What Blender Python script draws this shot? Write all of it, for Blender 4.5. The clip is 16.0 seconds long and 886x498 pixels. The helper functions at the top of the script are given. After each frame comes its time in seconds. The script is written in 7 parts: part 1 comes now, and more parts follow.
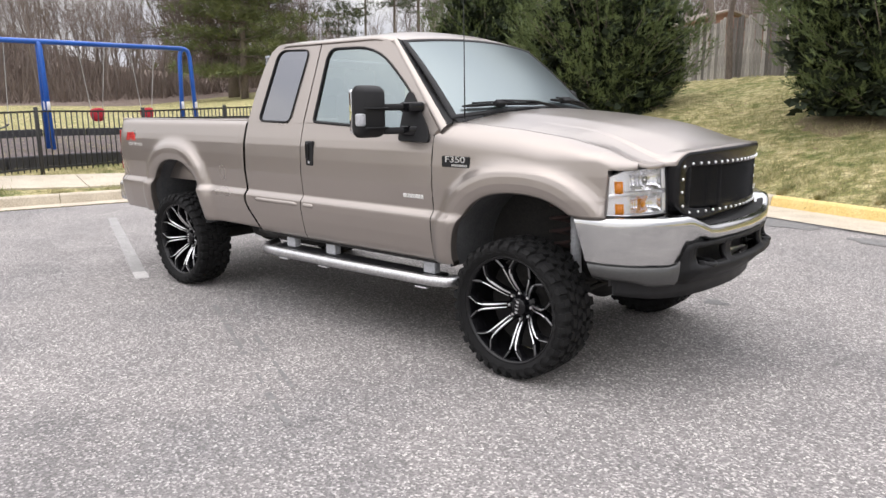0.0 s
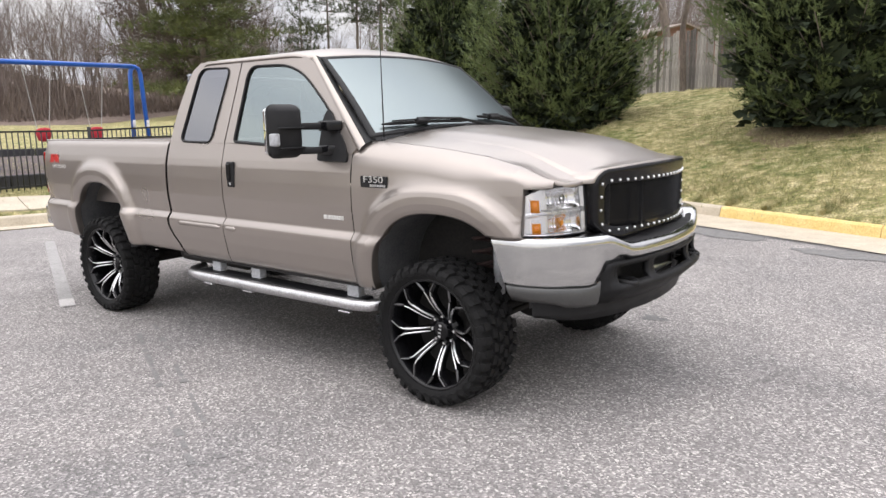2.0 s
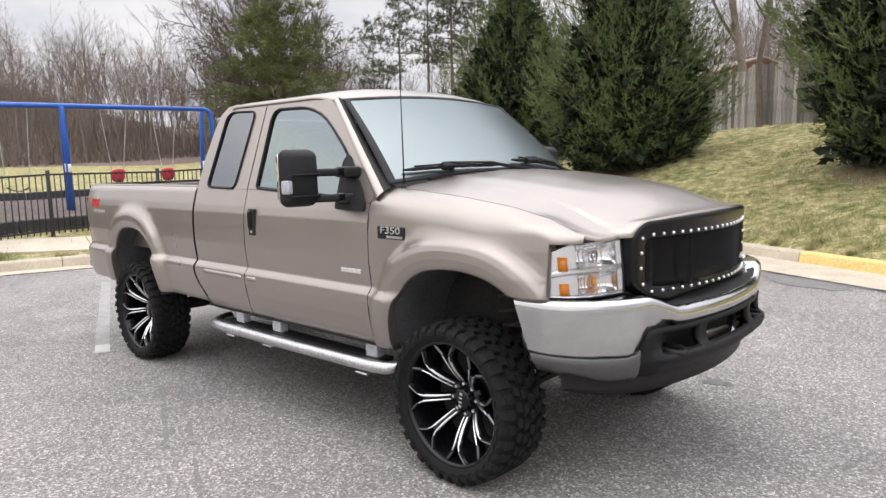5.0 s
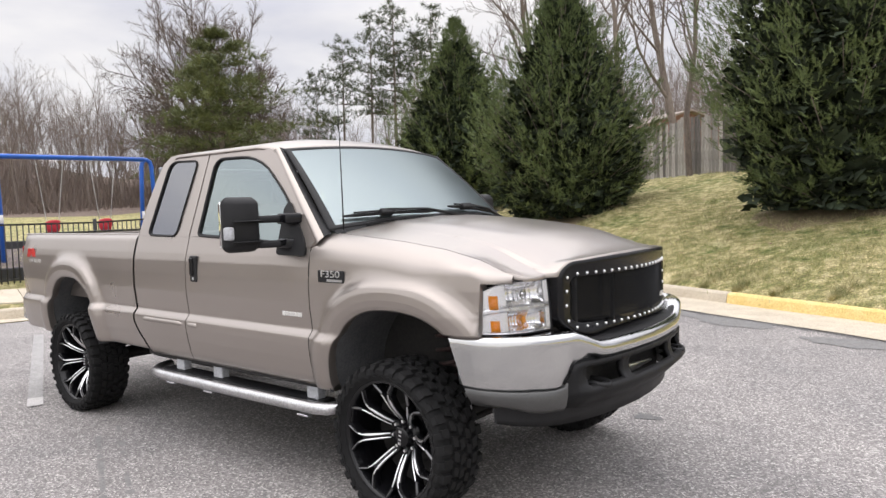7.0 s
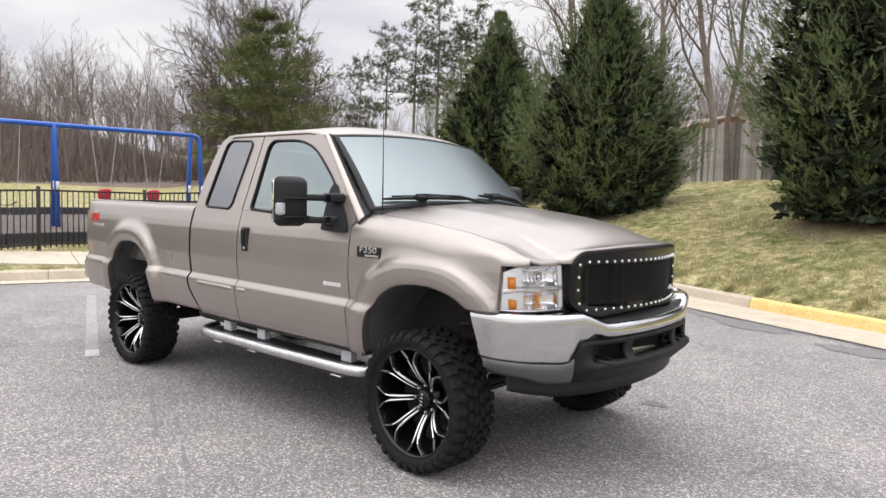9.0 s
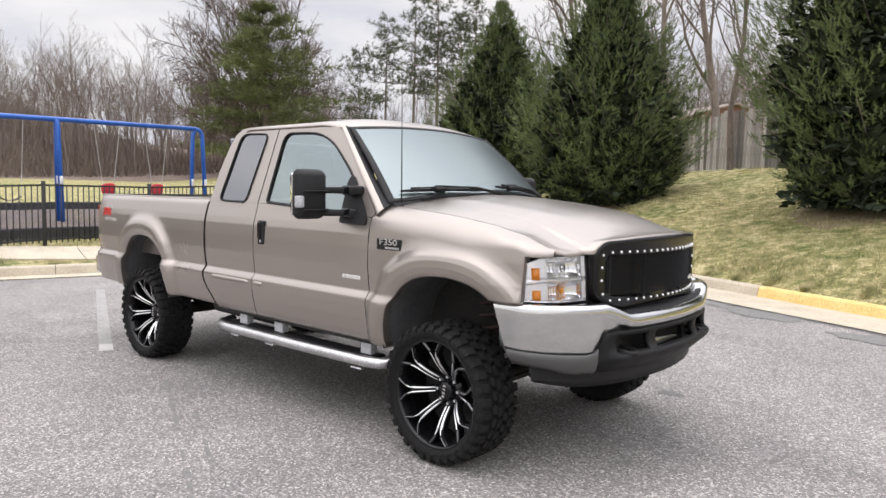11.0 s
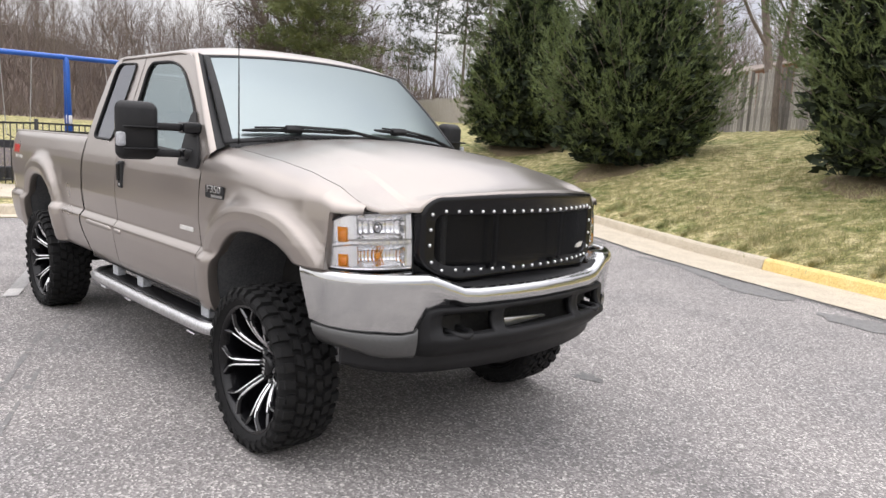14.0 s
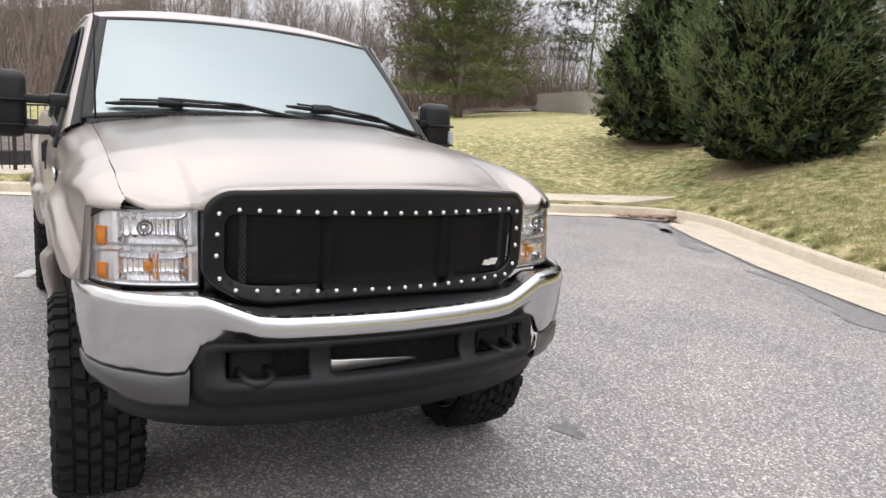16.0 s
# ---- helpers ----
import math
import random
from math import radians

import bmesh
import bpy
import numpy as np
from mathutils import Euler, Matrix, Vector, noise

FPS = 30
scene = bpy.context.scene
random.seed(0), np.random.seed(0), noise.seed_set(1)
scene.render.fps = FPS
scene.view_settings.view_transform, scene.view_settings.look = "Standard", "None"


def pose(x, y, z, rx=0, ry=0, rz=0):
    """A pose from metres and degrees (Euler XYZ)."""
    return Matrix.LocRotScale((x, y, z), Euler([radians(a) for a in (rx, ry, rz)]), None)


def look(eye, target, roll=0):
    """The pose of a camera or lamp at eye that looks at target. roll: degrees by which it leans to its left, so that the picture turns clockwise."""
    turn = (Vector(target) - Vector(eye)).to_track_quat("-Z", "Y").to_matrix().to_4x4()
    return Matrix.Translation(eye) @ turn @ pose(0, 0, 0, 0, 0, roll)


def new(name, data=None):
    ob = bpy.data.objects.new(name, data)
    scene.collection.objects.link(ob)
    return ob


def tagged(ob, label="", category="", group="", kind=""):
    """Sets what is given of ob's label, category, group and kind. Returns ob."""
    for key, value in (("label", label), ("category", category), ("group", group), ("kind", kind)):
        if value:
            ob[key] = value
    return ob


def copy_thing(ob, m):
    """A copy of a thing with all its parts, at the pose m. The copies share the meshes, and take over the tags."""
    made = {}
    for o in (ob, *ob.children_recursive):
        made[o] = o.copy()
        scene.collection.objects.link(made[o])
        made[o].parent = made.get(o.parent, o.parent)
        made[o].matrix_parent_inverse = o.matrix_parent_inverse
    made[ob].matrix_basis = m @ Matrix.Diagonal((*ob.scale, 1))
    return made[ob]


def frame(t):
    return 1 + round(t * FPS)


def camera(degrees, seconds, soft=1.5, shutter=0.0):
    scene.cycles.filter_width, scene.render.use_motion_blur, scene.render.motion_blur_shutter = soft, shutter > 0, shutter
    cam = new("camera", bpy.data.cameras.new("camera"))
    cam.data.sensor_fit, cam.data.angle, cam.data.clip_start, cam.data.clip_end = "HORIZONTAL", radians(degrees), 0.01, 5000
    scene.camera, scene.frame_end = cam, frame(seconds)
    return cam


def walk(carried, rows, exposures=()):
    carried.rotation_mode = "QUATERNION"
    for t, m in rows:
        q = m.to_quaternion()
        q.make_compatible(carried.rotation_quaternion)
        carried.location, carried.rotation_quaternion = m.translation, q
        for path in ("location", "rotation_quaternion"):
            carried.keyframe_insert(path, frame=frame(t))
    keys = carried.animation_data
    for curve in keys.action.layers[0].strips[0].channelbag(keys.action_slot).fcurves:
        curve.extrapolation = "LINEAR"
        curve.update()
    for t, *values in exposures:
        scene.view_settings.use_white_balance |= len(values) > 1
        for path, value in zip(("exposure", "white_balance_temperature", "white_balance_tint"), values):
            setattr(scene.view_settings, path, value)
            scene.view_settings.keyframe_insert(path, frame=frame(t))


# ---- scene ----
cam = camera(63.9, 16.0)
PATH = [
    (0, (2.266, -4.242, 1.567), (0.995, -2.749, 1.172), -0.4),
    (0.5, (2.288, -4.195, 1.572), (1.062, -2.656, 1.214), -0.1),
    (1, (2.302, -4.141, 1.564), (1.108, -2.573, 1.224), -0.6),
    (1.5, (2.328, -4.09, 1.56), (1.133, -2.525, 1.211), -1.0),
    (2, (2.398, -3.947, 1.585), (1.188, -2.396, 1.227), -1.1),
    (2.5, (2.356, -3.787, 1.561), (1.154, -2.228, 1.21), -1.2),
    (3, (2.219, -3.666, 1.604), (0.982, -2.128, 1.28), -1.9),
    (3.5, (2.243, -3.542, 1.603), (0.934, -2.061, 1.294), -2.5),
    (4, (2.329, -3.392, 1.616), (0.944, -1.983, 1.31), -2.7),
    (6.5, (2.354, -3.599, 1.621), (1.068, -2.074, 1.481), -1.0),
    (7, (2.492, -3.565, 1.602), (1.229, -2.018, 1.483), -1.8),
    (7.5, (2.594, -3.646, 1.6), (1.313, -2.115, 1.485), -1.2),
    (8, (2.709, -3.827, 1.576), (1.402, -2.318, 1.443), 0.4),
    (10.5, (2.8, -3.894, 1.598), (1.459, -2.418, 1.448), 1.8),
    (11, (2.686, -3.939, 1.583), (1.355, -2.456, 1.414), 1.0),
    (11.5, (2.554, -3.881, 1.563), (1.258, -2.371, 1.361), 0.4),
    (12, (2.49, -3.876, 1.562), (1.241, -2.332, 1.322), 0.2),
    (12.5, (2.611, -3.75, 1.539), (1.368, -2.21, 1.247), 1.0),
    (13, (2.818, -3.443, 1.55), (1.489, -1.98, 1.247), 2.4),
    (13.5, (2.886, -3.027, 1.552), (1.5, -1.615, 1.26), 2.9),
    (14, (3.047, -2.644, 1.558), (1.618, -1.276, 1.259), 2.9),
    (14.5, (3.133, -2.273, 1.581), (1.659, -0.955, 1.279), 3.0),
    (15, (3.066, -1.906, 1.579), (1.537, -0.654, 1.271), 3.3),
    (15.5, (3.065, -1.503, 1.542), (1.46, -0.355, 1.217), 3.3),
    (16, (3.062, -1.103, 1.562), (1.373, -0.089, 1.219), 3.7),
]
walk(cam, [(t, look(eye, target, roll)) for t, eye, target, roll in PATH])

# ---- light ----
world = bpy.data.worlds.new("overcast")
scene.world = world
world.use_nodes = True
wn, wl = world.node_tree.nodes, world.node_tree.links
wn.clear()
SUN_EL, SUN_ROT = 70.0, 200.0
w_out, w_bg = wn.new("ShaderNodeOutputWorld"), wn.new("ShaderNodeBackground")
sky = wn.new("ShaderNodeTexSky")
sky.sky_type, sky.sun_disc = "NISHITA", False
sky.sun_elevation, sky.sun_rotation = radians(SUN_EL), radians(SUN_ROT)
sky.air_density, sky.dust_density, sky.ozone_density = 1.0, 2.0, 1.0
w_tc, w_map = wn.new("ShaderNodeTexCoord"), wn.new("ShaderNodeMapping")
w_map.inputs["Scale"].default_value = (1.0, 1.0, 3.2)
clouds = wn.new("ShaderNodeTexNoise")
clouds.inputs["Scale"].default_value, clouds.inputs["Detail"].default_value, clouds.inputs["Roughness"].default_value = 2.6, 6.0, 0.52
w_ramp = wn.new("ShaderNodeValToRGB")
w_ramp.color_ramp.elements[0].position, w_ramp.color_ramp.elements[0].color = 0.36, (6.5, 6.5, 7.3, 1)
w_ramp.color_ramp.elements[1].position, w_ramp.color_ramp.elements[1].color = 0.62, (9.4, 9.1, 9.1, 1)
w_mix = wn.new("ShaderNodeMixRGB")
w_mix.inputs[0].default_value = 0.88
wl.new(w_tc.outputs["Generated"], w_map.inputs["Vector"])
wl.new(w_map.outputs["Vector"], clouds.inputs["Vector"])
wl.new(clouds.outputs["Fac"], w_ramp.inputs["Fac"])
wl.new(sky.outputs["Color"], w_mix.inputs[1])
wl.new(w_ramp.outputs["Color"], w_mix.inputs[2])
# an overcast sky is brighter overhead than at the horizon
w_sep, w_up = wn.new("ShaderNodeSeparateXYZ"), wn.new("ShaderNodeMapRange")
wl.new(w_tc.outputs["Generated"], w_sep.inputs["Vector"])
w_up.inputs["From Min"].default_value, w_up.inputs["From Max"].default_value = 0.25, 1.0
w_up.inputs["To Min"].default_value, w_up.inputs["To Max"].default_value = 1.0, 3.2
wl.new(w_sep.outputs["Z"], w_up.inputs["Value"])
w_gain = wn.new("ShaderNodeVectorMath")
w_gain.operation = "SCALE"
wl.new(w_mix.outputs["Color"], w_gain.inputs[0])
wl.new(w_up.outputs["Result"], w_gain.inputs["Scale"])
wl.new(w_gain.outputs["Vector"], w_bg.inputs["Color"])
w_bg.inputs["Strength"].default_value = 0.108
wl.new(w_bg.outputs["Background"], w_out.inputs["Surface"])

sun = new("sun", bpy.data.lights.new("sun", "SUN"))
sun.data.energy, sun.data.angle, sun.data.color = 1.3, radians(150), (1.0, 0.96, 0.9)
sun.matrix_world = Matrix.Rotation(radians(-SUN_ROT), 4, "Z") @ look((0, math.cos(radians(SUN_EL)) * 50, math.sin(radians(SUN_EL)) * 50), (0, 0, 0))


# ---- materials ----
def mat(name, color, rough=0.5, metal=0.0, coat=0.0, spec=0.5):
    m = bpy.data.materials.new(name)
    m.use_nodes = True
    b = m.node_tree.nodes["Principled BSDF"]
    b.inputs["Base Color"].default_value = (*color, 1)
    b.inputs["Roughness"].default_value, b.inputs["Metallic"].default_value = rough, metal
    b.inputs["Coat Weight"].default_value, b.inputs["Specular IOR Level"].default_value = coat, spec
    b.inputs["Coat Roughness"].default_value = 0.04
    return m


def nodes(m):
    return m.node_tree.nodes, m.node_tree.links, m.node_tree.nodes["Principled BSDF"]


def coords(m, space="Object", scale=(1, 1, 1)):
    n, l, b = nodes(m)
    tc, mp = n.new("ShaderNodeTexCoord"), n.new("ShaderNodeMapping")
    mp.inputs["Scale"].default_value = scale
    l.new(tc.outputs[space], mp.inputs["Vector"])
    return mp.outputs["Vector"]


def noise_tex(m, vec, scale, detail=4.0, rough=0.55):
    n, l, b = nodes(m)
    t = n.new("ShaderNodeTexNoise")
    t.inputs["Scale"].default_value, t.inputs["Detail"].default_value, t.inputs["Roughness"].default_value = scale, detail, rough
    l.new(vec, t.inputs["Vector"])
    return t.outputs["Fac"]


def ramp(m, fac, stops):
    n, l, b = nodes(m)
    r = n.new("ShaderNodeValToRGB")
    while len(r.color_ramp.elements) < len(stops):
        r.color_ramp.elements.new(0.5)
    for e, (p, c) in zip(r.color_ramp.elements, stops):
        e.position, e.color = p, (*c, 1)
    l.new(fac, r.inputs["Fac"])
    return r.outputs["Color"]


def mix(m, fac, a, b_, mode="MIX"):
    n, l, b = nodes(m)
    x = n.new("ShaderNodeMixRGB")
    x.blend_type = mode
    for sock, v in zip(x.inputs, (fac, a, b_)):
        if isinstance(v, (int, float)):
            sock.default_value = v
        elif isinstance(v, tuple):
            sock.default_value = (*v, 1)
        else:
            l.new(v, sock)
    return x.outputs["Color"]


def bump(m, fac, strength=0.3, dist=0.01):
    n, l, b = nodes(m)
    x = n.new("ShaderNodeBump")
    x.inputs["Strength"].default_value, x.inputs["Distance"].default_value = strength, dist
    l.new(fac, x.inputs["Height"])
    l.new(x.outputs["Normal"], b.inputs["Normal"])


def paint_on(m, color):
    n, l, b = nodes(m)
    l.new(color, b.inputs["Base Color"])


def varied(name, c0, c1, scale=8.0, rough=0.6, fine=80.0, bump_s=0.2, bump_d=0.004, metal=0.0, coat=0.0, stretch=(1, 1, 1)):
    """A surface with two scales of colour change and fine relief."""
    m = mat(name, c0, rough, metal, coat)
    v = coords(m, scale=stretch)
    a, f = noise_tex(m, v, scale), noise_tex(m, v, fine, 3.0)
    c = ramp(m, a, [(0.3, c0), (0.7, c1)])
    c = mix(m, 0.35, c, ramp(m, f, [(0.35, tuple(x * 0.6 for x in c0)), (0.65, tuple(min(1, x * 1.3) for x in c1))]))
    paint_on(m, c)
    bump(m, f, bump_s, bump_d)
    return m


def island_tint(name, dark, light, rough=0.75, patches=0.9):
    m = mat(name, dark, rough)
    n, l, b = nodes(m)
    g = n.new("ShaderNodeNewGeometry")
    c = ramp(m, g.outputs["Random Per Island"], [(0.0, dark), (0.6, tuple((a + b2) / 2 for a, b2 in zip(dark, light))), (1.0, light)])
    v = coords(m)
    c = mix(m, 0.5, c, ramp(m, noise_tex(m, v, patches), [(0.3, dark), (0.7, light)]))
    paint_on(m, c)
    return m


def asphalt_mat():
    m = mat("asphalt", (0.09, 0.09, 0.095), 0.93, spec=0.25)
    n, l, b = nodes(m)
    v = coords(m)
    vo = n.new("ShaderNodeTexVoronoi")
    vo.inputs["Scale"].default_value = 95.0
    l.new(v, vo.inputs["Vector"])
    sp = n.new("ShaderNodeSeparateColor")
    l.new(vo.outputs["Color"], sp.inputs["Color"])
    stone = ramp(m, sp.outputs["Red"], [(0.0, (0.08, 0.079, 0.08)), (0.45, (0.17, 0.168, 0.17)), (0.72, (0.24, 0.237, 0.238)), (0.9, (0.4, 0.39, 0.385)), (1.0, (0.6, 0.59, 0.58))])
    fine = ramp(m, noise_tex(m, v, 260.0, 2.0), [(0.35, (0.1, 0.1, 0.1)), (0.7, (0.3, 0.295, 0.295))])
    c = mix(m, 0.35, stone, fine)
    worn = ramp(m, noise_tex(m, v, 0.55, 5.0, 0.6), [(0.3, (1.0, 0.975, 0.965)), (0.5, (1.27, 1.215, 1.18)), (0.7, (1.52, 1.455, 1.4))])
    c = mix(m, 1.0, c, worn, "MULTIPLY")
    stain = ramp(m, noise_tex(m, coords(m, scale=(1.0, 1.6, 1.0)), 0.23, 6.0, 0.7), [(0.3, (0.62, 0.62, 0.63)), (0.44, (1, 1, 1))])
    c = mix(m, 0.7, c, stain, "MULTIPLY")
    paint_on(m, c)
    bump(m, vo.outputs["Distance"], 0.5, 0.006)
    return m


GRASS_PATCH = [(0.3, (0.075, 0.135, 0.025)), (0.4, (0.15, 0.2, 0.05)), (0.46, (0.29, 0.28, 0.12)), (0.53, (0.44, 0.39, 0.21)), (0.59, (0.24, 0.25, 0.09)), (0.66, (0.34, 0.27, 0.16)), (0.75, (0.14, 0.19, 0.05))]
GRASS_TUFT = [(0.36, (0.055, 0.085, 0.02)), (0.45, (0.2, 0.21, 0.08)), (0.52, (0.38, 0.34, 0.18)), (0.58, (0.6, 0.53, 0.34)), (0.66, (0.76, 0.68, 0.48))]


def turf_colour(m):
    """Green and straw patches some metres wide, broken up by tufts a hand's width across."""
    big = ramp(m, noise_tex(m, coords(m, scale=(0.8, 1.3, 1.0)), 0.62, 6.0, 0.68), GRASS_PATCH)
    tuft = ramp(m, noise_tex(m, coords(m, scale=(1.0, 1.2, 1.0)), 4.6, 4.0, 0.7), GRASS_TUFT)
    return mix(m, 1.0, mix(m, 0.55, big, tuft), (1.14, 1.13, 1.08), "MULTIPLY")


def grass_ground_mat():
    m = mat("grass_ground", (0.2, 0.19, 0.08), 0.95)
    f = noise_tex(m, coords(m), 34.0, 5.0, 0.75)
    c = mix(m, 0.9, turf_colour(m), ramp(m, f, [(0.36, (0.28, 0.28, 0.22)), (0.64, (1.5, 1.45, 1.36))]), "MULTIPLY")
    paint_on(m, c)
    bump(m, f, 0.9, 0.05)
    return m


def blade_mat():
    """Blades take the turf's colour, each with a shade of its own."""
    m = mat("grass_blade", (0.3, 0.3, 0.12), 0.8)
    n, l, b = nodes(m)
    g = n.new("ShaderNodeNewGeometry")
    one = ramp(m, g.outputs["Random Per Island"], [(0.0, (0.06, 0.09, 0.025)), (0.5, (0.26, 0.25, 0.11)), (1.0, (0.7, 0.62, 0.4))])
    paint_on(m, mix(m, 0.3, turf_colour(m), one))
    return m


M = {}
M["asphalt"] = asphalt_mat()
M["grass"] = grass_ground_mat()
M["blade"] = blade_mat()
M["concrete"] = varied("kerb_concrete", (0.42, 0.365, 0.285), (0.58, 0.515, 0.41), 3.0, 0.9, 60.0, 0.4, 0.004)
M["kerb_yellow"] = varied("kerb_yellow", (0.66, 0.47, 0.15), (0.8, 0.6, 0.27), 5.0, 0.8, 50.0, 0.35, 0.004)
M["line"] = varied("line_paint", (0.25, 0.243, 0.237), (0.36, 0.35, 0.342), 6.0, 0.85, 90.0, 0.5, 0.004)
M["line_end"] = varied("line_paint_end", (0.42, 0.405, 0.395), (0.6, 0.58, 0.565), 6.0, 0.85, 90.0, 0.5, 0.004)
M["bark"] = varied("bark", (0.11, 0.085, 0.07), (0.21, 0.175, 0.15), 3.0, 0.95, 30.0, 0.8, 0.02, stretch=(1, 1, 0.25))
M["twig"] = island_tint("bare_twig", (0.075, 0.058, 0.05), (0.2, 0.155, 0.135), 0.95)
# paler copy of the bare twig, distance haze mixed into its colour
M["twig_haze"] = island_tint("hazed_far_twig", (0.14, 0.113, 0.098), (0.29, 0.24, 0.213), 0.95)
M["brush"] = island_tint("dry_brush", (0.125, 0.097, 0.083), (0.25, 0.2, 0.168), 0.95)
M["cypress"] = island_tint("cypress_foliage", (0.05, 0.078, 0.03), (0.19, 0.235, 0.086), 0.8, 2.6)
# darker copy of the foliage green: shade inside the crown as colour
M["cypress_shade"] = mat("cypress_inner_shade", (0.026, 0.038, 0.018), 0.95)
M["pine"] = island_tint("pine_needles", (0.06, 0.08, 0.03), (0.18, 0.195, 0.075), 0.8)
M["pine_far"] = island_tint("pine_far_needles", (0.055, 0.07, 0.04), (0.12, 0.14, 0.075), 0.85)
M["litter"] = varied("leaf_litter", (0.15, 0.113, 0.092), (0.26, 0.2, 0.165), 0.8, 0.95, 6.0, 0.9, 0.15)
M["fence_black"] = varied("black_fence_paint", (0.012, 0.012, 0.013), (0.03, 0.03, 0.03), 6.0, 0.5, 80.0, 0.1)
M["border"] = varied("black_rubber_border", (0.025, 0.025, 0.028), (0.05, 0.05, 0.055), 5.0, 0.8, 60.0)
M["mulch"] = varied("dark_mulch", (0.075, 0.06, 0.058), (0.16, 0.13, 0.125), 3.0, 0.95, 45.0, 0.9, 0.03)
M["swing_blue"] = varied("blue_powder_coat", (0.012, 0.09, 0.42), (0.02, 0.13, 0.55), 3.0, 0.35, 60.0, 0.05, coat=0.3)
M["chain"] = mat("galvanised_chain", (0.5, 0.5, 0.48), 0.45, 0.8)
M["red"] = varied("red_rubber", (0.42, 0.02, 0.035), (0.55, 0.03, 0.05), 6.0, 0.55, 60.0, 0.1)
M["white"] = mat("white_sticker", (0.75, 0.76, 0.78), 0.5)


def board_mat():
    m = mat("weathered_board", (0.3, 0.29, 0.28), 0.9)
    n, l, b = nodes(m)
    oi = n.new("ShaderNodeObjectInfo")
    v = coords(m, scale=(6, 6, 0.5))
    g = noise_tex(m, v, 6.0, 5.0, 0.7)
    c = ramp(m, g, [(0.3, (0.16, 0.145, 0.135)), (0.5, (0.33, 0.315, 0.3)), (0.72, (0.52, 0.5, 0.48))])
    t = ramp(m, oi.outputs["Random"], [(0.0, (0.42, 0.4, 0.39)), (0.45, (0.85, 0.84, 0.82)), (0.8, (1.15, 1.13, 1.1)), (1.0, (1.6, 1.58, 1.54))])
    paint_on(m, mix(m, 1.0, c, t, "MULTIPLY"))
    bump(m, g, 0.5, 0.01)
    return m


M["board"] = board_mat()


# ---- mesh helpers ----
def mesh_of(name, V, F, smooth=True):
    me = bpy.data.meshes.new(name)
    me.from_pydata([tuple(map(float, p)) for p in V], [], F)
    me.update()
    if smooth:
        me.shade_smooth()
    return me


def fast_mesh(name, V, F, smooth=False):
    """From arrays: V (n, 3) and F (m, k)."""
    V, F = np.asarray(V, np.float32), np.asarray(F, np.int32)
    me = bpy.data.meshes.new(name)
    k = F.shape[1]
    me.vertices.add(len(V))
    me.vertices.foreach_set("co", V.ravel())
    me.loops.add(F.size)
    me.loops.foreach_set("vertex_index", F.ravel())
    me.polygons.add(len(F))
    me.polygons.foreach_set("loop_start", np.arange(0, F.size, k, dtype=np.int32))
    me.polygons.foreach_set("loop_total", np.full(len(F), k, np.int32))
    me.update(calc_edges=True)
    me.validate()
    if smooth:
        me.shade_smooth()
    return me


def put(name, me, material, parent=None, label="", at=None):
    ob = new(name, me)
    if material is not None and not me.materials:
        me.materials.append(material)
    if parent is not None:
        ob.parent = parent
    if at is not None:
        ob.matrix_basis = at
    if label:
        ob["label"] = label
    return ob


def thing(name, label, category, group="", at=None, kind=""):
    ob = new(name)
    ob.empty_display_size = 0.1
    if at is not None:
        ob.matrix_basis = at
    return tagged(ob, label, category, group, kind)


def quads(nu, nv, closed_u=False, closed_v=False):
    F = []
    for i in range(nu if closed_u else nu - 1):
        for j in range(nv if closed_v else nv - 1):
            a, b = i * nv + j, ((i + 1) % nu) * nv + j
            c, d = ((i + 1) % nu) * nv + (j + 1) % nv, i * nv + (j + 1) % nv
            F.append((a, b, c, d))
    return F


def tube(path, radii, n=8, caps=True):
    """Verts and faces of a tube along a path."""
    path = [Vector(p) for p in path]
    if isinstance(radii, (int, float)):
        radii = [radii] * len(path)
    V, F = [], []
    ref = None
    for i, p in enumerate(path):
        d = (path[min(i + 1, len(path) - 1)] - path[max(i - 1, 0)]).normalized()
        if ref is None:
            ref = Vector((0, 0, 1)) if abs(d.z) < 0.9 else Vector((1, 0, 0))
        s = d.cross(ref).normalized()
        ref = s.cross(d).normalized()
        for k in range(n):
            a = 2 * math.pi * k / n
            V.append(p + (s * math.cos(a) + ref * math.sin(a)) * radii[i])
    for i in range(len(path) - 1):
        for k in range(n):
            F.append((i * n + k, i * n + (k + 1) % n, (i + 1) * n + (k + 1) % n, (i + 1) * n + k))
    if caps:
        F.append(tuple(range(n - 1, -1, -1)))
        F.append(tuple((len(path) - 1) * n + k for k in range(n)))
    return V, F


def box(x0, x1, y0, y1, z0, z1, r=0.0, seg=2):
    bm = bmesh.new()
    bmesh.ops.create_cube(bm, size=1.0)
    for v in bm.verts:
        v.co = Vector(((x0 + x1) / 2 + v.co.x * (x1 - x0), (y0 + y1) / 2 + v.co.y * (y1 - y0), (z0 + z1) / 2 + v.co.z * (z1 - z0)))
    if r:
        bmesh.ops.bevel(bm, geom=bm.edges[:], offset=r, segments=seg, affect="EDGES", profile=0.5)
    return bm


def bm_mesh(name, bm, smooth=True):
    me = bpy.data.meshes.new(name)
    bm.to_mesh(me)
    bm.free()
    if smooth:
        me.shade_smooth()
    return me


def part(name, bm, material, parent, label="", smooth=False):
    return put(name, bm_mesh(name, bm, smooth), material, parent, label)


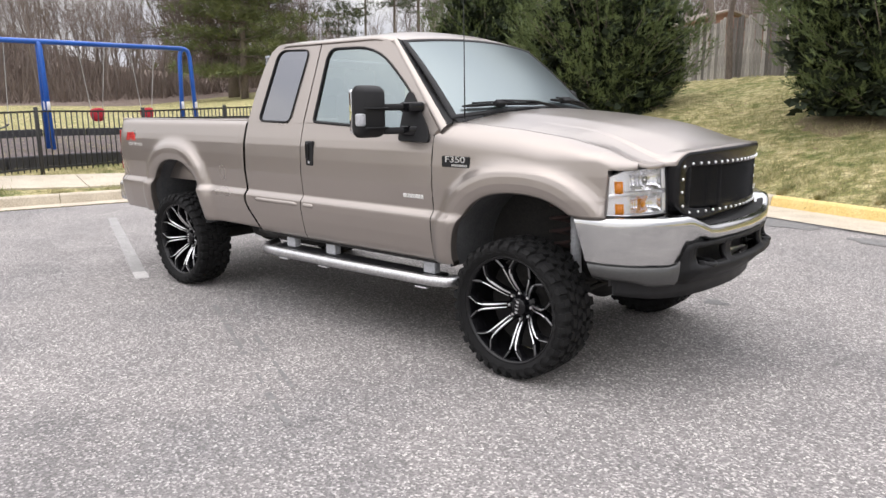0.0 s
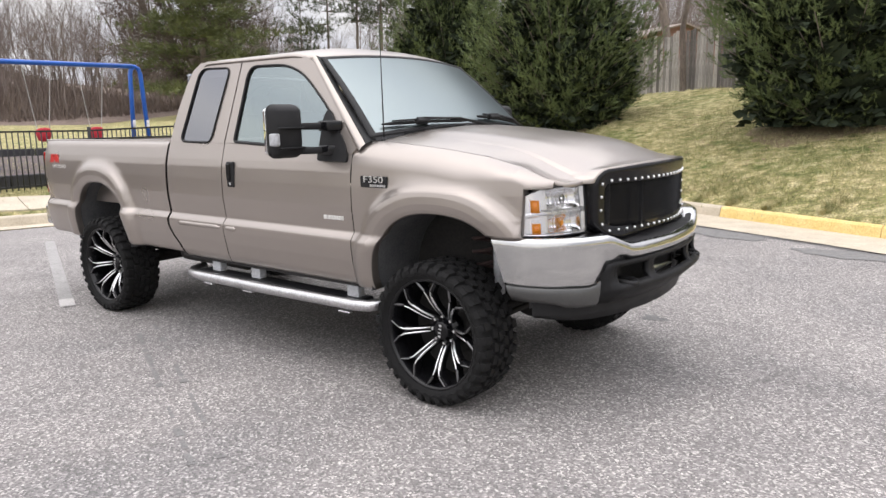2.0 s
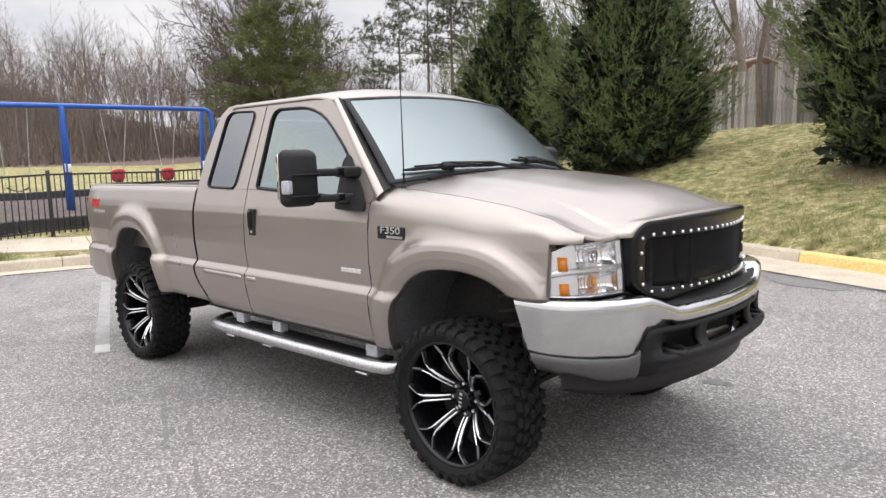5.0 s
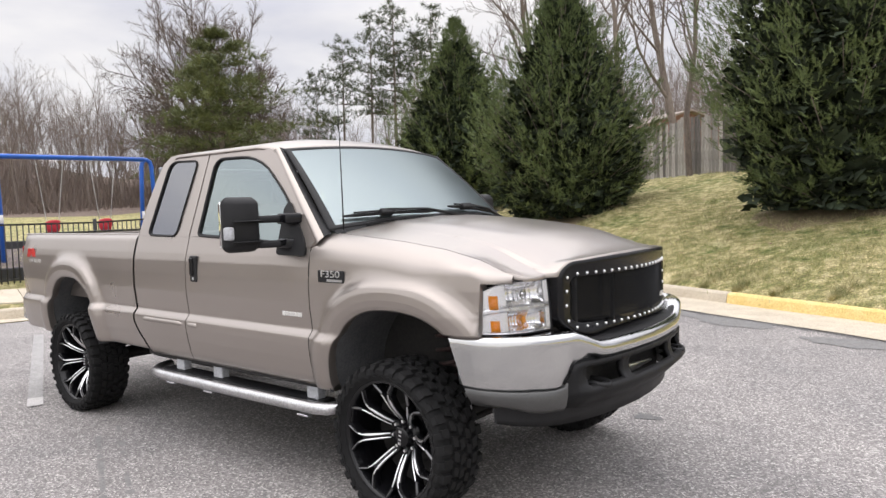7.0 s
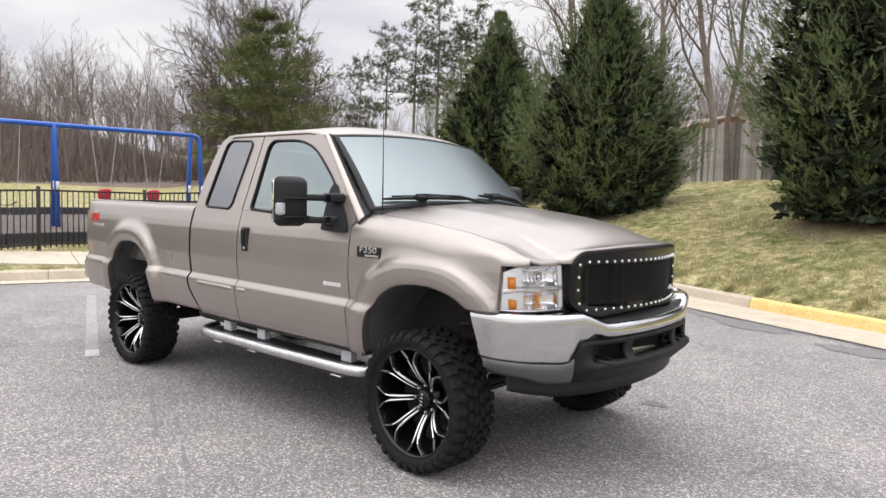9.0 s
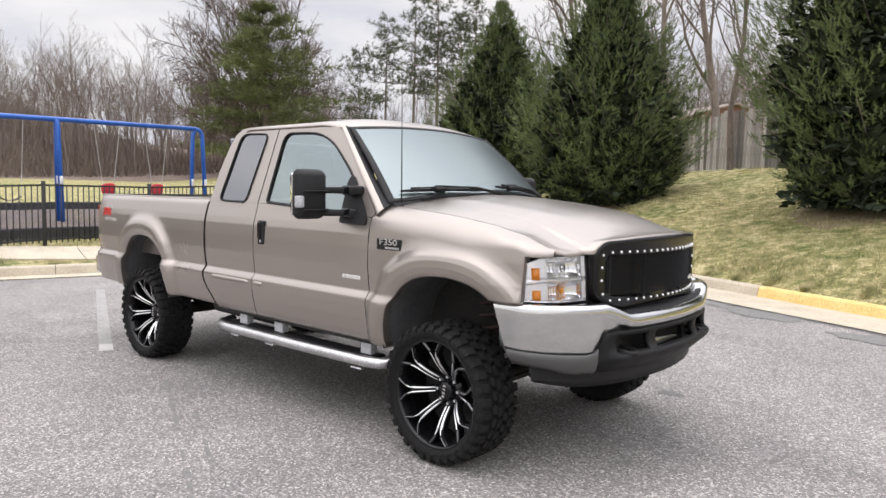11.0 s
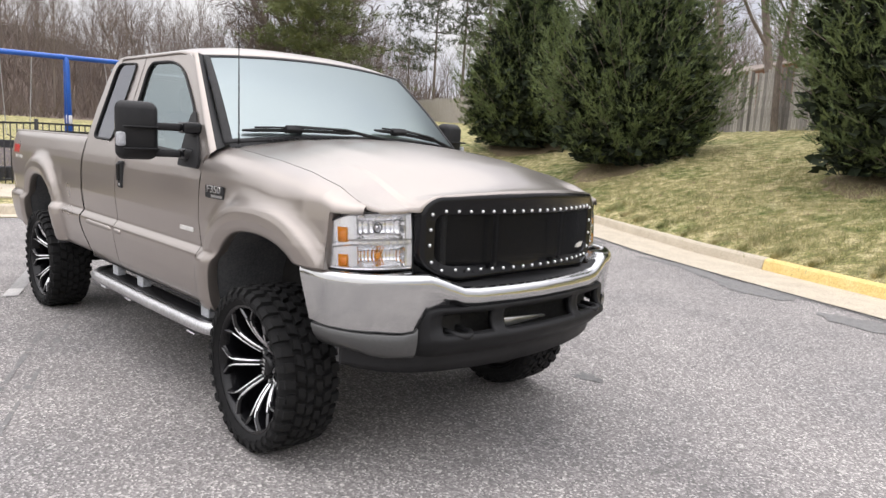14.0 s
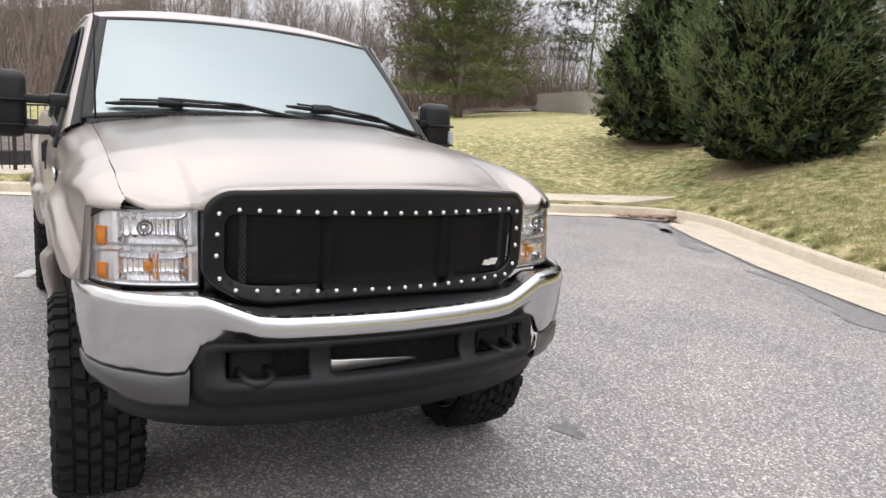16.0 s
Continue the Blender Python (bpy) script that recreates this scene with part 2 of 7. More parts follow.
def join(*pieces):
    """One V, F out of several."""
    V, F = [], []
    for v, f in pieces:
        o = len(V)
        V += list(v)
        F += [tuple(i + o for i in q) for q in f]
    return V, F


def smoothstep(a, b, x):
    t = np.clip((x - a) / (b - a), 0, 1)
    return t * t * (3 - 2 * t)

# ---- the lot, kerbs and land ----
LOT = [(34.0, -11.4), (16.0, -2.03), (7.0, 2.66), (1.05, 5.74), (-0.6, 6.44), (-2.45, 7.32), (-4.6, 8.58), (-6.2, 9.62), (-6.62, 9.72), (-6.86, 9.45),
       (-7.2, 8.0), (-8.35, 4.6), (-9.5, 1.3), (-10.0, -0.4), (-11.2, -5.0), (-14.0, -22.0), (-16.0, -45.0), (20.0, -60.0), (45.0, -40.0)]


def along_lot(step=0.75):
    """Points round the lot's edge, with the outward way at each."""
    pts = []
    n = len(LOT)
    for i in range(n):
        a, b = np.array(LOT[i]), np.array(LOT[(i + 1) % n])
        d = np.linalg.norm(b - a)
        st = step if max(abs(a[0]), abs(a[1]), abs(b[0]), abs(b[1])) < 25 else 6.0
        for k in range(max(1, int(round(d / st)))):
            pts.append(a + (b - a) * k / max(1, int(round(d / st))))
    P = np.array(pts)
    T = np.roll(P, -1, 0) - np.roll(P, 1, 0)
    T /= np.linalg.norm(T, axis=1)[:, None]
    N = np.stack([T[:, 1], -T[:, 0]], 1)
    for _ in range(2):
        N = N + 0.5 * (np.roll(N, 1, 0) + np.roll(N, -1, 0))
        N /= np.linalg.norm(N, axis=1)[:, None]
    if ((P + N * 0.5 - P.mean(0)) ** 2).sum() < ((P - P.mean(0)) ** 2).sum():
        N = -N
    return P, N


EDGE, OUT = along_lot()
# the bank side has a wide gutter pan, with the kerb set further out
WIDE = smoothstep(-6.9, -5.6, EDGE[:, 0]) * (EDGE[:, 1] > -15)
EDGE = EDGE + OUT * (0.21 * WIDE)[:, None]


def land(x, y):
    """The land's height outside the lot."""
    x, y = np.asarray(x, float), np.asarray(y, float)
    s = (x - 1.05) * 0.462 + (y - 5.76) * 0.887
    near = smoothstep(-22, -8, y)
    rise = (0.0675 * np.clip(-10 - x, 0, 6) + 0.03 * np.clip(-16 - x, 0, 60)) * near
    far = smoothstep(9, 25, -x)
    start = 0.6 + (-10.0 - 0.6) * far
    t = np.clip((s - start) / (8 - start), 0, 1)
    bank = (2.15 - 0.35 * far) * t ** (0.85 + 0.4 * far) + 0.05 * np.clip(s - 8, 0, 60)
    lumps = 0.035 * np.sin(x * 0.9 + 1.3 * np.sin(y * 0.7)) * np.sin(y * 1.1 + 0.6) * np.clip(np.hypot(x + 3, y - 9) / 6, 0, 1)
    crest = (0.24 + 0.1 * np.clip((-7 - x) / 6, 0, 1)) * np.exp(-(((s - 3.6) / 1.8) ** 2)) * smoothstep(-2, -6, x) * smoothstep(-30, -17, x)
    return 0.15 + rise + bank + lumps + crest


def ring(d):
    k = float(smoothstep(2, 40, d))
    c = EDGE.mean(0) * 0 + np.array([0.0, -14.0])
    R = EDGE - c
    R /= np.linalg.norm(R, axis=1)[:, None]
    D = OUT * (1 - k) + R * k
    D /= np.linalg.norm(D, axis=1)[:, None]
    return EDGE + D * d


DS = [0.5, 0.53, 0.6, 0.8, 1.1, 1.5, 2.0, 2.6, 3.3, 4.2, 5.3, 6.6, 8.2, 10, 12.5, 16, 20, 26, 34, 45, 60, 80, 110, 160, 260, 500, 1100]
V = []
for d in DS:
    q = ring(d)
    z = np.full(len(q), -0.25) if d == 0.5 else land(q[:, 0], q[:, 1]) - (0.03 if d < 0.56 else 0)
    V += [(x, y, h) for (x, y), h in zip(q, z)]
n_e = len(EDGE)
F = [(i * n_e + j, i * n_e + (j + 1) % n_e, (i + 1) * n_e + (j + 1) % n_e, (i + 1) * n_e + j) for i in range(len(DS) - 1) for j in range(n_e)]
ground = put("ground", mesh_of("ground", V, F), M["grass"])
tagged(ground, "patchy winter grass bank rising from the kerb", "grass", kind="structure")

# the asphalt, with a slight rise to the gutters
V = [(0.0, -14.0, 0.0)]
for k in (0.3, 0.6, 0.8, 0.9, 0.96, 1.0):
    for x, y in EDGE:
        V.append((x * k, -14 + (y + 14) * k, 0.012 * smoothstep(0.8, 1.0, k)))
F = [(0, 1 + j, 1 + (j + 1) % n_e) for j in range(n_e)]
F += [(1 + i * n_e + j, 1 + (i + 1) * n_e + j, 1 + (i + 1) * n_e + (j + 1) % n_e, 1 + i * n_e + (j + 1) % n_e) for i in range(5) for j in range(n_e)]
road = put("road", mesh_of("road", V, F), M["asphalt"])
tagged(road, "worn grey asphalt parking lot with pale aggregate", "asphalt", kind="structure")
gu = [(-0.02, 0.014), (0.1, 0.012), (0.4, 0.006), (0.47, 0.012)]
V, F = [], []
for (x, y), (nx, ny), wide in zip(EDGE, OUT, WIDE):
    V += [(x + nx * (d - (0.5 * wide if k < 2 else 0)), y + ny * (d - (0.5 * wide if k < 2 else 0)), z + 0.012) for k, (d, z) in enumerate(gu)]
F = quads(n_e, len(gu), closed_u=True)
gutter = put("gutter", mesh_of("gutter", V, F), M["concrete"])
tagged(gutter, "pale concrete gutter pan along the kerb", "gutter", kind="structure")

KERB = [(0.44, 0.0), (0.455, 0.09), (0.468, 0.148), (0.49, 0.17), (0.53, 0.178), (0.6, 0.176), (0.615, 0.16), (0.615, 0.02)]
kerb = new("kerb")
tagged(kerb, "concrete kerb with worn joints, partly painted yellow", "kerb", kind="structure")
run, acc = [], 0.0
for i in range(n_e):
    a, b = EDGE[i], EDGE[(i + 1) % n_e]
    run.append(i)
    acc += np.linalg.norm(b - a)
    crossing = a[0] > -0.85 >= b[0]
    if acc > 2.95 or crossing:
        ids = run + [(i + 1) % n_e]
        V = []
        for m_, k in enumerate(ids):
            (x, y), (nx, ny) = EDGE[k], OUT[k]
            tx, ty = ny, -nx
            g = 0.006 if m_ == 0 else (-0.006 if m_ == len(ids) - 1 else 0.0)
            sgn = 1 if np.dot(EDGE[ids[1]] - EDGE[ids[0]], (tx, ty)) > 0 else -1
            V += [(x + nx * d + tx * g * sgn, y + ny * d + ty * g * sgn, z) for d, z in KERB]
        nk = len(KERB)
        F = quads(len(ids), nk) + [tuple(range(nk)), tuple(range(len(V) - 1, len(V) - nk - 1, -1))]
        mid = EDGE[ids[len(ids) // 2]]
        yellow = mid[0] > -0.85 and mid[1] > -2.0 and mid[1] < 8
        put("kerb_section", mesh_of("kerb_section", V, F, False), M["kerb_yellow" if yellow else "concrete"], kerb)
        run, acc = [], 0.0

# parking line
def strip(name, a, b, w, z, material, label):
    a, b = Vector((*a, 0)), Vector((*b, 0))
    t = (b - a).normalized()
    s = Vector((-t.y, t.x, 0)) * w / 2
    n = 24
    V = []
    for i in range(n + 1):
        p = a + (b - a) * i / n
        j = 0.006 * noise.noise(p * 9)
        V += [p + s * (1 + j) + Vector((0, 0, z)), p - s * (1 - j) + Vector((0, 0, z))]
    ob = put(name, mesh_of(name, V, [(2 * i, 2 * i + 1, 2 * i + 3, 2 * i + 2) for i in range(n)]), material)
    return tagged(ob, label, "marking", kind="structure")


strip("parking_line", (-4.05, -1.15), (-9.35, 0.95), 0.12, 0.005, M["line"], "faded white parking line on asphalt")
strip("parking_line_end", (-4.07, -1.142), (-4.35, -1.031), 0.125, 0.0075, M["line_end"], "brighter worn end of the white parking line")
strip("edge_line", (-9.0, 2.0), (-10.6, -5.6), 0.12, 0.006, M["line"], "faded white edge line along the gutter")

# pavement beside the far kerb
pavement = new("pavement")
tagged(pavement, "pale concrete pavement of square slabs", "pavement", kind="structure")
far = [i for i in range(n_e) if EDGE[i][0] < -6.9 and EDGE[i][1] > -20 and EDGE[i][1] < 8.6]
path = [EDGE[i] for i in far]
out = [np.array([-0.96, 0.25]) for i in far]
ext = [path[0] + np.array([0.25, 1.0]) * k for k in (3.0, 1.5)]
path, out = ext + path, [out[0], out[0]] + out
cum = np.r_[0, np.cumsum(np.linalg.norm(np.diff(np.array(path), axis=0), axis=1))]
def on_path(s):
    return np.array([np.interp(s, cum, [p[0] for p in path]), np.interp(s, cum, [p[1] for p in path])])
s0 = 0.0
while s0 + 1.5 < cum[-1]:
    V = []
    for s_, g in ((s0, 0.008), (s0 + 1.5, -0.008)):
        for d in (1.15, 2.55):
            p = on_path(s_ + g) + np.array([-0.96, 0.25]) * d
            h = float(land(*p)) + 0.03
            V += [(p[0], p[1], h - 0.12), (p[0], p[1], h)]
    put("paving_slab", mesh_of("paving_slab", V, [(1, 3, 7, 5), (0, 1, 5, 4), (3, 2, 6, 7), (0, 2, 3, 1), (4, 5, 7, 6)], False), M["concrete"], pavement)
    s0 += 1.5

# playground floor, borders
def patch(name, cx0, cx1, y0, y1, dz, material, label, cat, nx=14, ny=24):
    V = []
    for i in range(nx):
        for j in range(ny):
            x, y = cx0 + (cx1 - cx0) * i / (nx - 1), y0 + (y1 - y0) * j / (ny - 1)
            V.append((x, y, float(land(x, y)) + dz + 0.012 * noise.noise((x * 2, y * 2, 0))))
    return tagged(put(name, mesh_of(name, V, quads(nx, ny)), material), label, cat, kind="structure")


patch("playground_floor", -13.6, -21.0, -14.0, 9.5, 0.05, M["mulch"], "dark mulch playground floor", "mulch")


def fence_x(y):
    return -12.15 - 0.22 * (y - 0.38)


def border(name, pts, label):
    """Low border rail of hollow black timbers laid end to end."""
    root = thing(name, label, "border")
    for a, b in zip(pts, pts[1:]):
        a, b = Vector((a[0], a[1], float(land(*a)))), Vector((b[0], b[1], float(land(*b))))
        L = (b - a).length
        bm = box(0.015, L - 0.015, -0.06, 0.06, -0.05, 0.27, 0.03, 2)
        m = Matrix.Translation(a) @ (b - a).to_track_quat("X", "Z").to_matrix().to_4x4()
        ob = part("border_timber", bm, M["border"], root)
        ob.matrix_basis = m
    return root


border("playground_border", [(fence_x(y) - 0.75, y) for y in np.arange(-13.0, 9.6, 1.25)], "black plastic playground border beside the fence")
border("playground_border", [(-21.0, y) for y in np.arange(-13.0, 9.6, 1.25)], "black plastic playground border against the field")


def picket_fence():
    root = thing("metal_fence", "black metal picket fence round the playground", "fence")
    y0, y1 = -13.0, 9.2
    zt = lambda y: float(land(fence_x(y), y))
    posts = list(np.arange(1.15 - 2.35 * 6, 9.2, 2.35))
    me = bm_mesh("fence_post", box(-0.032, 0.032, -0.032, 0.032, 0, 1.27, 0.006, 1))
    for y in posts:
        put("fence_post", me, M["fence_black"], root, at=Matrix.Translation((fence_x(y), y, zt(y))))
    pm = bm_mesh("picket", box(-0.009, 0.009, -0.009, 0.009, 0.06, 1.2))
    y = y0
    while y < y1:
        if min(abs(y - p) for p in posts) > 0.05:
            put("picket", pm, M["fence_black"], root, at=Matrix.Translation((fence_x(y), y, zt(y))))
        y += 0.116
    for a, b in zip(posts, posts[1:]):
        for h in (0.14, 1.19):
            A, B = Vector((fence_x(a), a, zt(a) + h)), Vector((fence_x(b), b, zt(b) + h))
            bm = box(0.02, (B - A).length - 0.02, -0.014, 0.014, -0.018, 0.018)
            ob = part("rail", bm, M["fence_black"], root)
            ob.matrix_basis = Matrix.Translation(A) @ (B - A).to_track_quat("X", "Z").to_matrix().to_4x4()


picket_fence()


def swing_set():
    X, ZT = -16.1, 3.14
    root = thing("swing_set", "blue steel playground swing frame behind the fence", "swing set")
    ys = (6.62, 2.75, 0.0)
    V, F = tube([(X, ys[2] + 0.16, ZT - 0.06), (X, ys[1], ZT - 0.03), (X, ys[0] - 0.2, ZT)], 0.062, 12)
    put("top_beam", mesh_of("top_beam", V, F), M["swing_blue"], root)

    def swing_leg(pts):
        p = [Vector(q) for q in pts]
        V, F = tube(p, 0.058, 12)
        put("leg", mesh_of("leg", V, F), M["swing_blue"], root)
        f0 = p[-2].lerp(p[-1], 0.55)
        put("warning_sticker", bm_mesh("warning_sticker", box(f0.x + 0.05, f0.x + 0.066, f0.y - 0.04, f0.y + 0.04, f0.z - 0.1, f0.z + 0.1, 0.005, 1)), M["white"], root)

    # each end bends down into an outer leg, with a second leg beside it
    for y, k, zt in ((ys[0], 1, ZT), (ys[2], -1, ZT - 0.06)):
        swing_leg([(X, y - k * 0.26, zt), (X, y - k * 0.12, zt - 0.01), (X, y - k * 0.03, zt - 0.06), (X + 0.01, y + k * 0.01, zt - 0.2), (X + 0.14, y + k * 0.05, float(land(X + 0.14, y)))])
        swing_leg([(X, y - k * 0.16, zt - 0.01), (X - 0.03, y - k * 0.22, zt - 0.07), (X - 0.04, y - k * 0.25, zt - 0.2), (X - 0.16, y - k * 0.26, float(land(X - 0.16, y)))])
    for sx in (-1, 1):
        y = ys[1]
        swing_leg([(X, y, ZT - 0.04), (X + sx * 0.03, y + 0.02, ZT - 0.09), (X + sx * 0.05, y + 0.03, ZT - 0.2), (X + sx * 0.15, y + 0.05, float(land(X + sx * 0.15, y)))])
    def chain(sw, a, b):
        pieces, n = [], 40
        for i in range(n):
            p, q = a.lerp(b, i / n), a.lerp(b, (i + 1.25) / n)
            pieces.append(tube([p + Vector((0.008 * (i % 2), 0.008 * ((i + 1) % 2), 0)), q + Vector((-0.008 * (i % 2), -0.008 * ((i + 1) % 2), 0))], 0.008, 4))
        put("chain", mesh_of("chain", *join(*pieces)), M["chain"], sw)

    zs = 1.44
    for yc in (3.98, 5.28):
        sw = thing("bucket_swing", "red rubber bucket swing seat on chains", "swing", "swings")
        for k in (-1, 1):
            chain(sw, Vector((X, yc + k * 0.33, ZT - 0.06)), Vector((X, yc + k * 0.14, zs + 0.08)))
        V, prof = [], [(0.04, -0.2), (0.11, -0.17), (0.145, -0.06), (0.155, 0.06), (0.142, 0.09), (0.127, 0.08), (0.122, -0.05), (0.085, -0.13)]
        n = 16
        for i in range(n):
            a = 2 * math.pi * i / n
            for r, z in prof:
                V.append((X + 0.85 * r * math.cos(a), yc + r * math.sin(a) * 1.15, zs + z + (0.05 * math.cos(a) if z > 0 else 0)))
        put("bucket_seat", mesh_of("bucket_seat", V, quads(n, len(prof), True, True)), M["red"], sw)
    sw = thing("belt_swing", "black rubber belt swing seat on chains", "swing", "swings")
    yc, zb = 1.7, 1.12
    for k in (-1, 1):
        chain(sw, Vector((X, yc + k * 0.33, ZT - 0.08)), Vector((X, yc + k * 0.24, zb + 0.08)))
    V = [(X + dx, yc + 0.24 * u, zb + 0.1 * u * u) for u in np.linspace(-1, 1, 11) for dx in (-0.07, 0.07)]
    seat = put("belt_seat", mesh_of("belt_seat", V, quads(11, 2)), M["border"], sw)
    so = seat.modifiers.new("thickness", "SOLIDIFY")
    so.thickness = 0.014


swing_set()

# ---- wooden fence at the top of the bank ----
def wood_fence():
    root = thing("board_fence", "weathered grey wooden board fence on the bank", "fence")
    a, b = Vector((9.0, 11.4)), Vector((-62.0, 48.3))
    d = (b - a).normalized()
    rng = random.Random(4)
    meshes = []
    for k in range(5):
        h = 1.78 + 0.03 * k
        bm = box(-0.068, 0.068, -0.011, 0.011, 0.04, h)
        for v in bm.verts:
            if v.co.z > 1:
                v.co.x *= 0.72 if k % 2 else 0.86
                v.co.x += 0.008 * (k - 2)
        meshes.append(bm_mesh("board", bm, False))
    L = (b - a).length
    ang = math.atan2(d.y, d.x)
    s, count, V, F = 0.0, 0, [], []
    while s < L:
        p = a + d * s
        z = float(land(p.x, p.y))
        dist = (p - Vector((-6.0, 18.3))).length
        me = meshes[rng.randrange(5)]
        m = Matrix.Translation((p.x, p.y, z - 0.03 + rng.uniform(-0.02, 0.02))) @ Matrix.Rotation(ang + rng.uniform(-0.03, 0.03), 4, "Z") @ Matrix.Rotation(rng.uniform(-0.012, 0.012), 4, "Y")
        if dist < 14 or (s > 0 and count < 290 and dist < 20):
            put("board", me, M["board"], root, at=m)
            count += 1
        else:
            o = len(V)
            V += [m @ v.co for v in me.vertices]
            F += [tuple(i + o for i in q.vertices) for q in me.polygons]
        s += 0.147
    tagged(put("board_run", mesh_of("board_run", V, F, False), M["board"], root), kind="stuff")
    for h in (0.4, 1.45):
        pieces = []
        for i in range(int(L / 2.4)):
            p, q = a + d * 2.4 * i, a + d * (2.4 * i + 2.38)
            nrm = Vector((-d.y, d.x)) * -0.05
            P, Q = Vector((p.x + nrm.x, p.y + nrm.y, float(land(*p)) + h)), Vector((q.x + nrm.x, q.y + nrm.y, float(land(*q)) + h))
            pieces.append(tube([P, Q], 0.045, 4))
        V, F = join(*pieces)
        put("rail", mesh_of("rail", V, F, False), M["board"], root)


wood_fence()


# ---- trees ----
def crown_mesh(name, V, F):
    return fast_mesh(name, V, F)


def spray_variants(rng, n_var, leaflets, length, width, droop):
    out = []
    for _ in range(n_var):
        V, F = [], []
        for i in range(leaflets):
            t = (i + 0.4) / leaflets
            side = -1 if i % 2 else 1
            base = np.array([t * length * 0.85, 0, -droop * t * t * length])
            ang = side * rng.uniform(0.35, 0.95) * (1 - 0.35 * t)
            L = length * rng.uniform(0.28, 0.5) * (1 - 0.5 * t)
            d = np.array([math.cos(ang), math.sin(ang), rng.uniform(-0.3, 0.25)])
            s = np.array([-d[1], d[0], rng.uniform(-0.8, 0.8)])
            s /= np.linalg.norm(s)
            w = width * rng.uniform(0.7, 1.2)
            o = len(V)
            V += [base - s * w, base + s * w, base + d * L]
            F += [(o, o + 1, o + 2)]
        out.append((np.array(V), np.array(F)))
    return out


def scatter(variants, rng, places, ways, scales, rolls=None):
    """Copies of the sprays at places, their x axis along ways, joined into one mesh."""
    VV, FF, o = [], [], 0
    for i, (p, d, s) in enumerate(zip(places, ways, scales)):
        v, f = variants[i % len(variants)]
        d = d / np.linalg.norm(d)
        up = np.array([0, 0, 1.0])
        y = np.cross(up, d)
        y /= max(1e-6, np.linalg.norm(y))
        z = np.cross(d, y)
        a = rng.uniform(-0.9, 0.9)
        y2, z2 = y * math.cos(a) + z * math.sin(a), z * math.cos(a) - y * math.sin(a)
        VV.append((v * s) @ np.array([d, y2, z2]) + p)
        FF.append(f + o)
        o += len(v)
    return np.concatenate(VV), np.concatenate(FF)


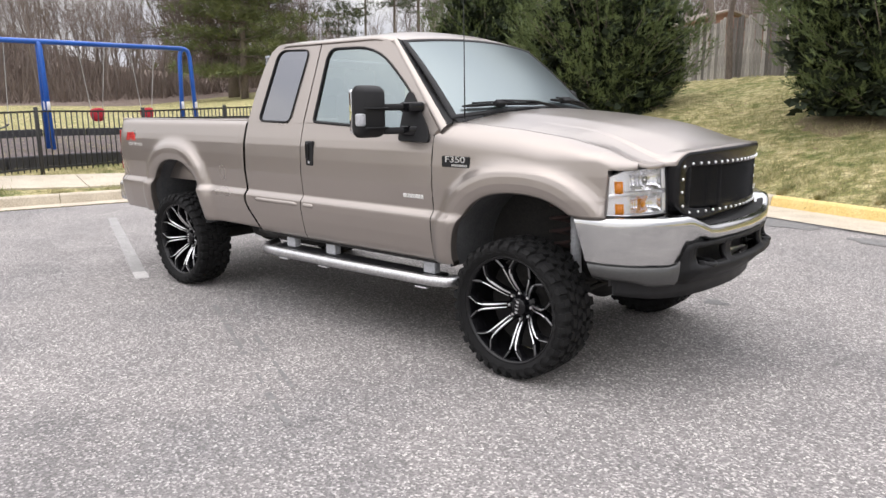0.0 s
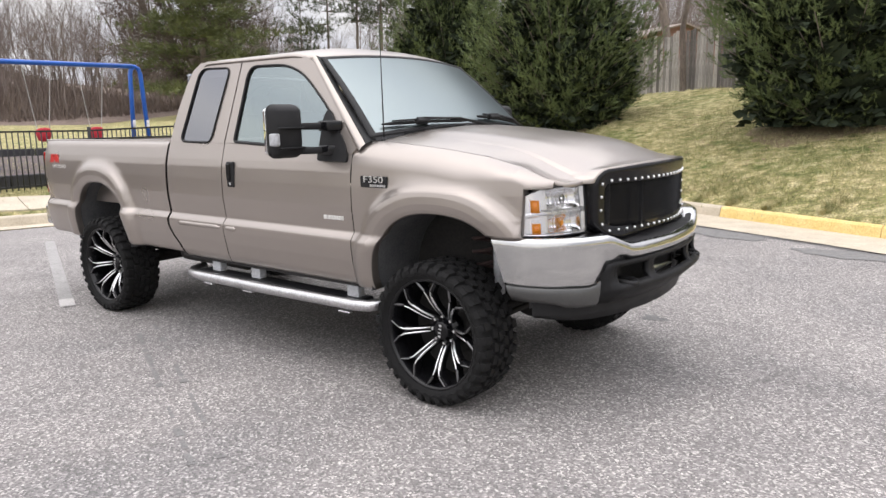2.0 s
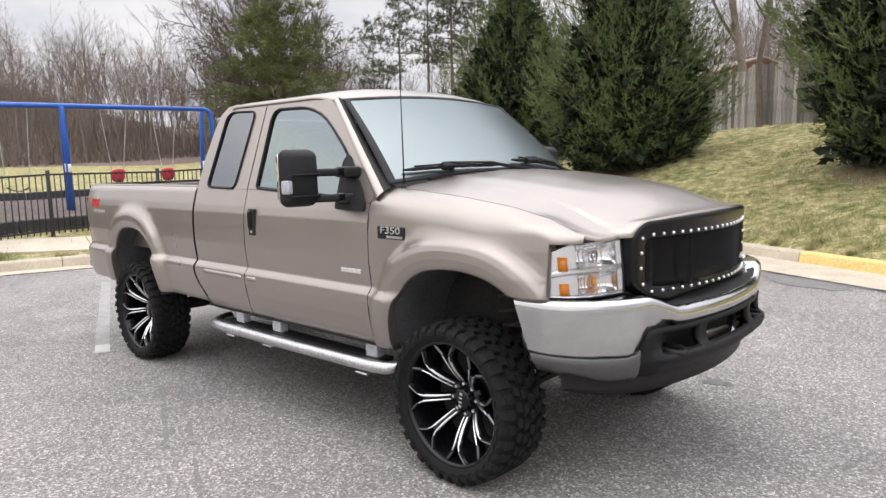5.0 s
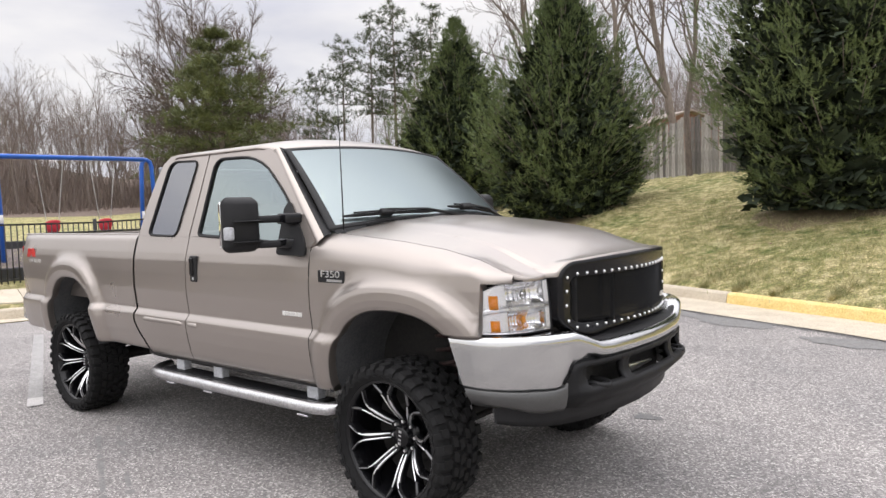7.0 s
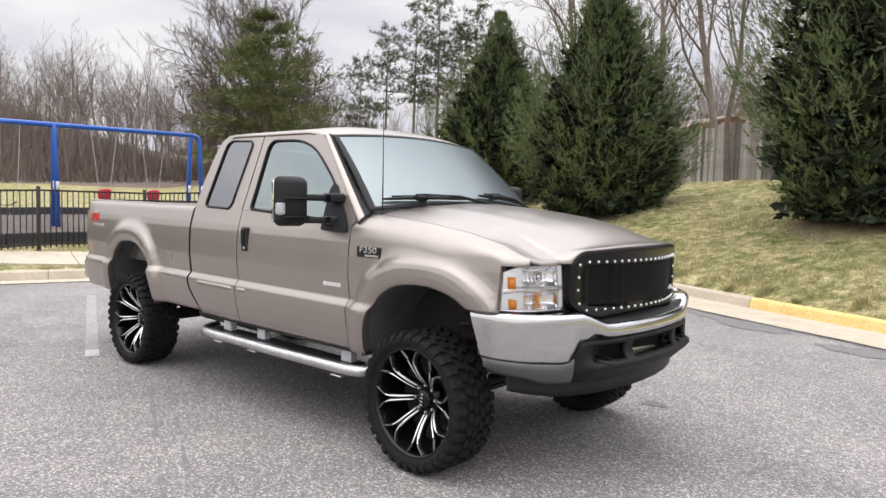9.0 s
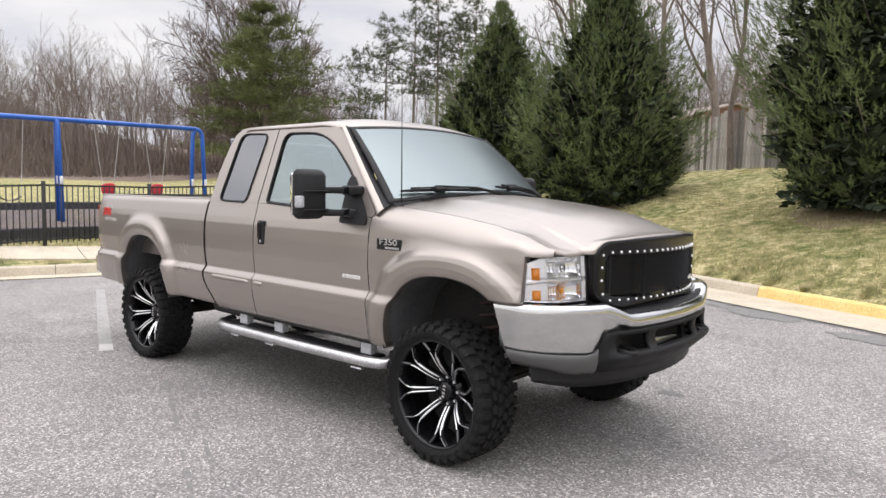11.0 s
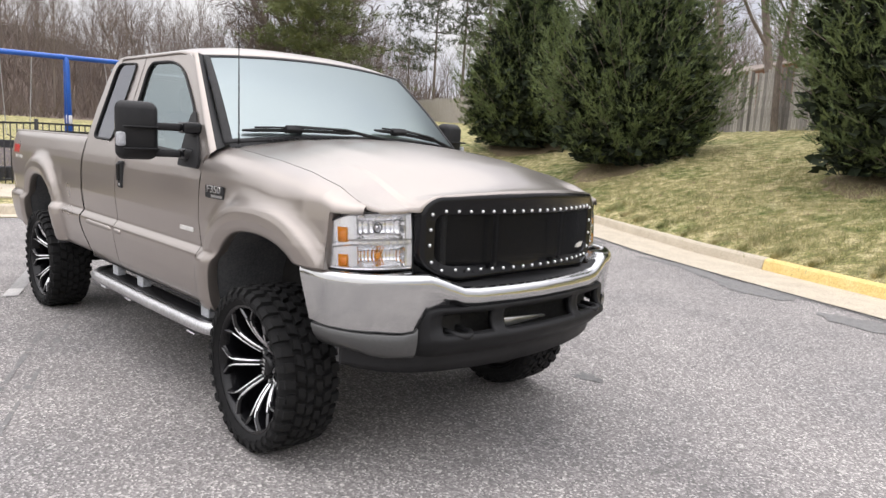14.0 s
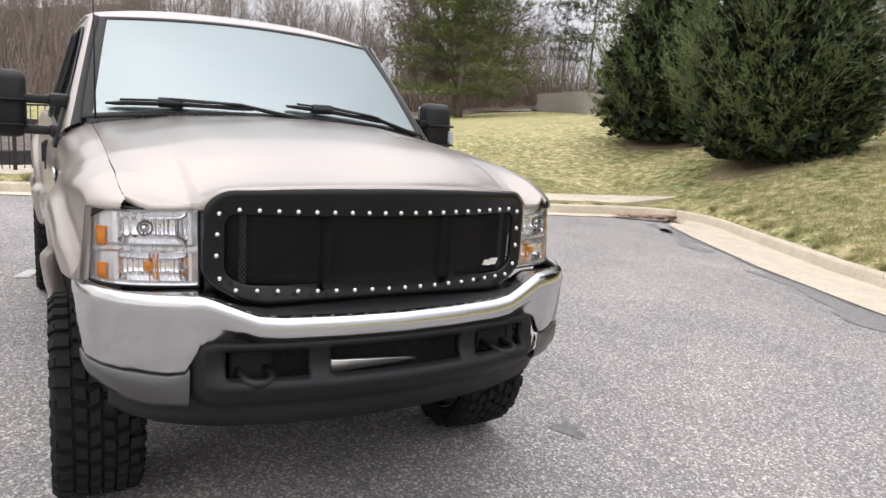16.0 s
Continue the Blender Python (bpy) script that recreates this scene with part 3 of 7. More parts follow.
def cypress(at, H, R, seed, boughs, label):
    """A dense evergreen: upswept boughs of fine sprays, widest at a third of its height, drawn in at the foot."""
    rng = random.Random(seed)
    root = thing("evergreen_tree", label, "tree", "evergreens on the bank", at=Matrix.Translation(at))
    path = [(0.05 * math.sin(t * 3 + seed), 0.05 * math.cos(t * 4), H * 0.93 * t) for t in np.linspace(0, 1, 9)]
    V, F = tube(path, [0.17 * (1 - 0.92 * t) + 0.01 for t in np.linspace(0, 1, 9)], 8)
    put("trunk", mesh_of("trunk", V, F), M["bark"], root)
    lobes = [(rng.uniform(0, 6.28), rng.uniform(0.05, 0.9) * H, rng.uniform(-0.07, 0.13), rng.uniform(0.2, 0.45)) for _ in range(34)]

    def radius(z, a):
        r = R * float(np.interp(z / H, [0, 0.04, 0.1, 0.2, 0.3, 0.4, 0.5, 0.62, 0.75, 0.88, 1.0], [0.45, 0.6, 0.74, 0.9, 0.98, 0.97, 0.86, 0.66, 0.43, 0.2, 0.02]))
        for la, lz, amp, wid in lobes:
            da = math.atan2(math.sin(a - la), math.cos(a - la))
            r *= 1 + amp * math.exp(-((da / wid) ** 2) - ((z - lz) / (0.07 * H)) ** 2)
        return r

    limbs, P, D, S = [], [], [], []
    for i in range(boughs):
        t = ((i + rng.random()) / boughs) ** 0.98
        z = 0.12 + t * (H - 0.2)
        a = i * 2.39996 + rng.uniform(-0.5, 0.5)
        r = radius(z, a) * rng.choice((rng.uniform(0.68, 0.86), rng.uniform(0.84, 0.97), rng.uniform(0.88, 1.02)))
        rise = 0.05 + 0.75 * min(1.0, t * 1.8) + rng.uniform(-0.1, 0.15)
        out = np.array([math.cos(a), math.sin(a), 0.0])
        side = np.array([-math.sin(a), math.cos(a), 0.0])
        tip = out * r + np.array([0, 0, z])
        foot = np.array([0, 0, max(0.08, z - rise * r)])
        bend = np.array([0, 0, -0.1 * r])
        if i % 4 == 0:
            limbs.append(tube([foot, (foot + tip) / 2 + bend, tip], [0.028 * (1 - 0.7 * t), 0.016, 0.005], 4))
        m = int((28 + 34 * rng.random()) * (0.5 + 0.5 * r / R))
        plume = (0.09 + 0.11 * rng.random()) * (0.5 + 0.5 * r / R)
        lean = rng.uniform(-0.35, 0.35)
        for _ in range(m):
            u = 1.05 - 0.62 * rng.random() ** 1.4
            q = foot + (tip - foot) * u + bend * 4 * u * (1 - u)
            w = plume * (1.35 - 0.85 * max(0.0, u - 0.35) / 0.7)
            g = side * rng.gauss(0, w) + np.array([0, 0, rng.gauss(0.02, w * 0.7)]) + out * rng.gauss(0, w * 0.5)
            P.append(q + g)
            D.append(out * rng.uniform(0.25, 1.0) + side * (rng.uniform(-0.8, 0.8) + lean) + np.array([0, 0, rng.uniform(-0.1, 1.0) + 0.4 * t]) + g / w * 0.25)
            S.append(rng.uniform(0.6, 1.1) * (0.75 + 0.35 * (1 - t)))
    V, F = join(*limbs)
    tagged(put("branch_frame", mesh_of("branch_frame", V, F), M["bark"], root), kind="stuff")
    V, F = scatter(spray_variants(rng, 14, 13, 0.2, 0.0085, -0.12), rng, P, D, S)
    V[:, 2] = np.maximum(V[:, 2], 0.0)
    put("crown", crown_mesh("crown", V, F), M["cypress"], root)
    # inner sprays fill the depth, the crown's inner shade put into their near-black green
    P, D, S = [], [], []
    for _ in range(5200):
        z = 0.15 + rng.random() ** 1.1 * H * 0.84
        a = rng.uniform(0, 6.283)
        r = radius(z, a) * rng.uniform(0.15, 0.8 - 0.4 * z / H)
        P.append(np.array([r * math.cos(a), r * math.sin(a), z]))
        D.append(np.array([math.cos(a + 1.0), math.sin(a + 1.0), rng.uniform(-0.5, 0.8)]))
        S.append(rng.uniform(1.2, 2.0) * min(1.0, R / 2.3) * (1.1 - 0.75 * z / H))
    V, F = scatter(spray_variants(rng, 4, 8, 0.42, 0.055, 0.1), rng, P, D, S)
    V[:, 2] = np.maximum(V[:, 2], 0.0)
    put("inner_foliage", crown_mesh("inner_foliage", V, F), M["cypress_shade"], root)
    return root


def on_land(x, y, dz=0.0):
    return (x, y, float(land(x, y)) + dz)


cypress(on_land(-0.08, 11.5, -0.1), 8.8, 2.8, 3, 900, "large dense evergreen on the grass bank near the kerb")
cypress(on_land(-7.2, 13.7, -0.08), 6.75, 2.74, 8, 760, "full egg-shaped evergreen on the grass bank")
cypress(on_land(-12.8, 16.2, -0.08), 6.6, 2.8, 21, 600, "pointed evergreen on the grass bank beside a fuller one")


def needle_tufts(rng, n_var, needles, L, w):
    out = []
    for _ in range(n_var):
        V, F = [], []
        for i in range(needles):
            d = np.array([rng.uniform(0.2, 1.0), rng.uniform(-1, 1), rng.uniform(-0.7, 0.9)])
            d /= np.linalg.norm(d)
            s = np.cross(d, [rng.uniform(-1, 1), rng.uniform(-1, 1), 1])
            s /= np.linalg.norm(s)
            o = len(V)
            V += [-s * w * 0.5, s * w * 0.5, d * L * rng.uniform(0.7, 1.1)]
            F.append((o, o + 1, o + 2))
        out.append((np.array(V), np.array(F)))
    return out


def pine(name, at, H, R, seed, whorls, per, bare, label, material, tufts=26, tuft_len=0.42, flat=0.07, taper=0.85, miss=0.0):
    """A pine with whorls of limbs that carry flat plates of needle tufts, with gaps between."""
    rng = random.Random(seed)
    root = thing(name, label, "tree", at=Matrix.Translation(at))
    path = [(0.12 * math.sin(t * 2 + seed), 0.1 * math.cos(t * 3 + seed), H * t) for t in np.linspace(0, 1, 10)]
    V, F = tube(path, [(0.024 if bare < 0.3 else 0.011) * H * (1 - 0.93 * t) for t in np.linspace(0, 1, 10)], 8)
    put("trunk", mesh_of("trunk", V, F), M["bark"], root)
    limbs, P, D, S = [], [], [], []
    for w in range(whorls):
        t = bare + (0.985 - bare) * w / max(1, whorls - 1)
        tt = (t - bare) / (1 - bare)
        z = H * t
        for k in range(per):
            a = k * 6.283 / per + w * 1.1 + rng.uniform(-0.35, 0.35)
            r = R * (0.8 + 0.2 * math.sin(min(1, tt * 3.5) * 1.57)) * (1 - tt) ** taper * rng.uniform(0.45, 1.15) + 0.25
            if rng.random() < miss:
                continue
            rise = rng.uniform(-0.06, 0.16) + 0.5 * tt
            p0, p1 = np.array([0, 0, z]), np.array([r * math.cos(a), r * math.sin(a), z + rise * r])
            pm = (p0 + p1) / 2 + np.array([0, 0, -0.05 * r])
            limbs.append(tube([p0, pm, p1], [0.012 * H * (1 - t) ** 0.6 * 0.45 + 0.012, 0.014, 0.006], 4))
            m = int(tufts * (0.35 + r / R))
            for _ in range(m):
                u = rng.uniform(0.28, 1.05)
                q = p0 + (p1 - p0) * u
                sp = 0.24 * r * (1.15 - abs(u - 0.7))
                q = q + np.array([rng.gauss(0, sp), rng.gauss(0, sp), rng.gauss(0, flat * r)])
                P.append(q)
                D.append(np.array([math.cos(a + rng.uniform(-1, 1)), math.sin(a + rng.uniform(-1, 1)), rng.uniform(-0.1, 0.8)]))
                S.append(rng.uniform(0.7, 1.3))
    V, F = join(*limbs)
    tagged(put("branch_frame", mesh_of("branch_frame", V, F), M["bark"], root), kind="stuff")
    V, F = scatter(needle_tufts(rng, 8, 10, tuft_len, 0.05), rng, P, D, S)
    put("crown", crown_mesh("crown", V, F), M[material], root)
    return root


pine("pine_tree", on_land(-47.6, 30.0, -0.1), 15.9 - float(land(-47.6, 30.0)), 6.6, 5, 10, 6, 0.15, "broad green pine with layered limbs at the field edge", "pine", 74, 0.75, 0.03, 0.6, 0.16)


def bare_tree(seed, H, spread=0.45, trunk=0.016, depth=4, sides=(7, 4, 3, 3, 3), low=0.3, cheap=False, stem=0.86, reach=1.0, thin=0.0, first=11):
    """A leafless tree: tapered trunk, forking limbs and fine twigs."""
    rng = random.Random(seed)
    pieces, twigs = [], []

    def limb(p, d, L, r, lev):
        pts, rr = [p], [r]
        n = 4 if lev < 2 else (1 if cheap else 3)
        q, w = p.copy(), d.copy()
        for i in range(n):
            w = (w + Vector((rng.gauss(0, 0.13), rng.gauss(0, 0.13), rng.gauss(0.03, 0.08)))).normalized()
            q = q + w * (L / n)
            pts.append(q.copy())
            rr.append(max(r * (1 - (0.75 if lev else 0.7) * (i + 1) / n), 0.0022 * H * 0.28, thin * 0.75 ** lev))
        if lev >= (3 if cheap else 5):
            e = Vector((rng.uniform(-1, 1), rng.uniform(-1, 1), 0)) * max(0.014 if cheap else 0.02, thin * 0.42)
            twigs.append(([p - e, p + e, pts[-1]], [(0, 1, 2)]))
        else:
            (pieces if lev < 2 else twigs).append(tube(pts, rr, sides[min(lev, 4)], False))
        if lev >= depth:
            return
        m = (first, 6, 5, 4, 4)[min(lev, 4)]
        for k in range(m):
            t = (low if lev == 0 else 0.25) + (1 - (low if lev == 0 else 0.25)) * (k + rng.random()) / m
            i = min(int(t * n), n - 1)
            base = pts[i].lerp(pts[i + 1], t * n - i)
            a = rng.uniform(0, 6.283)
            side = w.cross(Vector((math.cos(a), math.sin(a), 0.3))).normalized()
            dd = (w * (1.0 - spread * rng.uniform(0.5, 1.2)) + side * rng.uniform(0.5, 1.0) * (spread + 0.35) + Vector((0, 0, 0.22))).normalized()
            limb(base, dd, L * (reach if lev == 0 else 1.0) * rng.uniform(0.36, 0.6) * (1.15 - 0.45 * t), rr[i] * rng.uniform(0.4, 0.62), lev + 1)

    limb(Vector((0, 0, -0.2)), Vector((0, 0, 1)), H * stem, trunk * H, 0)
    return join(*pieces), join(*twigs)


def lone_tree(name, at, seed, H, label, **kw):
    root = thing(name, label, "tree", at=Matrix.Translation(at))
    a, b = bare_tree(seed, H, **kw)
    put("trunk", mesh_of("trunk", *a), M["bark"], root)
    tagged(put("twig_crown", mesh_of("twig_crown", *b), M["twig"], root), kind="stuff")


def dome_tree(at, seed, H, R, label):
    """A broad old tree: a short trunk that forks into arching limbs and fills a dome with twigs."""
    rng = random.Random(seed)
    root = thing("bare_tree", label, "tree", at=Matrix.Translation(at))
    trunk, twigs = [tube([(0, 0, -0.3), (0.05, 0, H * 0.1), (0.1, 0.05, H * 0.24)], [0.55, 0.42, 0.36], 10)], []

    def grow_limb(p, d, L, r, lev):
        pts, rr, q, w = [p.copy()], [r], p.copy(), d.normalized()
        n = (6, 4, 3, 1)[lev]
        for i in range(n):
            w = (w + Vector((rng.gauss(0, 0.055), rng.gauss(0, 0.055), rng.gauss(0.015 if lev else -0.02, 0.045)))).normalized()
            q = q + w * (L / n)
            pts.append(q.copy())
            rr.append(r * (1 - 0.8 * (i + 1) / n))
        if lev == 3:
            e = Vector((rng.uniform(-1, 1), rng.uniform(-1, 1), rng.uniform(-0.3, 0.3))).normalized() * r
            twigs.append(([p - e, p + e, q], [(0, 1, 2)]))
            return
        (trunk if lev == 0 else twigs).append(tube(pts, rr, (7, 4, 3)[lev], False))
        for k in range((16, 10, 9)[lev]):
            t = 0.22 + 0.78 * (k + rng.random()) / (16, 10, 9)[lev]
            i = min(int(t * n), n - 1)
            base = pts[i].lerp(pts[i + 1], t * n - i)
            ax = (pts[i + 1] - pts[i]).normalized()
            a = rng.uniform(0, 6.283)
            side = ax.cross(Vector((math.cos(a), math.sin(a), 0.2))).normalized()
            dd = ax * rng.uniform(0.55, 1.0) + side * rng.uniform(0.45, 0.8) + Vector((0, 0, 0.05))
            grow_limb(base, dd, L * rng.uniform(0.32, 0.55) * (1.1 - 0.4 * t), max(rr[i] * 0.45, (0.05, 0.03, 0.021)[lev]), lev + 1)

    for k in range(19):
        a, tilt = k * 2.4, 0.1 + 1.25 * (k / 18) ** 0.8
        reach = 1 / math.sqrt((math.sin(tilt) / R) ** 2 + (math.cos(tilt) / (H * 0.74)) ** 2)
        z0 = H * (0.24 - 0.1 * k / 18)
        grow_limb(Vector((0.08, 0.04, z0)), Vector((math.sin(tilt) * math.cos(a), math.sin(tilt) * math.sin(a), math.cos(tilt) + 0.08)), reach * rng.uniform(0.72, 0.84), 0.17 - 0.05 * k / 14, 0)
    put("trunk", mesh_of("trunk", *join(*trunk)), M["bark"], root)
    tagged(put("twig_crown", mesh_of("twig_crown", *join(*twigs)), M["twig"], root), kind="stuff")


dome_tree(on_land(-54.4, 33.5), 11, 21.0, 8.8, "large leafless tree with a wide rounded crown")
lone_tree("bare_tree", on_land(-8.0, 24.6), 12, 15.0, "leafless tree behind the board fence", spread=0.5, low=0.25, trunk=0.012, depth=5)
lone_tree("bare_tree", on_land(-12.5, 28.5), 13, 14.0, "leafless tree behind the board fence", spread=0.5, low=0.2)
lone_tree("bare_tree", on_land(-5.55, 18.55), 41, 9.5, "slender leafless tree in front of the board fence", spread=0.42, trunk=0.011, low=0.35)
lone_tree("bare_tree", on_land(-21.0, 33.0), 14, 16.0, "tall leafless tree behind the board fence", spread=0.45)
for i, (x, y, h) in enumerate([(-49.9, 45.8, 15.2), (-48.0, 47.8, 17.0), (-46.3, 49.3, 18.6), (-44.6, 50.9, 15.0), (-43.5, 51.9, 17.6), (-52.0, 44.2, 11.5), (-47.4, 50.6, 14.5)]):
    pine("tall_pine", on_land(x, y), h, 3.0, 60 + i, 15, 4, 0.44, "tall thin pine with a sparse high crown", "pine_far", 17, 0.5, 0.06, 0.5, 0.42)


def house():
    """The brick house whose eaves show over the board fence."""
    root = thing("house", "low red brick house with white eaves behind the board fence", "house", at=Matrix.Translation(on_land(-11.5, 27.1, -0.3)) @ Matrix.Rotation(math.atan2(0.461, -0.887), 4, "Z"))
    L, W, E, R_ = 11.0, 7.0, 2.5, 3.5
    V = [(0, 0, -0.3), (L, 0, -0.3), (L, -W, -0.3), (0, -W, -0.3), (0, 0, E), (L, 0, E), (L, -W, E), (0, -W, E), (0, -W / 2, R_ - 0.1), (L, -W / 2, R_ - 0.1)]
    put("wall", mesh_of("wall", V, [(0, 4, 5, 1), (1, 5, 9, 6, 2), (2, 6, 7, 3), (3, 7, 8, 4, 0)], False), M["house_brick"], root)
    o = 0.35
    V = [(-o, o, E - 0.02), (L + o, o, E - 0.02), (L + o, -W / 2, R_), (-o, -W / 2, R_), (L + o, -W - o, E - 0.02), (-o, -W - o, E - 0.02)]
    roof = put("roof", mesh_of("roof", V, [(0, 3, 2, 1), (3, 5, 4, 2)], False), M["shingle"], root, "grey-brown shingle roof")
    so = roof.modifiers.new("thickness", "SOLIDIFY")
    so.thickness = 0.08
    part("fascia", box(-o, L + o, o - 0.02, o + 0.02, E - 0.2, E - 0.02, 0.005, 1), M["house_white"], root, "white fascia board")
    for x in (2.2, 6.4):
        w = part("window", box(x, x + 1.3, -0.02, 0.04, 0.7, 2.0, 0.01, 1), M["house_white"], root)
        part("pane", box(x + 0.08, x + 1.22, 0.035, 0.05, 0.78, 1.92), M["border"], w)


M["house_brick"] = varied("red_brick", (0.22, 0.125, 0.1), (0.31, 0.185, 0.15), 2.0, 0.9, 14.0, 0.5, 0.01)
M["house_white"] = varied("white_trim_paint", (0.68, 0.67, 0.64), (0.8, 0.79, 0.76), 3.0, 0.6, 40.0, 0.1)
M["shingle"] = varied("asphalt_shingle", (0.2, 0.165, 0.14), (0.32, 0.27, 0.235), 2.0, 0.95, 9.0, 0.6, 0.02)
house()


def far_woods():
    """The leafless wood round the field, its brush and the wooded rise behind."""
    rng = random.Random(2)
    arrays = []
    for k in range(7):
        a, b = bare_tree(100 + k, 1.0 * 11.0, spread=0.34 + 0.03 * k, trunk=0.011, depth=3, sides=(4, 3, 3, 3, 3), low=0.35, cheap=True)
        V, F = join(a, b)
        T = np.array([(q[0], q[i], q[i + 1]) for q in F for i in range(1, len(q) - 1)])
        arrays.append((np.array([tuple(v) for v in V]), T))
    line = [(-60, -75), (-64, -40), (-62, -12), (-60, 8), (-60, 24), (-62, 40), (-58, 56), (-42, 62), (-24, 55), (-6, 48), (12, 44), (34, 34)]
    seg = [(Vector(a), Vector(b)) for a, b in zip(line, line[1:])]
    VV, FF, o, spots = [], [], 0, []
    for a, b in seg:
        L = (b - a).length
        nrm = Vector((-(b - a).y, (b - a).x)).normalized()
        if nrm.dot((a + b) / 2) < 0:
            nrm = -nrm
        for _ in range(int(L * 5.2)):
            p = a + (b - a) * rng.random() + nrm * (rng.random() ** 1.3) * 36
            spots.append(p)
    for p in spots:
        v, f = arrays[rng.randrange(7)]
        s = rng.uniform(0.5, 0.95)
        if rng.random() < 0.12:
            s *= 1.3
        a = rng.uniform(0, 6.283)
        R = np.array([[math.cos(a), -math.sin(a), 0], [math.sin(a), math.cos(a), 0], [0, 0, 1]]) * s
        R[:2] *= 0.85
        VV.append(v @ R.T + np.array([p.x, p.y, float(hill(p.x, p.y)) - 0.1]))
        FF.append(f + o)
        o += len(v)
    # the wood's haze lies in its lightened twig colour
    ob = put("far_woods", fast_mesh("far_woods", np.concatenate(VV), np.concatenate(FF)), M["twig_haze"])
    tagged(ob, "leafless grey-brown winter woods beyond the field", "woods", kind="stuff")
    # undergrowth
    n = 90000
    idx = np.random.randint(0, len(seg), n)
    A, B = np.array([s[0] for s in seg])[idx], np.array([s[1] for s in seg])[idx]
    t = np.random.rand(n, 1)
    N = np.stack([-(B - A)[:, 1], (B - A)[:, 0]], 1)
    N /= np.linalg.norm(N, axis=1)[:, None]
    N *= np.sign((N * (A + B)).sum(1))[:, None]
    P = A + (B - A) * t + N * (np.random.rand(n, 1) ** 1.2 * 48 - 1)
    z = hill(P[:, 0], P[:, 1])
    h = (0.5 + 2.6 * np.random.rand(n) ** 2) * np.where(idx >= 5, 2.0, 1.0)
    lean = np.random.randn(n, 2) * 0.35 * h[:, None]
    w = np.random.randn(n, 2)
    w = w / np.linalg.norm(w, axis=1)[:, None] * (0.02 + 0.045 * np.random.rand(n, 1))
    V = np.zeros((n, 3, 3))
    V[:, 0, :2], V[:, 1, :2], V[:, 2, :2] = P - w, P + w, P + lean
    V[:, 0, 2] = V[:, 1, 2] = z - 0.05
    V[:, 2, 2] = z + h
    ob = put("undergrowth", fast_mesh("undergrowth", V.reshape(-1, 3), np.arange(3 * n).reshape(n, 3)), M["brush"])
    tagged(ob, "dry brown brush under the leafless trees", "brush", kind="stuff")


def hill(x, y):
    """The wooded rise behind the field."""
    x, y = np.asarray(x, float), np.asarray(y, float)
    r = np.hypot(x - 5, y + 5)
    a = np.arctan2(y + 5, -(x - 5))
    up = smoothstep(64, 125, r) * (4.4 + 7.5 * np.exp(-(((a - 0.12) / 0.22) ** 2)) + 1.5 * np.sin(a * 7))
    return land(x, y) + up * smoothstep(-45, -20, y)


V, nu, nv = [], 60, 14
for i in range(nu):
    a = math.radians(-50 + 210 * i / (nu - 1))
    for j in range(nv):
        r = 60 + 22 * float(smoothstep(0.4, 0.65, a)) + 90 * j / (nv - 1)
        x, y = 5 - r * math.cos(a), -5 + r * math.sin(a)
        V.append((x, y, float(hill(x, y)) + (0.06 if j else -0.4) + 0.35 * noise.noise((x * 0.2, y * 0.2, 0)) * (j > 0)))
wooded = put("woodland_floor", mesh_of("woodland_floor", V, quads(nu, nv)), M["litter"])
tagged(wooded, "brown leaf-covered rise under winter woods", "hill", kind="structure")
far_woods()


def grass_blades():
    n = 190000
    rng = np.random.default_rng(5)
    u = rng.random(n) ** 1.3
    near = np.where((EDGE[:, 0] > -13) & (EDGE[:, 0] < 9) & (EDGE[:, 1] > -8))[0]
    i = near[rng.integers(0, len(near), n)]
    d = 0.62 + 10.5 * u ** 1.5
    P = EDGE[i] + OUT[i] * d[:, None] + rng.normal(0, 0.4, (n, 2)) * np.clip(d[:, None] - 0.62, 0, 1)
    clump = np.sin(P[:, 0] * 2.1 + 3 * np.sin(P[:, 1] * 1.3)) * np.sin(P[:, 1] * 2.7 + 2 * np.sin(P[:, 0] * 0.9))
    walk_gap = (P[:, 0] < -7.3) & (d > 1.0) & (d < 2.7) & (P[:, 1] < 12)
    P, clump, d = P[~walk_gap], clump[~walk_gap], d[~walk_gap]
    n = len(P)
    z = land(P[:, 0], P[:, 1])
    tuft = smoothstep(0.55, 0.95, np.sin(P[:, 0] * 5.3 + 4 * np.sin(P[:, 1] * 2.9)) * np.sin(P[:, 1] * 6.1 + 3 * np.sin(P[:, 0] * 3.7)))
    h = (0.025 + 0.045 * rng.random(n)) * (1 + 0.5 * clump + 1.1 * tuft) + 0.012
    lean = rng.normal(0, 0.6, (n, 2)) * h[:, None]
    w = rng.normal(0, 1, (n, 2))
    w = w / np.linalg.norm(w, axis=1)[:, None] * 0.006
    V = np.zeros((n, 3, 3))
    V[:, 0, :2], V[:, 1, :2], V[:, 2, :2] = P - w, P + w, P + lean
    V[:, 0, 2] = V[:, 1, 2] = z - 0.01
    V[:, 2, 2] = z + h
    ob = put("grass", fast_mesh("grass", V.reshape(-1, 3), np.arange(3 * n).reshape(n, 3)), M["blade"])
    tagged(ob, "short dry winter grass in green and straw tufts", "grass", kind="stuff")


grass_blades()


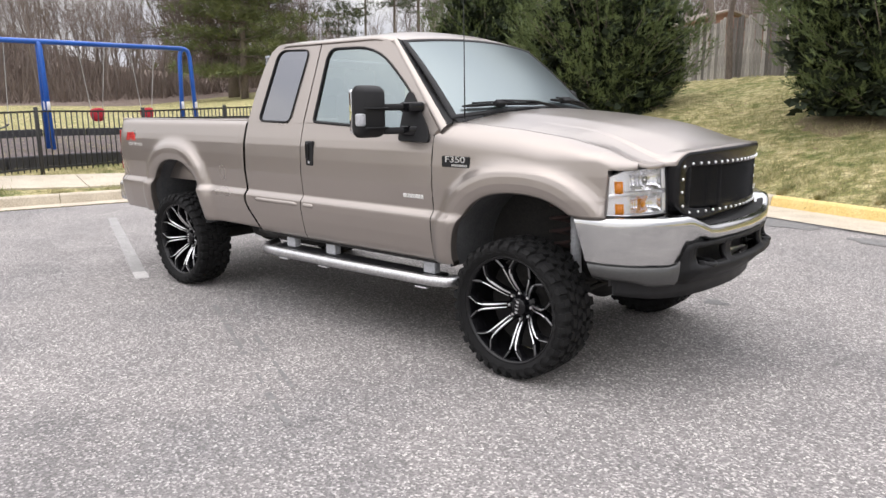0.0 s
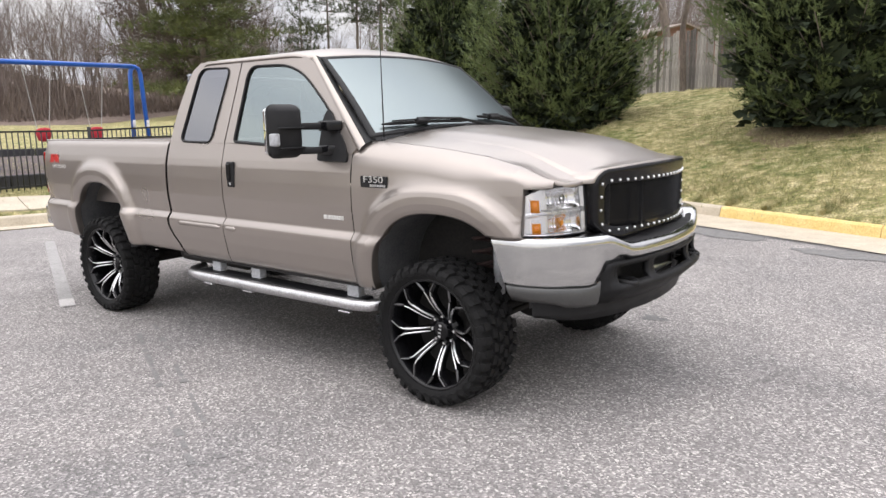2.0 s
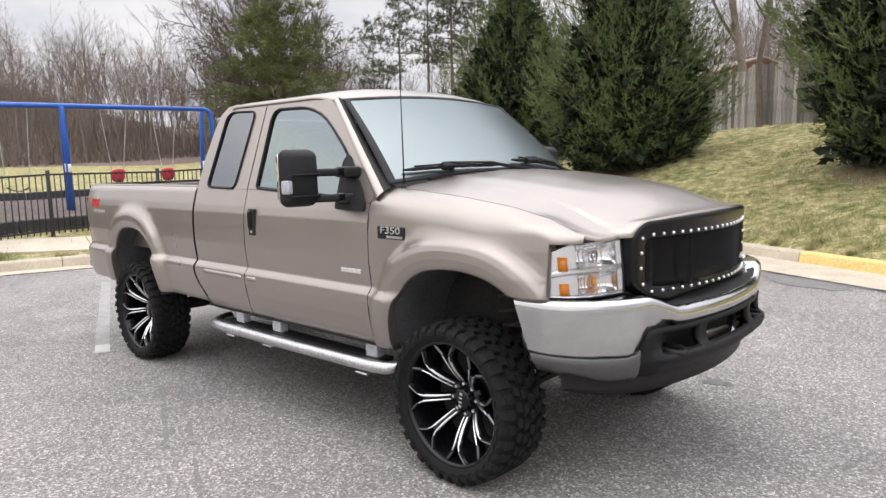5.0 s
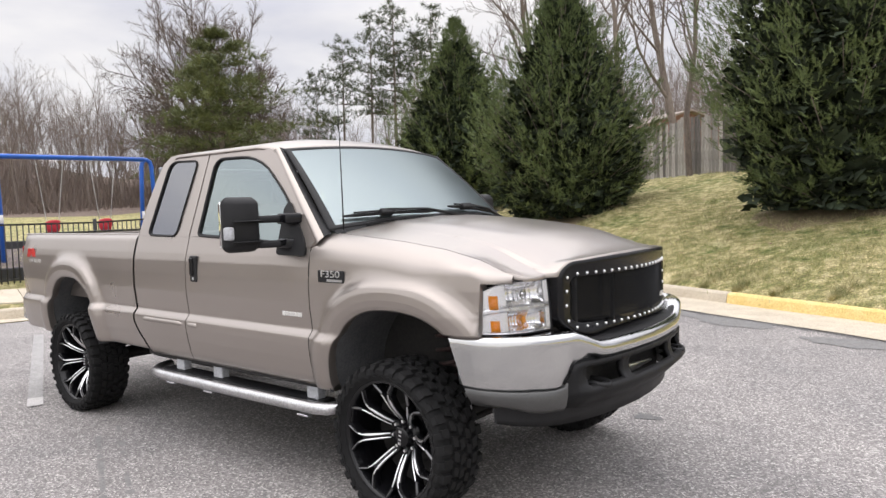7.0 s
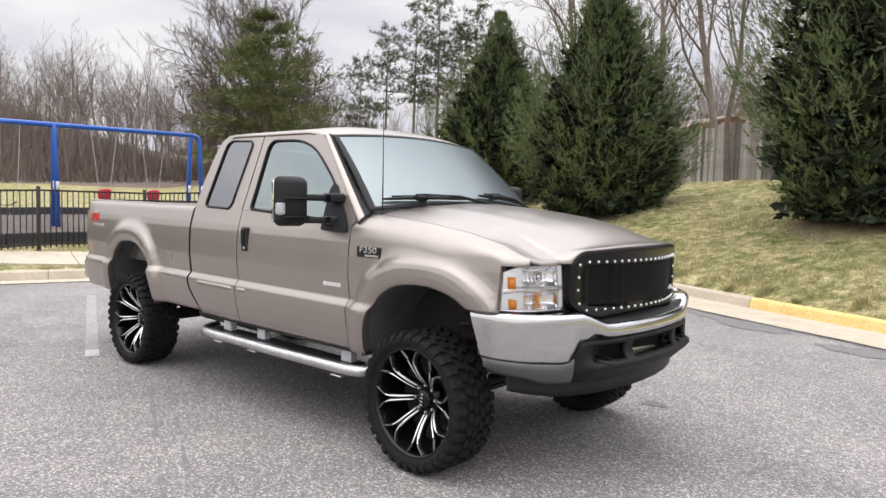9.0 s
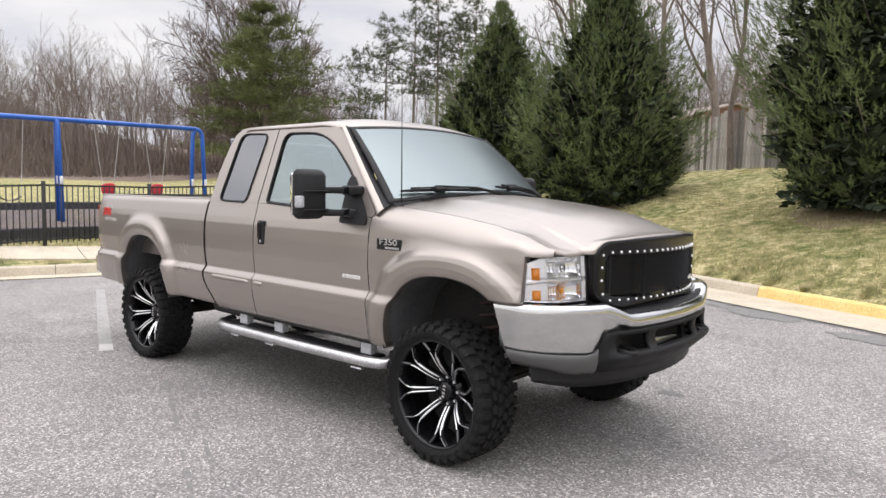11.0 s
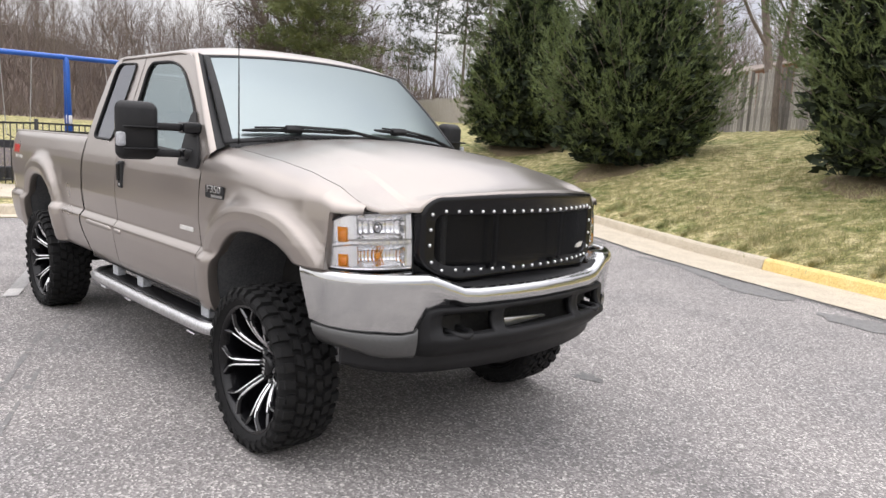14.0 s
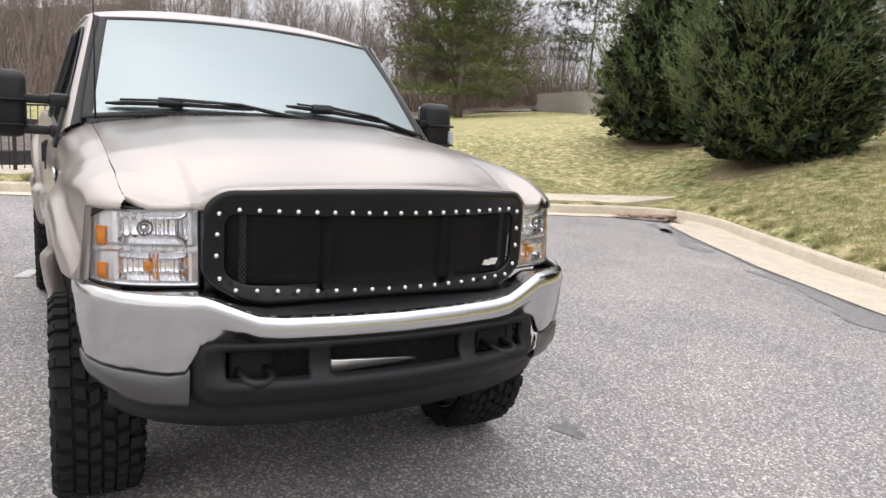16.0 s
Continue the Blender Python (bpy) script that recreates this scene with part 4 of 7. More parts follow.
def fallen_leaves():
    rng = random.Random(9)
    V, F = [], []
    def leaf(x, y, z, s):
        a, t1, t2 = rng.uniform(0, 6.28), rng.uniform(-0.5, 0.5), rng.uniform(-0.3, 0.3)
        o = len(V)
        for u, v in ((-1, 0), (0, 0.6), (1, 0), (0, -0.6)):
            px, py = s * (u * math.cos(a) - v * math.sin(a)), s * (u * math.sin(a) + v * math.cos(a))
            V.append((x + px, y + py, z + 0.012 + abs(t1 * u + t2 * v) * s))
        F.append((o, o + 1, o + 2, o + 3))
    for _ in range(420):
        k = 1 - rng.random() ** 1.6
        x, y = -7.0 + 0.78 * k + rng.gauss(0, 0.07), 8.75 + 0.82 * k + rng.gauss(0, 0.07)
        leaf(x, y, 0.03 + rng.random() * (0.03 + 0.07 * k), rng.uniform(0.03, 0.06))
    for _ in range(500):
        x, y = rng.uniform(-11, 2), rng.uniform(9, 14)
        if (x - 1.05) * 0.462 + (y - 5.76) * 0.887 > 1.2:
            leaf(x, y, float(land(x, y)), rng.uniform(0.025, 0.05))
    ob = put("fallen_leaves", mesh_of("fallen_leaves", V, F, False), M["leaf"])
    tagged(ob, "brown fallen leaves heaped at the kerb corner", "leaves", kind="stuff")


def litter_patch(x0, y0, r, seed):
    """Bare ground with dead needles under an evergreen."""
    rng = random.Random(seed)
    V, n = [(x0, y0, float(land(x0, y0)) + 0.02)], 48
    ph = [rng.uniform(0, 6.28) for _ in range(4)]
    for q in (0.35, 0.7, 0.9, 1.0):
        for k in range(n):
            a = 6.283 * k / n
            rr = r * q * (1 + 0.1 * math.sin(2 * a + ph[0]) + 0.07 * math.sin(5 * a + ph[1]) + 0.05 * math.sin(11 * a + ph[2]) + 0.04 * math.sin(19 * a + ph[3]))
            x, y = x0 + rr * math.cos(a), y0 + rr * math.sin(a)
            V.append((x, y, float(land(x, y)) + (0.02 if q < 0.99 else -0.03)))
    F = [(0, 1 + k, 1 + (k + 1) % n) for k in range(n)] + [(1 + i * n + k, 1 + (i + 1) * n + k, 1 + (i + 1) * n + (k + 1) % n, 1 + i * n + (k + 1) % n) for i in range(3) for k in range(n)]
    tagged(put("needle_litter", mesh_of("needle_litter", V, F), M["needles"]), "brown needle litter on the bank under an evergreen", "litter", kind="structure")


M["needles"] = varied("needle_litter", (0.17, 0.125, 0.075), (0.34, 0.27, 0.165), 2.2, 0.95, 40.0, 0.8, 0.02)
for x_, y_, r_, k_ in ((-0.1, 11.5, 1.5, 1), (-7.2, 13.7, 1.5, 2), (-12.8, 16.2, 1.3, 3)):
    litter_patch(x_, y_, r_, k_)


def stain(name, x0, y0, rx, ry, seed, label):
    rng = random.Random(seed)
    ph = [rng.uniform(0, 6.28) for _ in range(3)]
    n, V = 40, [(x0, y0, 0.004)]
    for k in range(n):
        a = 6.283 * k / n
        w = 1 + 0.22 * math.sin(3 * a + ph[0]) + 0.15 * math.sin(7 * a + ph[1]) + 0.1 * math.sin(13 * a + ph[2])
        V.append((x0 + rx * w * math.cos(a), y0 + ry * w * math.sin(a), 0.004))
    tagged(put(name, mesh_of(name, V, [(0, 1 + k, 1 + (k + 1) % n) for k in range(n)]), M["oil"]), label, "stain", kind="structure")


M["oil"] = varied("oiled_asphalt", (0.085, 0.084, 0.083), (0.2, 0.198, 0.196), 14.0, 0.7, 95.0, 0.5, 0.005)
def gutter_crack():
    """Dark broken edge of the asphalt along the gutter."""
    rng = random.Random(17)
    V = []
    ids = [i for i in range(n_e) if -6.0 < EDGE[i][0] < 12.0 and EDGE[i][1] > 0]
    P = [EDGE[i] - OUT[i] * (0.06 + 0.5 * WIDE[i]) for i in ids]
    for a, b, o in zip(P, P[1:], [OUT[i] for i in ids]):
        for q in range(10):
            p = a + (b - a) * q / 10
            c = 0.05 * noise.noise((p[0] * 2.5, p[1] * 2.5, 0)) + 0.02 * rng.uniform(-1, 1)
            w = max(0.004, 0.028 + 0.05 * noise.noise((p[0] * 1.3, p[1] * 1.3, 5)) + 0.012 * rng.uniform(-1, 1))
            V += [(p[0] - o[0] * (c + w), p[1] - o[1] * (c + w), 0.0165), (p[0] - o[0] * (c - w), p[1] - o[1] * (c - w), 0.0165)]
    tagged(put("gutter_crack", mesh_of("gutter_crack", V, [(2 * i, 2 * i + 1, 2 * i + 3, 2 * i + 2) for i in range(len(V) // 2 - 1)]), M["oil"]), "dark cracked asphalt seam along the gutter", "crack", kind="structure")


gutter_crack()


def worn_streak(d0, x0, x1, w, seed):
    """A ragged dark strip of worn asphalt that runs along the gutter."""
    rng = random.Random(seed)
    V = []
    ids = [i for i in range(n_e) if x0 < EDGE[i][0] < x1 and EDGE[i][1] > 0]
    P = [(EDGE[i] - OUT[i] * (d0 + 0.5 * WIDE[i]), OUT[i]) for i in ids]
    total = 10 * (len(P) - 1)
    for k in range(total):
        (a, o), (b, _) = P[k // 10], P[k // 10 + 1]
        p = a + (b - a) * (k % 10) / 10
        c = 0.35 * noise.noise((p[0] * 0.7, p[1] * 0.7, seed)) + 0.04 * rng.uniform(-1, 1)
        h = max(0.004, w * (0.6 + 1.6 * noise.noise((p[0] * 1.1, p[1] * 1.1, seed + 3.0))) * math.sin(math.pi * k / total) + 0.02 * rng.uniform(-1, 1))
        V += [(p[0] - o[0] * (c + h), p[1] - o[1] * (c + h), 0.0155), (p[0] - o[0] * (c - h), p[1] - o[1] * (c - h), 0.0155)]
    tagged(put("worn_streak", mesh_of("worn_streak", V, [(2 * i, 2 * i + 1, 2 * i + 3, 2 * i + 2) for i in range(len(V) // 2 - 1) if math.dist(V[2 * i], V[2 * i + 1]) > 0.13]), M["track"]), "dark worn streak on asphalt along the gutter", "stain", kind="structure")


M["track"] = varied("rubbed_asphalt", (0.135, 0.132, 0.13), (0.225, 0.221, 0.217), 20.0, 0.8, 95.0, 0.5, 0.005)
worn_streak(0.25, -6.3, 6.0, 0.24, 5)
worn_streak(0.3, -6.4, -2.5, 0.22, 12)


def tyre_mark(a, b, w, seed):
    """A faint dark rubber track."""
    rng = random.Random(seed)
    a, b = Vector((*a, 0.0)), Vector((*b, 0.0))
    t = (b - a).normalized()
    n = Vector((-t.y, t.x, 0))
    V, F, k, L = [], [], 0, (b - a).length
    s_ = 0.0
    while s_ < L:
        ln = rng.uniform(0.05, 0.22)
        for lane in (-1, 1):
            if rng.random() < 0.7:
                p, q = a + t * s_ + n * lane * w * 0.5, a + t * min(L, s_ + ln) + n * lane * w * 0.5
                h = w * rng.uniform(0.08, 0.2)
                V += [p - n * h + Vector((0, 0, 0.003)), p + n * h * rng.uniform(0.5, 1) + Vector((0, 0, 0.003)), q + n * h + Vector((0, 0, 0.003)), q - n * h * rng.uniform(0.5, 1) + Vector((0, 0, 0.003))]
                F.append((k, k + 1, k + 2, k + 3))
                k += 4
        s_ += ln + rng.uniform(0.0, 0.06)
    tagged(put("tyre_mark", mesh_of("tyre_mark", V, F, False), M["track"]), "faint dark tyre mark on the asphalt", "mark", kind="structure")


tyre_mark((-2.9, -1.07), (-0.45, -2.16), 0.14, 6)
stain("oil_stain", 0.36, 1.37, 0.1, 0.07, 3, "small dark oil stain on the asphalt")
M["leaf"] = island_tint("dead_leaf", (0.17, 0.09, 0.07), (0.46, 0.29, 0.22), 0.9)
fallen_leaves()

# ---- the pickup truck ----
from mathutils import geometry

def car_paint():
    """Clear-coated metallic: fine flake, and a trace of road dust in the gloss."""
    m = mat("tan_metallic_paint", (0.4, 0.35, 0.315), 0.36, 0.8, coat=0.35)
    n, l, b = nodes(m)
    v = coords(m)
    flake = noise_tex(m, v, 900.0, 2.0)
    paint_on(m, ramp(m, flake, [(0.3, (0.345, 0.309, 0.283)), (0.7, (0.385, 0.346, 0.318))]))
    l.new(ramp(m, noise_tex(m, v, 1.2, 2.0), [(0.3, (0.27, 0.27, 0.27)), (0.7, (0.33, 0.33, 0.33))]), b.inputs["Roughness"])
    b.inputs["Coat Roughness"].default_value = 0.09
    return m


def chrome_mat():
    m = mat("chrome", (0.57, 0.575, 0.575), 0.1, 1.0)
    n, l, b = nodes(m)
    l.new(ramp(m, noise_tex(m, coords(m), 5.0, 6.0, 0.7), [(0.3, (0.07, 0.07, 0.07)), (0.75, (0.26, 0.26, 0.26))]), b.inputs["Roughness"])
    return m


def film_glass(name, tint, mirror, inner, soft=0.015):
    """Glass under a reflecting film: part mirror, part see-through."""
    m = bpy.data.materials.new(name)
    m.use_nodes = True
    n, l = m.node_tree.nodes, m.node_tree.links
    n.clear()
    o, mx = n.new("ShaderNodeOutputMaterial"), n.new("ShaderNodeMixShader")
    g, t = n.new("ShaderNodeBsdfGlossy"), n.new("ShaderNodeBsdfTransparent")
    g.inputs["Color"].default_value, g.inputs["Roughness"].default_value = (*tint, 1), soft
    t.inputs["Color"].default_value = (*inner, 1)
    mx.inputs[0].default_value = mirror
    l.new(t.outputs[0], mx.inputs[1])
    l.new(g.outputs[0], mx.inputs[2])
    l.new(mx.outputs[0], o.inputs["Surface"])
    return m


M["paint"] = car_paint()
M["chrome"] = chrome_mat()
M["trim"] = varied("black_trim_plastic", (0.01, 0.01, 0.011), (0.02, 0.02, 0.021), 8.0, 0.5, 300.0, 0.15, 0.001)
M["grey_plastic"] = varied("dark_grey_bumper_plastic", (0.007, 0.007, 0.0075), (0.012, 0.012, 0.013), 5.0, 0.55, 350.0, 0.2, 0.001)
M["corner"] = varied("satin_grey_corner", (0.075, 0.075, 0.074), (0.105, 0.105, 0.104), 4.0, 0.3, 300.0, 0.03, 0.001, metal=0.5)
for k_ in ("trim", "grey_plastic"):
    M[k_].node_tree.nodes["Principled BSDF"].inputs["Specular IOR Level"].default_value = 0.24
M["gloss_black"] = mat("gloss_black", (0.006, 0.006, 0.007), 0.16, 0.0, coat=0.0, spec=0.35)
M["grille_black"] = varied("satin_black_steel", (0.003, 0.003, 0.0038), (0.006, 0.006, 0.007), 5.0, 0.27, 200.0, 0.05, 0.001)
M["grille_black"].node_tree.nodes["Principled BSDF"].inputs["Specular IOR Level"].default_value = 0.3
M["dark"] = varied("underbody_black", (0.012, 0.012, 0.012), (0.03, 0.028, 0.026), 6.0, 0.85, 60.0, 0.3)
M["liner"] = varied("wheel_well_grey", (0.06, 0.062, 0.066), (0.12, 0.122, 0.125), 6.0, 0.9, 90.0, 0.3)
M["rubber"] = varied("tyre_rubber", (0.006, 0.006, 0.006), (0.013, 0.013, 0.0135), 9.0, 0.85, 200.0, 0.25, 0.001)
M["rubber"].node_tree.nodes["Principled BSDF"].inputs["Specular IOR Level"].default_value = 0.3
M["milled"] = mat("milled_aluminium", (0.9, 0.9, 0.91), 0.28, 1.0)
# grey for the highlight along the black fork arms
M["fork_highlight"] = mat("satin_fork_highlight", (0.2, 0.2, 0.205), 0.3, 0.9)
M["bare_metal"] = varied("brushed_aluminium", (0.5, 0.5, 0.51), (0.66, 0.66, 0.67), 6.0, 0.35, 90.0, 0.05, metal=1.0)
M["bracket"] = varied("light_grey_bracket", (0.36, 0.37, 0.39), (0.48, 0.49, 0.51), 6.0, 0.5, 60.0, 0.1)
M["amber"] = mat("amber_reflector", (0.9, 0.32, 0.02), 0.2, 0.0, coat=0.6)
M["lamp_silver"] = mat("lamp_reflector", (0.93, 0.93, 0.94), 0.12, 1.0)
M["lamp_shell"] = mat("lamp_housing_silver", (0.82, 0.82, 0.83), 0.26, 0.85)
M["spring"] = varied("rusty_coil_spring", (0.025, 0.012, 0.011), (0.045, 0.022, 0.02), 9.0, 0.7, 90.0, 0.2)
M["fabric"] = varied("seat_cloth", (0.2, 0.18, 0.155), (0.28, 0.25, 0.22), 9.0, 0.95, 300.0, 0.3)
M["decal_red"] = mat("red_decal", (0.55, 0.03, 0.025), 0.35)
M["decal_white"] = mat("silver_decal", (0.7, 0.69, 0.67), 0.35, 0.3)
M["tail_red"] = mat("tail_lamp_red", (0.35, 0.01, 0.01), 0.15, 0.0, coat=0.5)
M["windshield"] = film_glass("windscreen_film", (0.5, 0.575, 0.588), 0.47, (0.35, 0.42, 0.45), 0.3)
M["door_glass"] = film_glass("door_glass_film", (0.52, 0.6, 0.61), 0.52, (0.35, 0.41, 0.41), 0.05)
M["dark_glass"] = film_glass("dark_tinted_glass", (0.4, 0.41, 0.44), 0.62, (0.06, 0.06, 0.07))
M["mirror_glass"] = mat("mirror_glass", (0.85, 0.87, 0.88), 0.02, 1.0)


def clear_lens():
    m = bpy.data.materials.new("clear_lens")
    m.use_nodes = True
    n, l = m.node_tree.nodes, m.node_tree.links
    n.clear()
    o, mx, fr = n.new("ShaderNodeOutputMaterial"), n.new("ShaderNodeMixShader"), n.new("ShaderNodeFresnel")
    g, t = n.new("ShaderNodeBsdfGlossy"), n.new("ShaderNodeBsdfTransparent")
    g.inputs["Roughness"].default_value = 0.02
    t.inputs["Color"].default_value = (0.96, 0.96, 0.97, 1)
    fr.inputs["IOR"].default_value = 1.5
    l.new(fr.outputs[0], mx.inputs[0])
    l.new(t.outputs[0], mx.inputs[1])
    l.new(g.outputs[0], mx.inputs[2])
    l.new(mx.outputs[0], o.inputs["Surface"])
    return m


M["lens"] = clear_lens()

truck = thing("pickup_truck", "lifted tan metallic extended-cab pickup truck parked on asphalt", "truck")


def flip(V):
    return [(v[0], -v[1], v[2]) for v in V]


def panel(name, V, F, material, parent, side=1, thick=0.0, label="", smooth=True, edge=0.0):
    """A panel given for the right-hand side (negative y); side -1 makes its mirror image."""
    V = [tuple(map(float, v)) for v in V]
    if side < 0:
        V, F = flip(V), [tuple(reversed(f)) for f in F]
    ob = put(name, mesh_of(name, V, F, smooth), material, parent, label)
    if thick:
        so = ob.modifiers.new("thickness", "SOLIDIFY")
        so.thickness, so.offset = thick, -1.0
    return ob


YS = [(0.5, 0.90), (0.60, 0.935), (0.66, 0.962), (0.76, 0.984), (0.84, 0.996), (0.88, 0.998), (0.893, 0.995), (0.93, 0.966), (0.942, 0.965), (0.98, 0.969), (1.08, 0.98), (1.2, 0.98), (1.29, 0.974), (1.34, 0.964), (1.39, 0.95), (1.44, 0.936), (1.5, 0.92)]
YZ, YY = [a for a, b in YS], [b for a, b in YS]
ARCHES = [(0.04, 0.475, 0.60, 0.485), (-3.60, 0.425, 0.60, 0.52)]


def arch_r(x, z, a):
    cx, ax, zc, bz = a
    u = abs(x - cx) / ax
    w = max(0.0, z - zc) / bz
    return (u ** 2.4 + w ** 2.4) ** (1 / 2.4)


def side_y(x, z):
    y = float(np.interp(z, YZ, YY))
    for a in ARCHES:
        r = arch_r(x, z, a)
        y += float(np.interp(r, [0.9, 1.0, 1.05, 1.12, 1.2, 1.26, 1.31, 1.36, 1.42], [0.02, 0.03, 0.042, 0.05, 0.049, 0.041, 0.018, 0.004, 0.0]))
    y -= float(np.interp(x, [0.15, 0.4, 0.56, 0.6, 0.63, 0.66, 0.69, 0.71], [0, 0.012, 0.044, 0.064, 0.086, 0.114, 0.156, 0.19]))
    y -= float(np.interp(-x, [4.45, 4.6, 4.66, 4.69], [0, 0.012, 0.035, 0.075]))
    return y


def arch_top(x, a):
    cx, ax, zc, bz = a
    u = min(1.0, abs(x - cx) / ax)
    return zc + bz * (1 - u ** 2.4) ** (1 / 2.4)


def columns(x0, x1, a=None, base=0.61, step=0.028):
    """x stations and the lower edge at each, with the wheel arch cut out."""
    xs = list(np.linspace(x0, x1, max(2, int(abs(x1 - x0) / step) + 1)))
    out = [(x, base) for x in xs if a is None or abs(x - a[0]) > a[1] + 0.004]
    if a is not None:
        th = np.linspace(0, math.pi, 65)
        for t in th:
            x = a[0] - a[1] * math.copysign(abs(math.cos(t)) ** (2 / 2.4), math.cos(t))
            if x0 <= x <= x1:
                out.append((x, arch_top(x, a)))
        for e in (a[0] - a[1] - 0.003, a[0] + a[1] + 0.003):
            if x0 < e < x1:
                out.append((e, base))
    return sorted(out)


ZFINE = [0.0, 0.06, 0.12, 0.2, 0.3, 0.4, 0.5, 0.6, 0.7, 0.8, 0.88, 0.94, 1.0]


def side_sheet(cols, ztop, over=None, rows=34):
    """Columns of points from the lower edge up, with a turned-in flange below and an optional roll over the top."""
    P = []
    tops, z0 = min(ztop(x) for x, zl in cols if x < 0.557), min(zl for x, zl in cols)
    for x, zl in cols:
        zt = ztop(x)
        col = [(x, -(side_y(x, zl) - 0.055), zl + 0.012), (x, -(side_y(x, zl) - 0.006), zl)]
        zs = [z for z in sorted(set([0.64 + 0.86 * k / 48 for k in range(49)] + YZ[1:-1])) if z0 + 0.02 < z < tops - 0.015]
        zj = max(1.2, zl + 0.12) if zl < 1.2 else zt
        if zl > 1.2:
            marks = [zl + 0.001 + (zt - zl - 0.002) * (k + 1) / len(zs) for k in range(len(zs))] + [zt]
        elif zl > z0 + 0.03:
            marks = [zl + 0.01 + (z - zs[0]) * (zj - zl - 0.01) / (zj - zs[0]) if z < zj else z for z in zs] + [zt]
        else:
            marks = zs + [zt]
        col += [(x, -side_y(x, z), z) for z in [zl + 0.008] + marks]
        if over:
            col += over(x, zt)
        P.append(col)
    nv = len(P[0])
    # the cab and bed edges sweep forward near the sill
    def sweep(p):
        k = math.exp(-(((p[0] + 2.555) / 0.22) ** 2))
        return (p[0] + 0.13 * k * float(smoothstep(0.86, 0.6, p[2])), p[1], p[2])
    return [sweep(p) for c in P for p in c], quads(len(P), nv)


def hood_edge(x):
    """Hood to fender seam: half width and height."""
    return float(np.interp(x, [-0.62, -0.5, 0.0, 0.4, 0.6, 0.7], [0.83, 0.83, 0.838, 0.845, 0.838, 0.826])), float(np.interp(x, [-0.62, -0.45, 0.0, 0.3, 0.5, 0.64, 0.72], [1.478, 1.468, 1.428, 1.388, 1.342, 1.285, 1.258]))


def fender_crown(x):
    """Where the fender's side begins to roll over to the hood."""
    k, h = float(smoothstep(0.15, 0.557, x)), hood_edge(x)[1]
    return (h - 0.15) * (1 - k) + max(h - 0.068, 1.244) * k


def fender_over(x, zt):
    yh, zh = hood_edge(x)
    y0 = side_y(x, zt)
    out = []
    e = 1.22
    for k in range(1, 13):
        t = k / 12 * e
        out.append((x, -(yh + (y0 - yh) * (math.cos(t) - math.cos(e)) / (1 - math.cos(e))), zt + (zh - zt) * math.sin(t) / math.sin(e)))
    out.insert(-1, (x, out[-1][1] - 0.0015, zh - 0.0005))
    out.append((x, -(yh - 0.0005), zh - 0.025))
    return out


def fender_low(cols):
    return [(x, 1.236 if x > 0.557 else (max(z, 0.992) if x > 0.37 else z)) for x, z in cols]


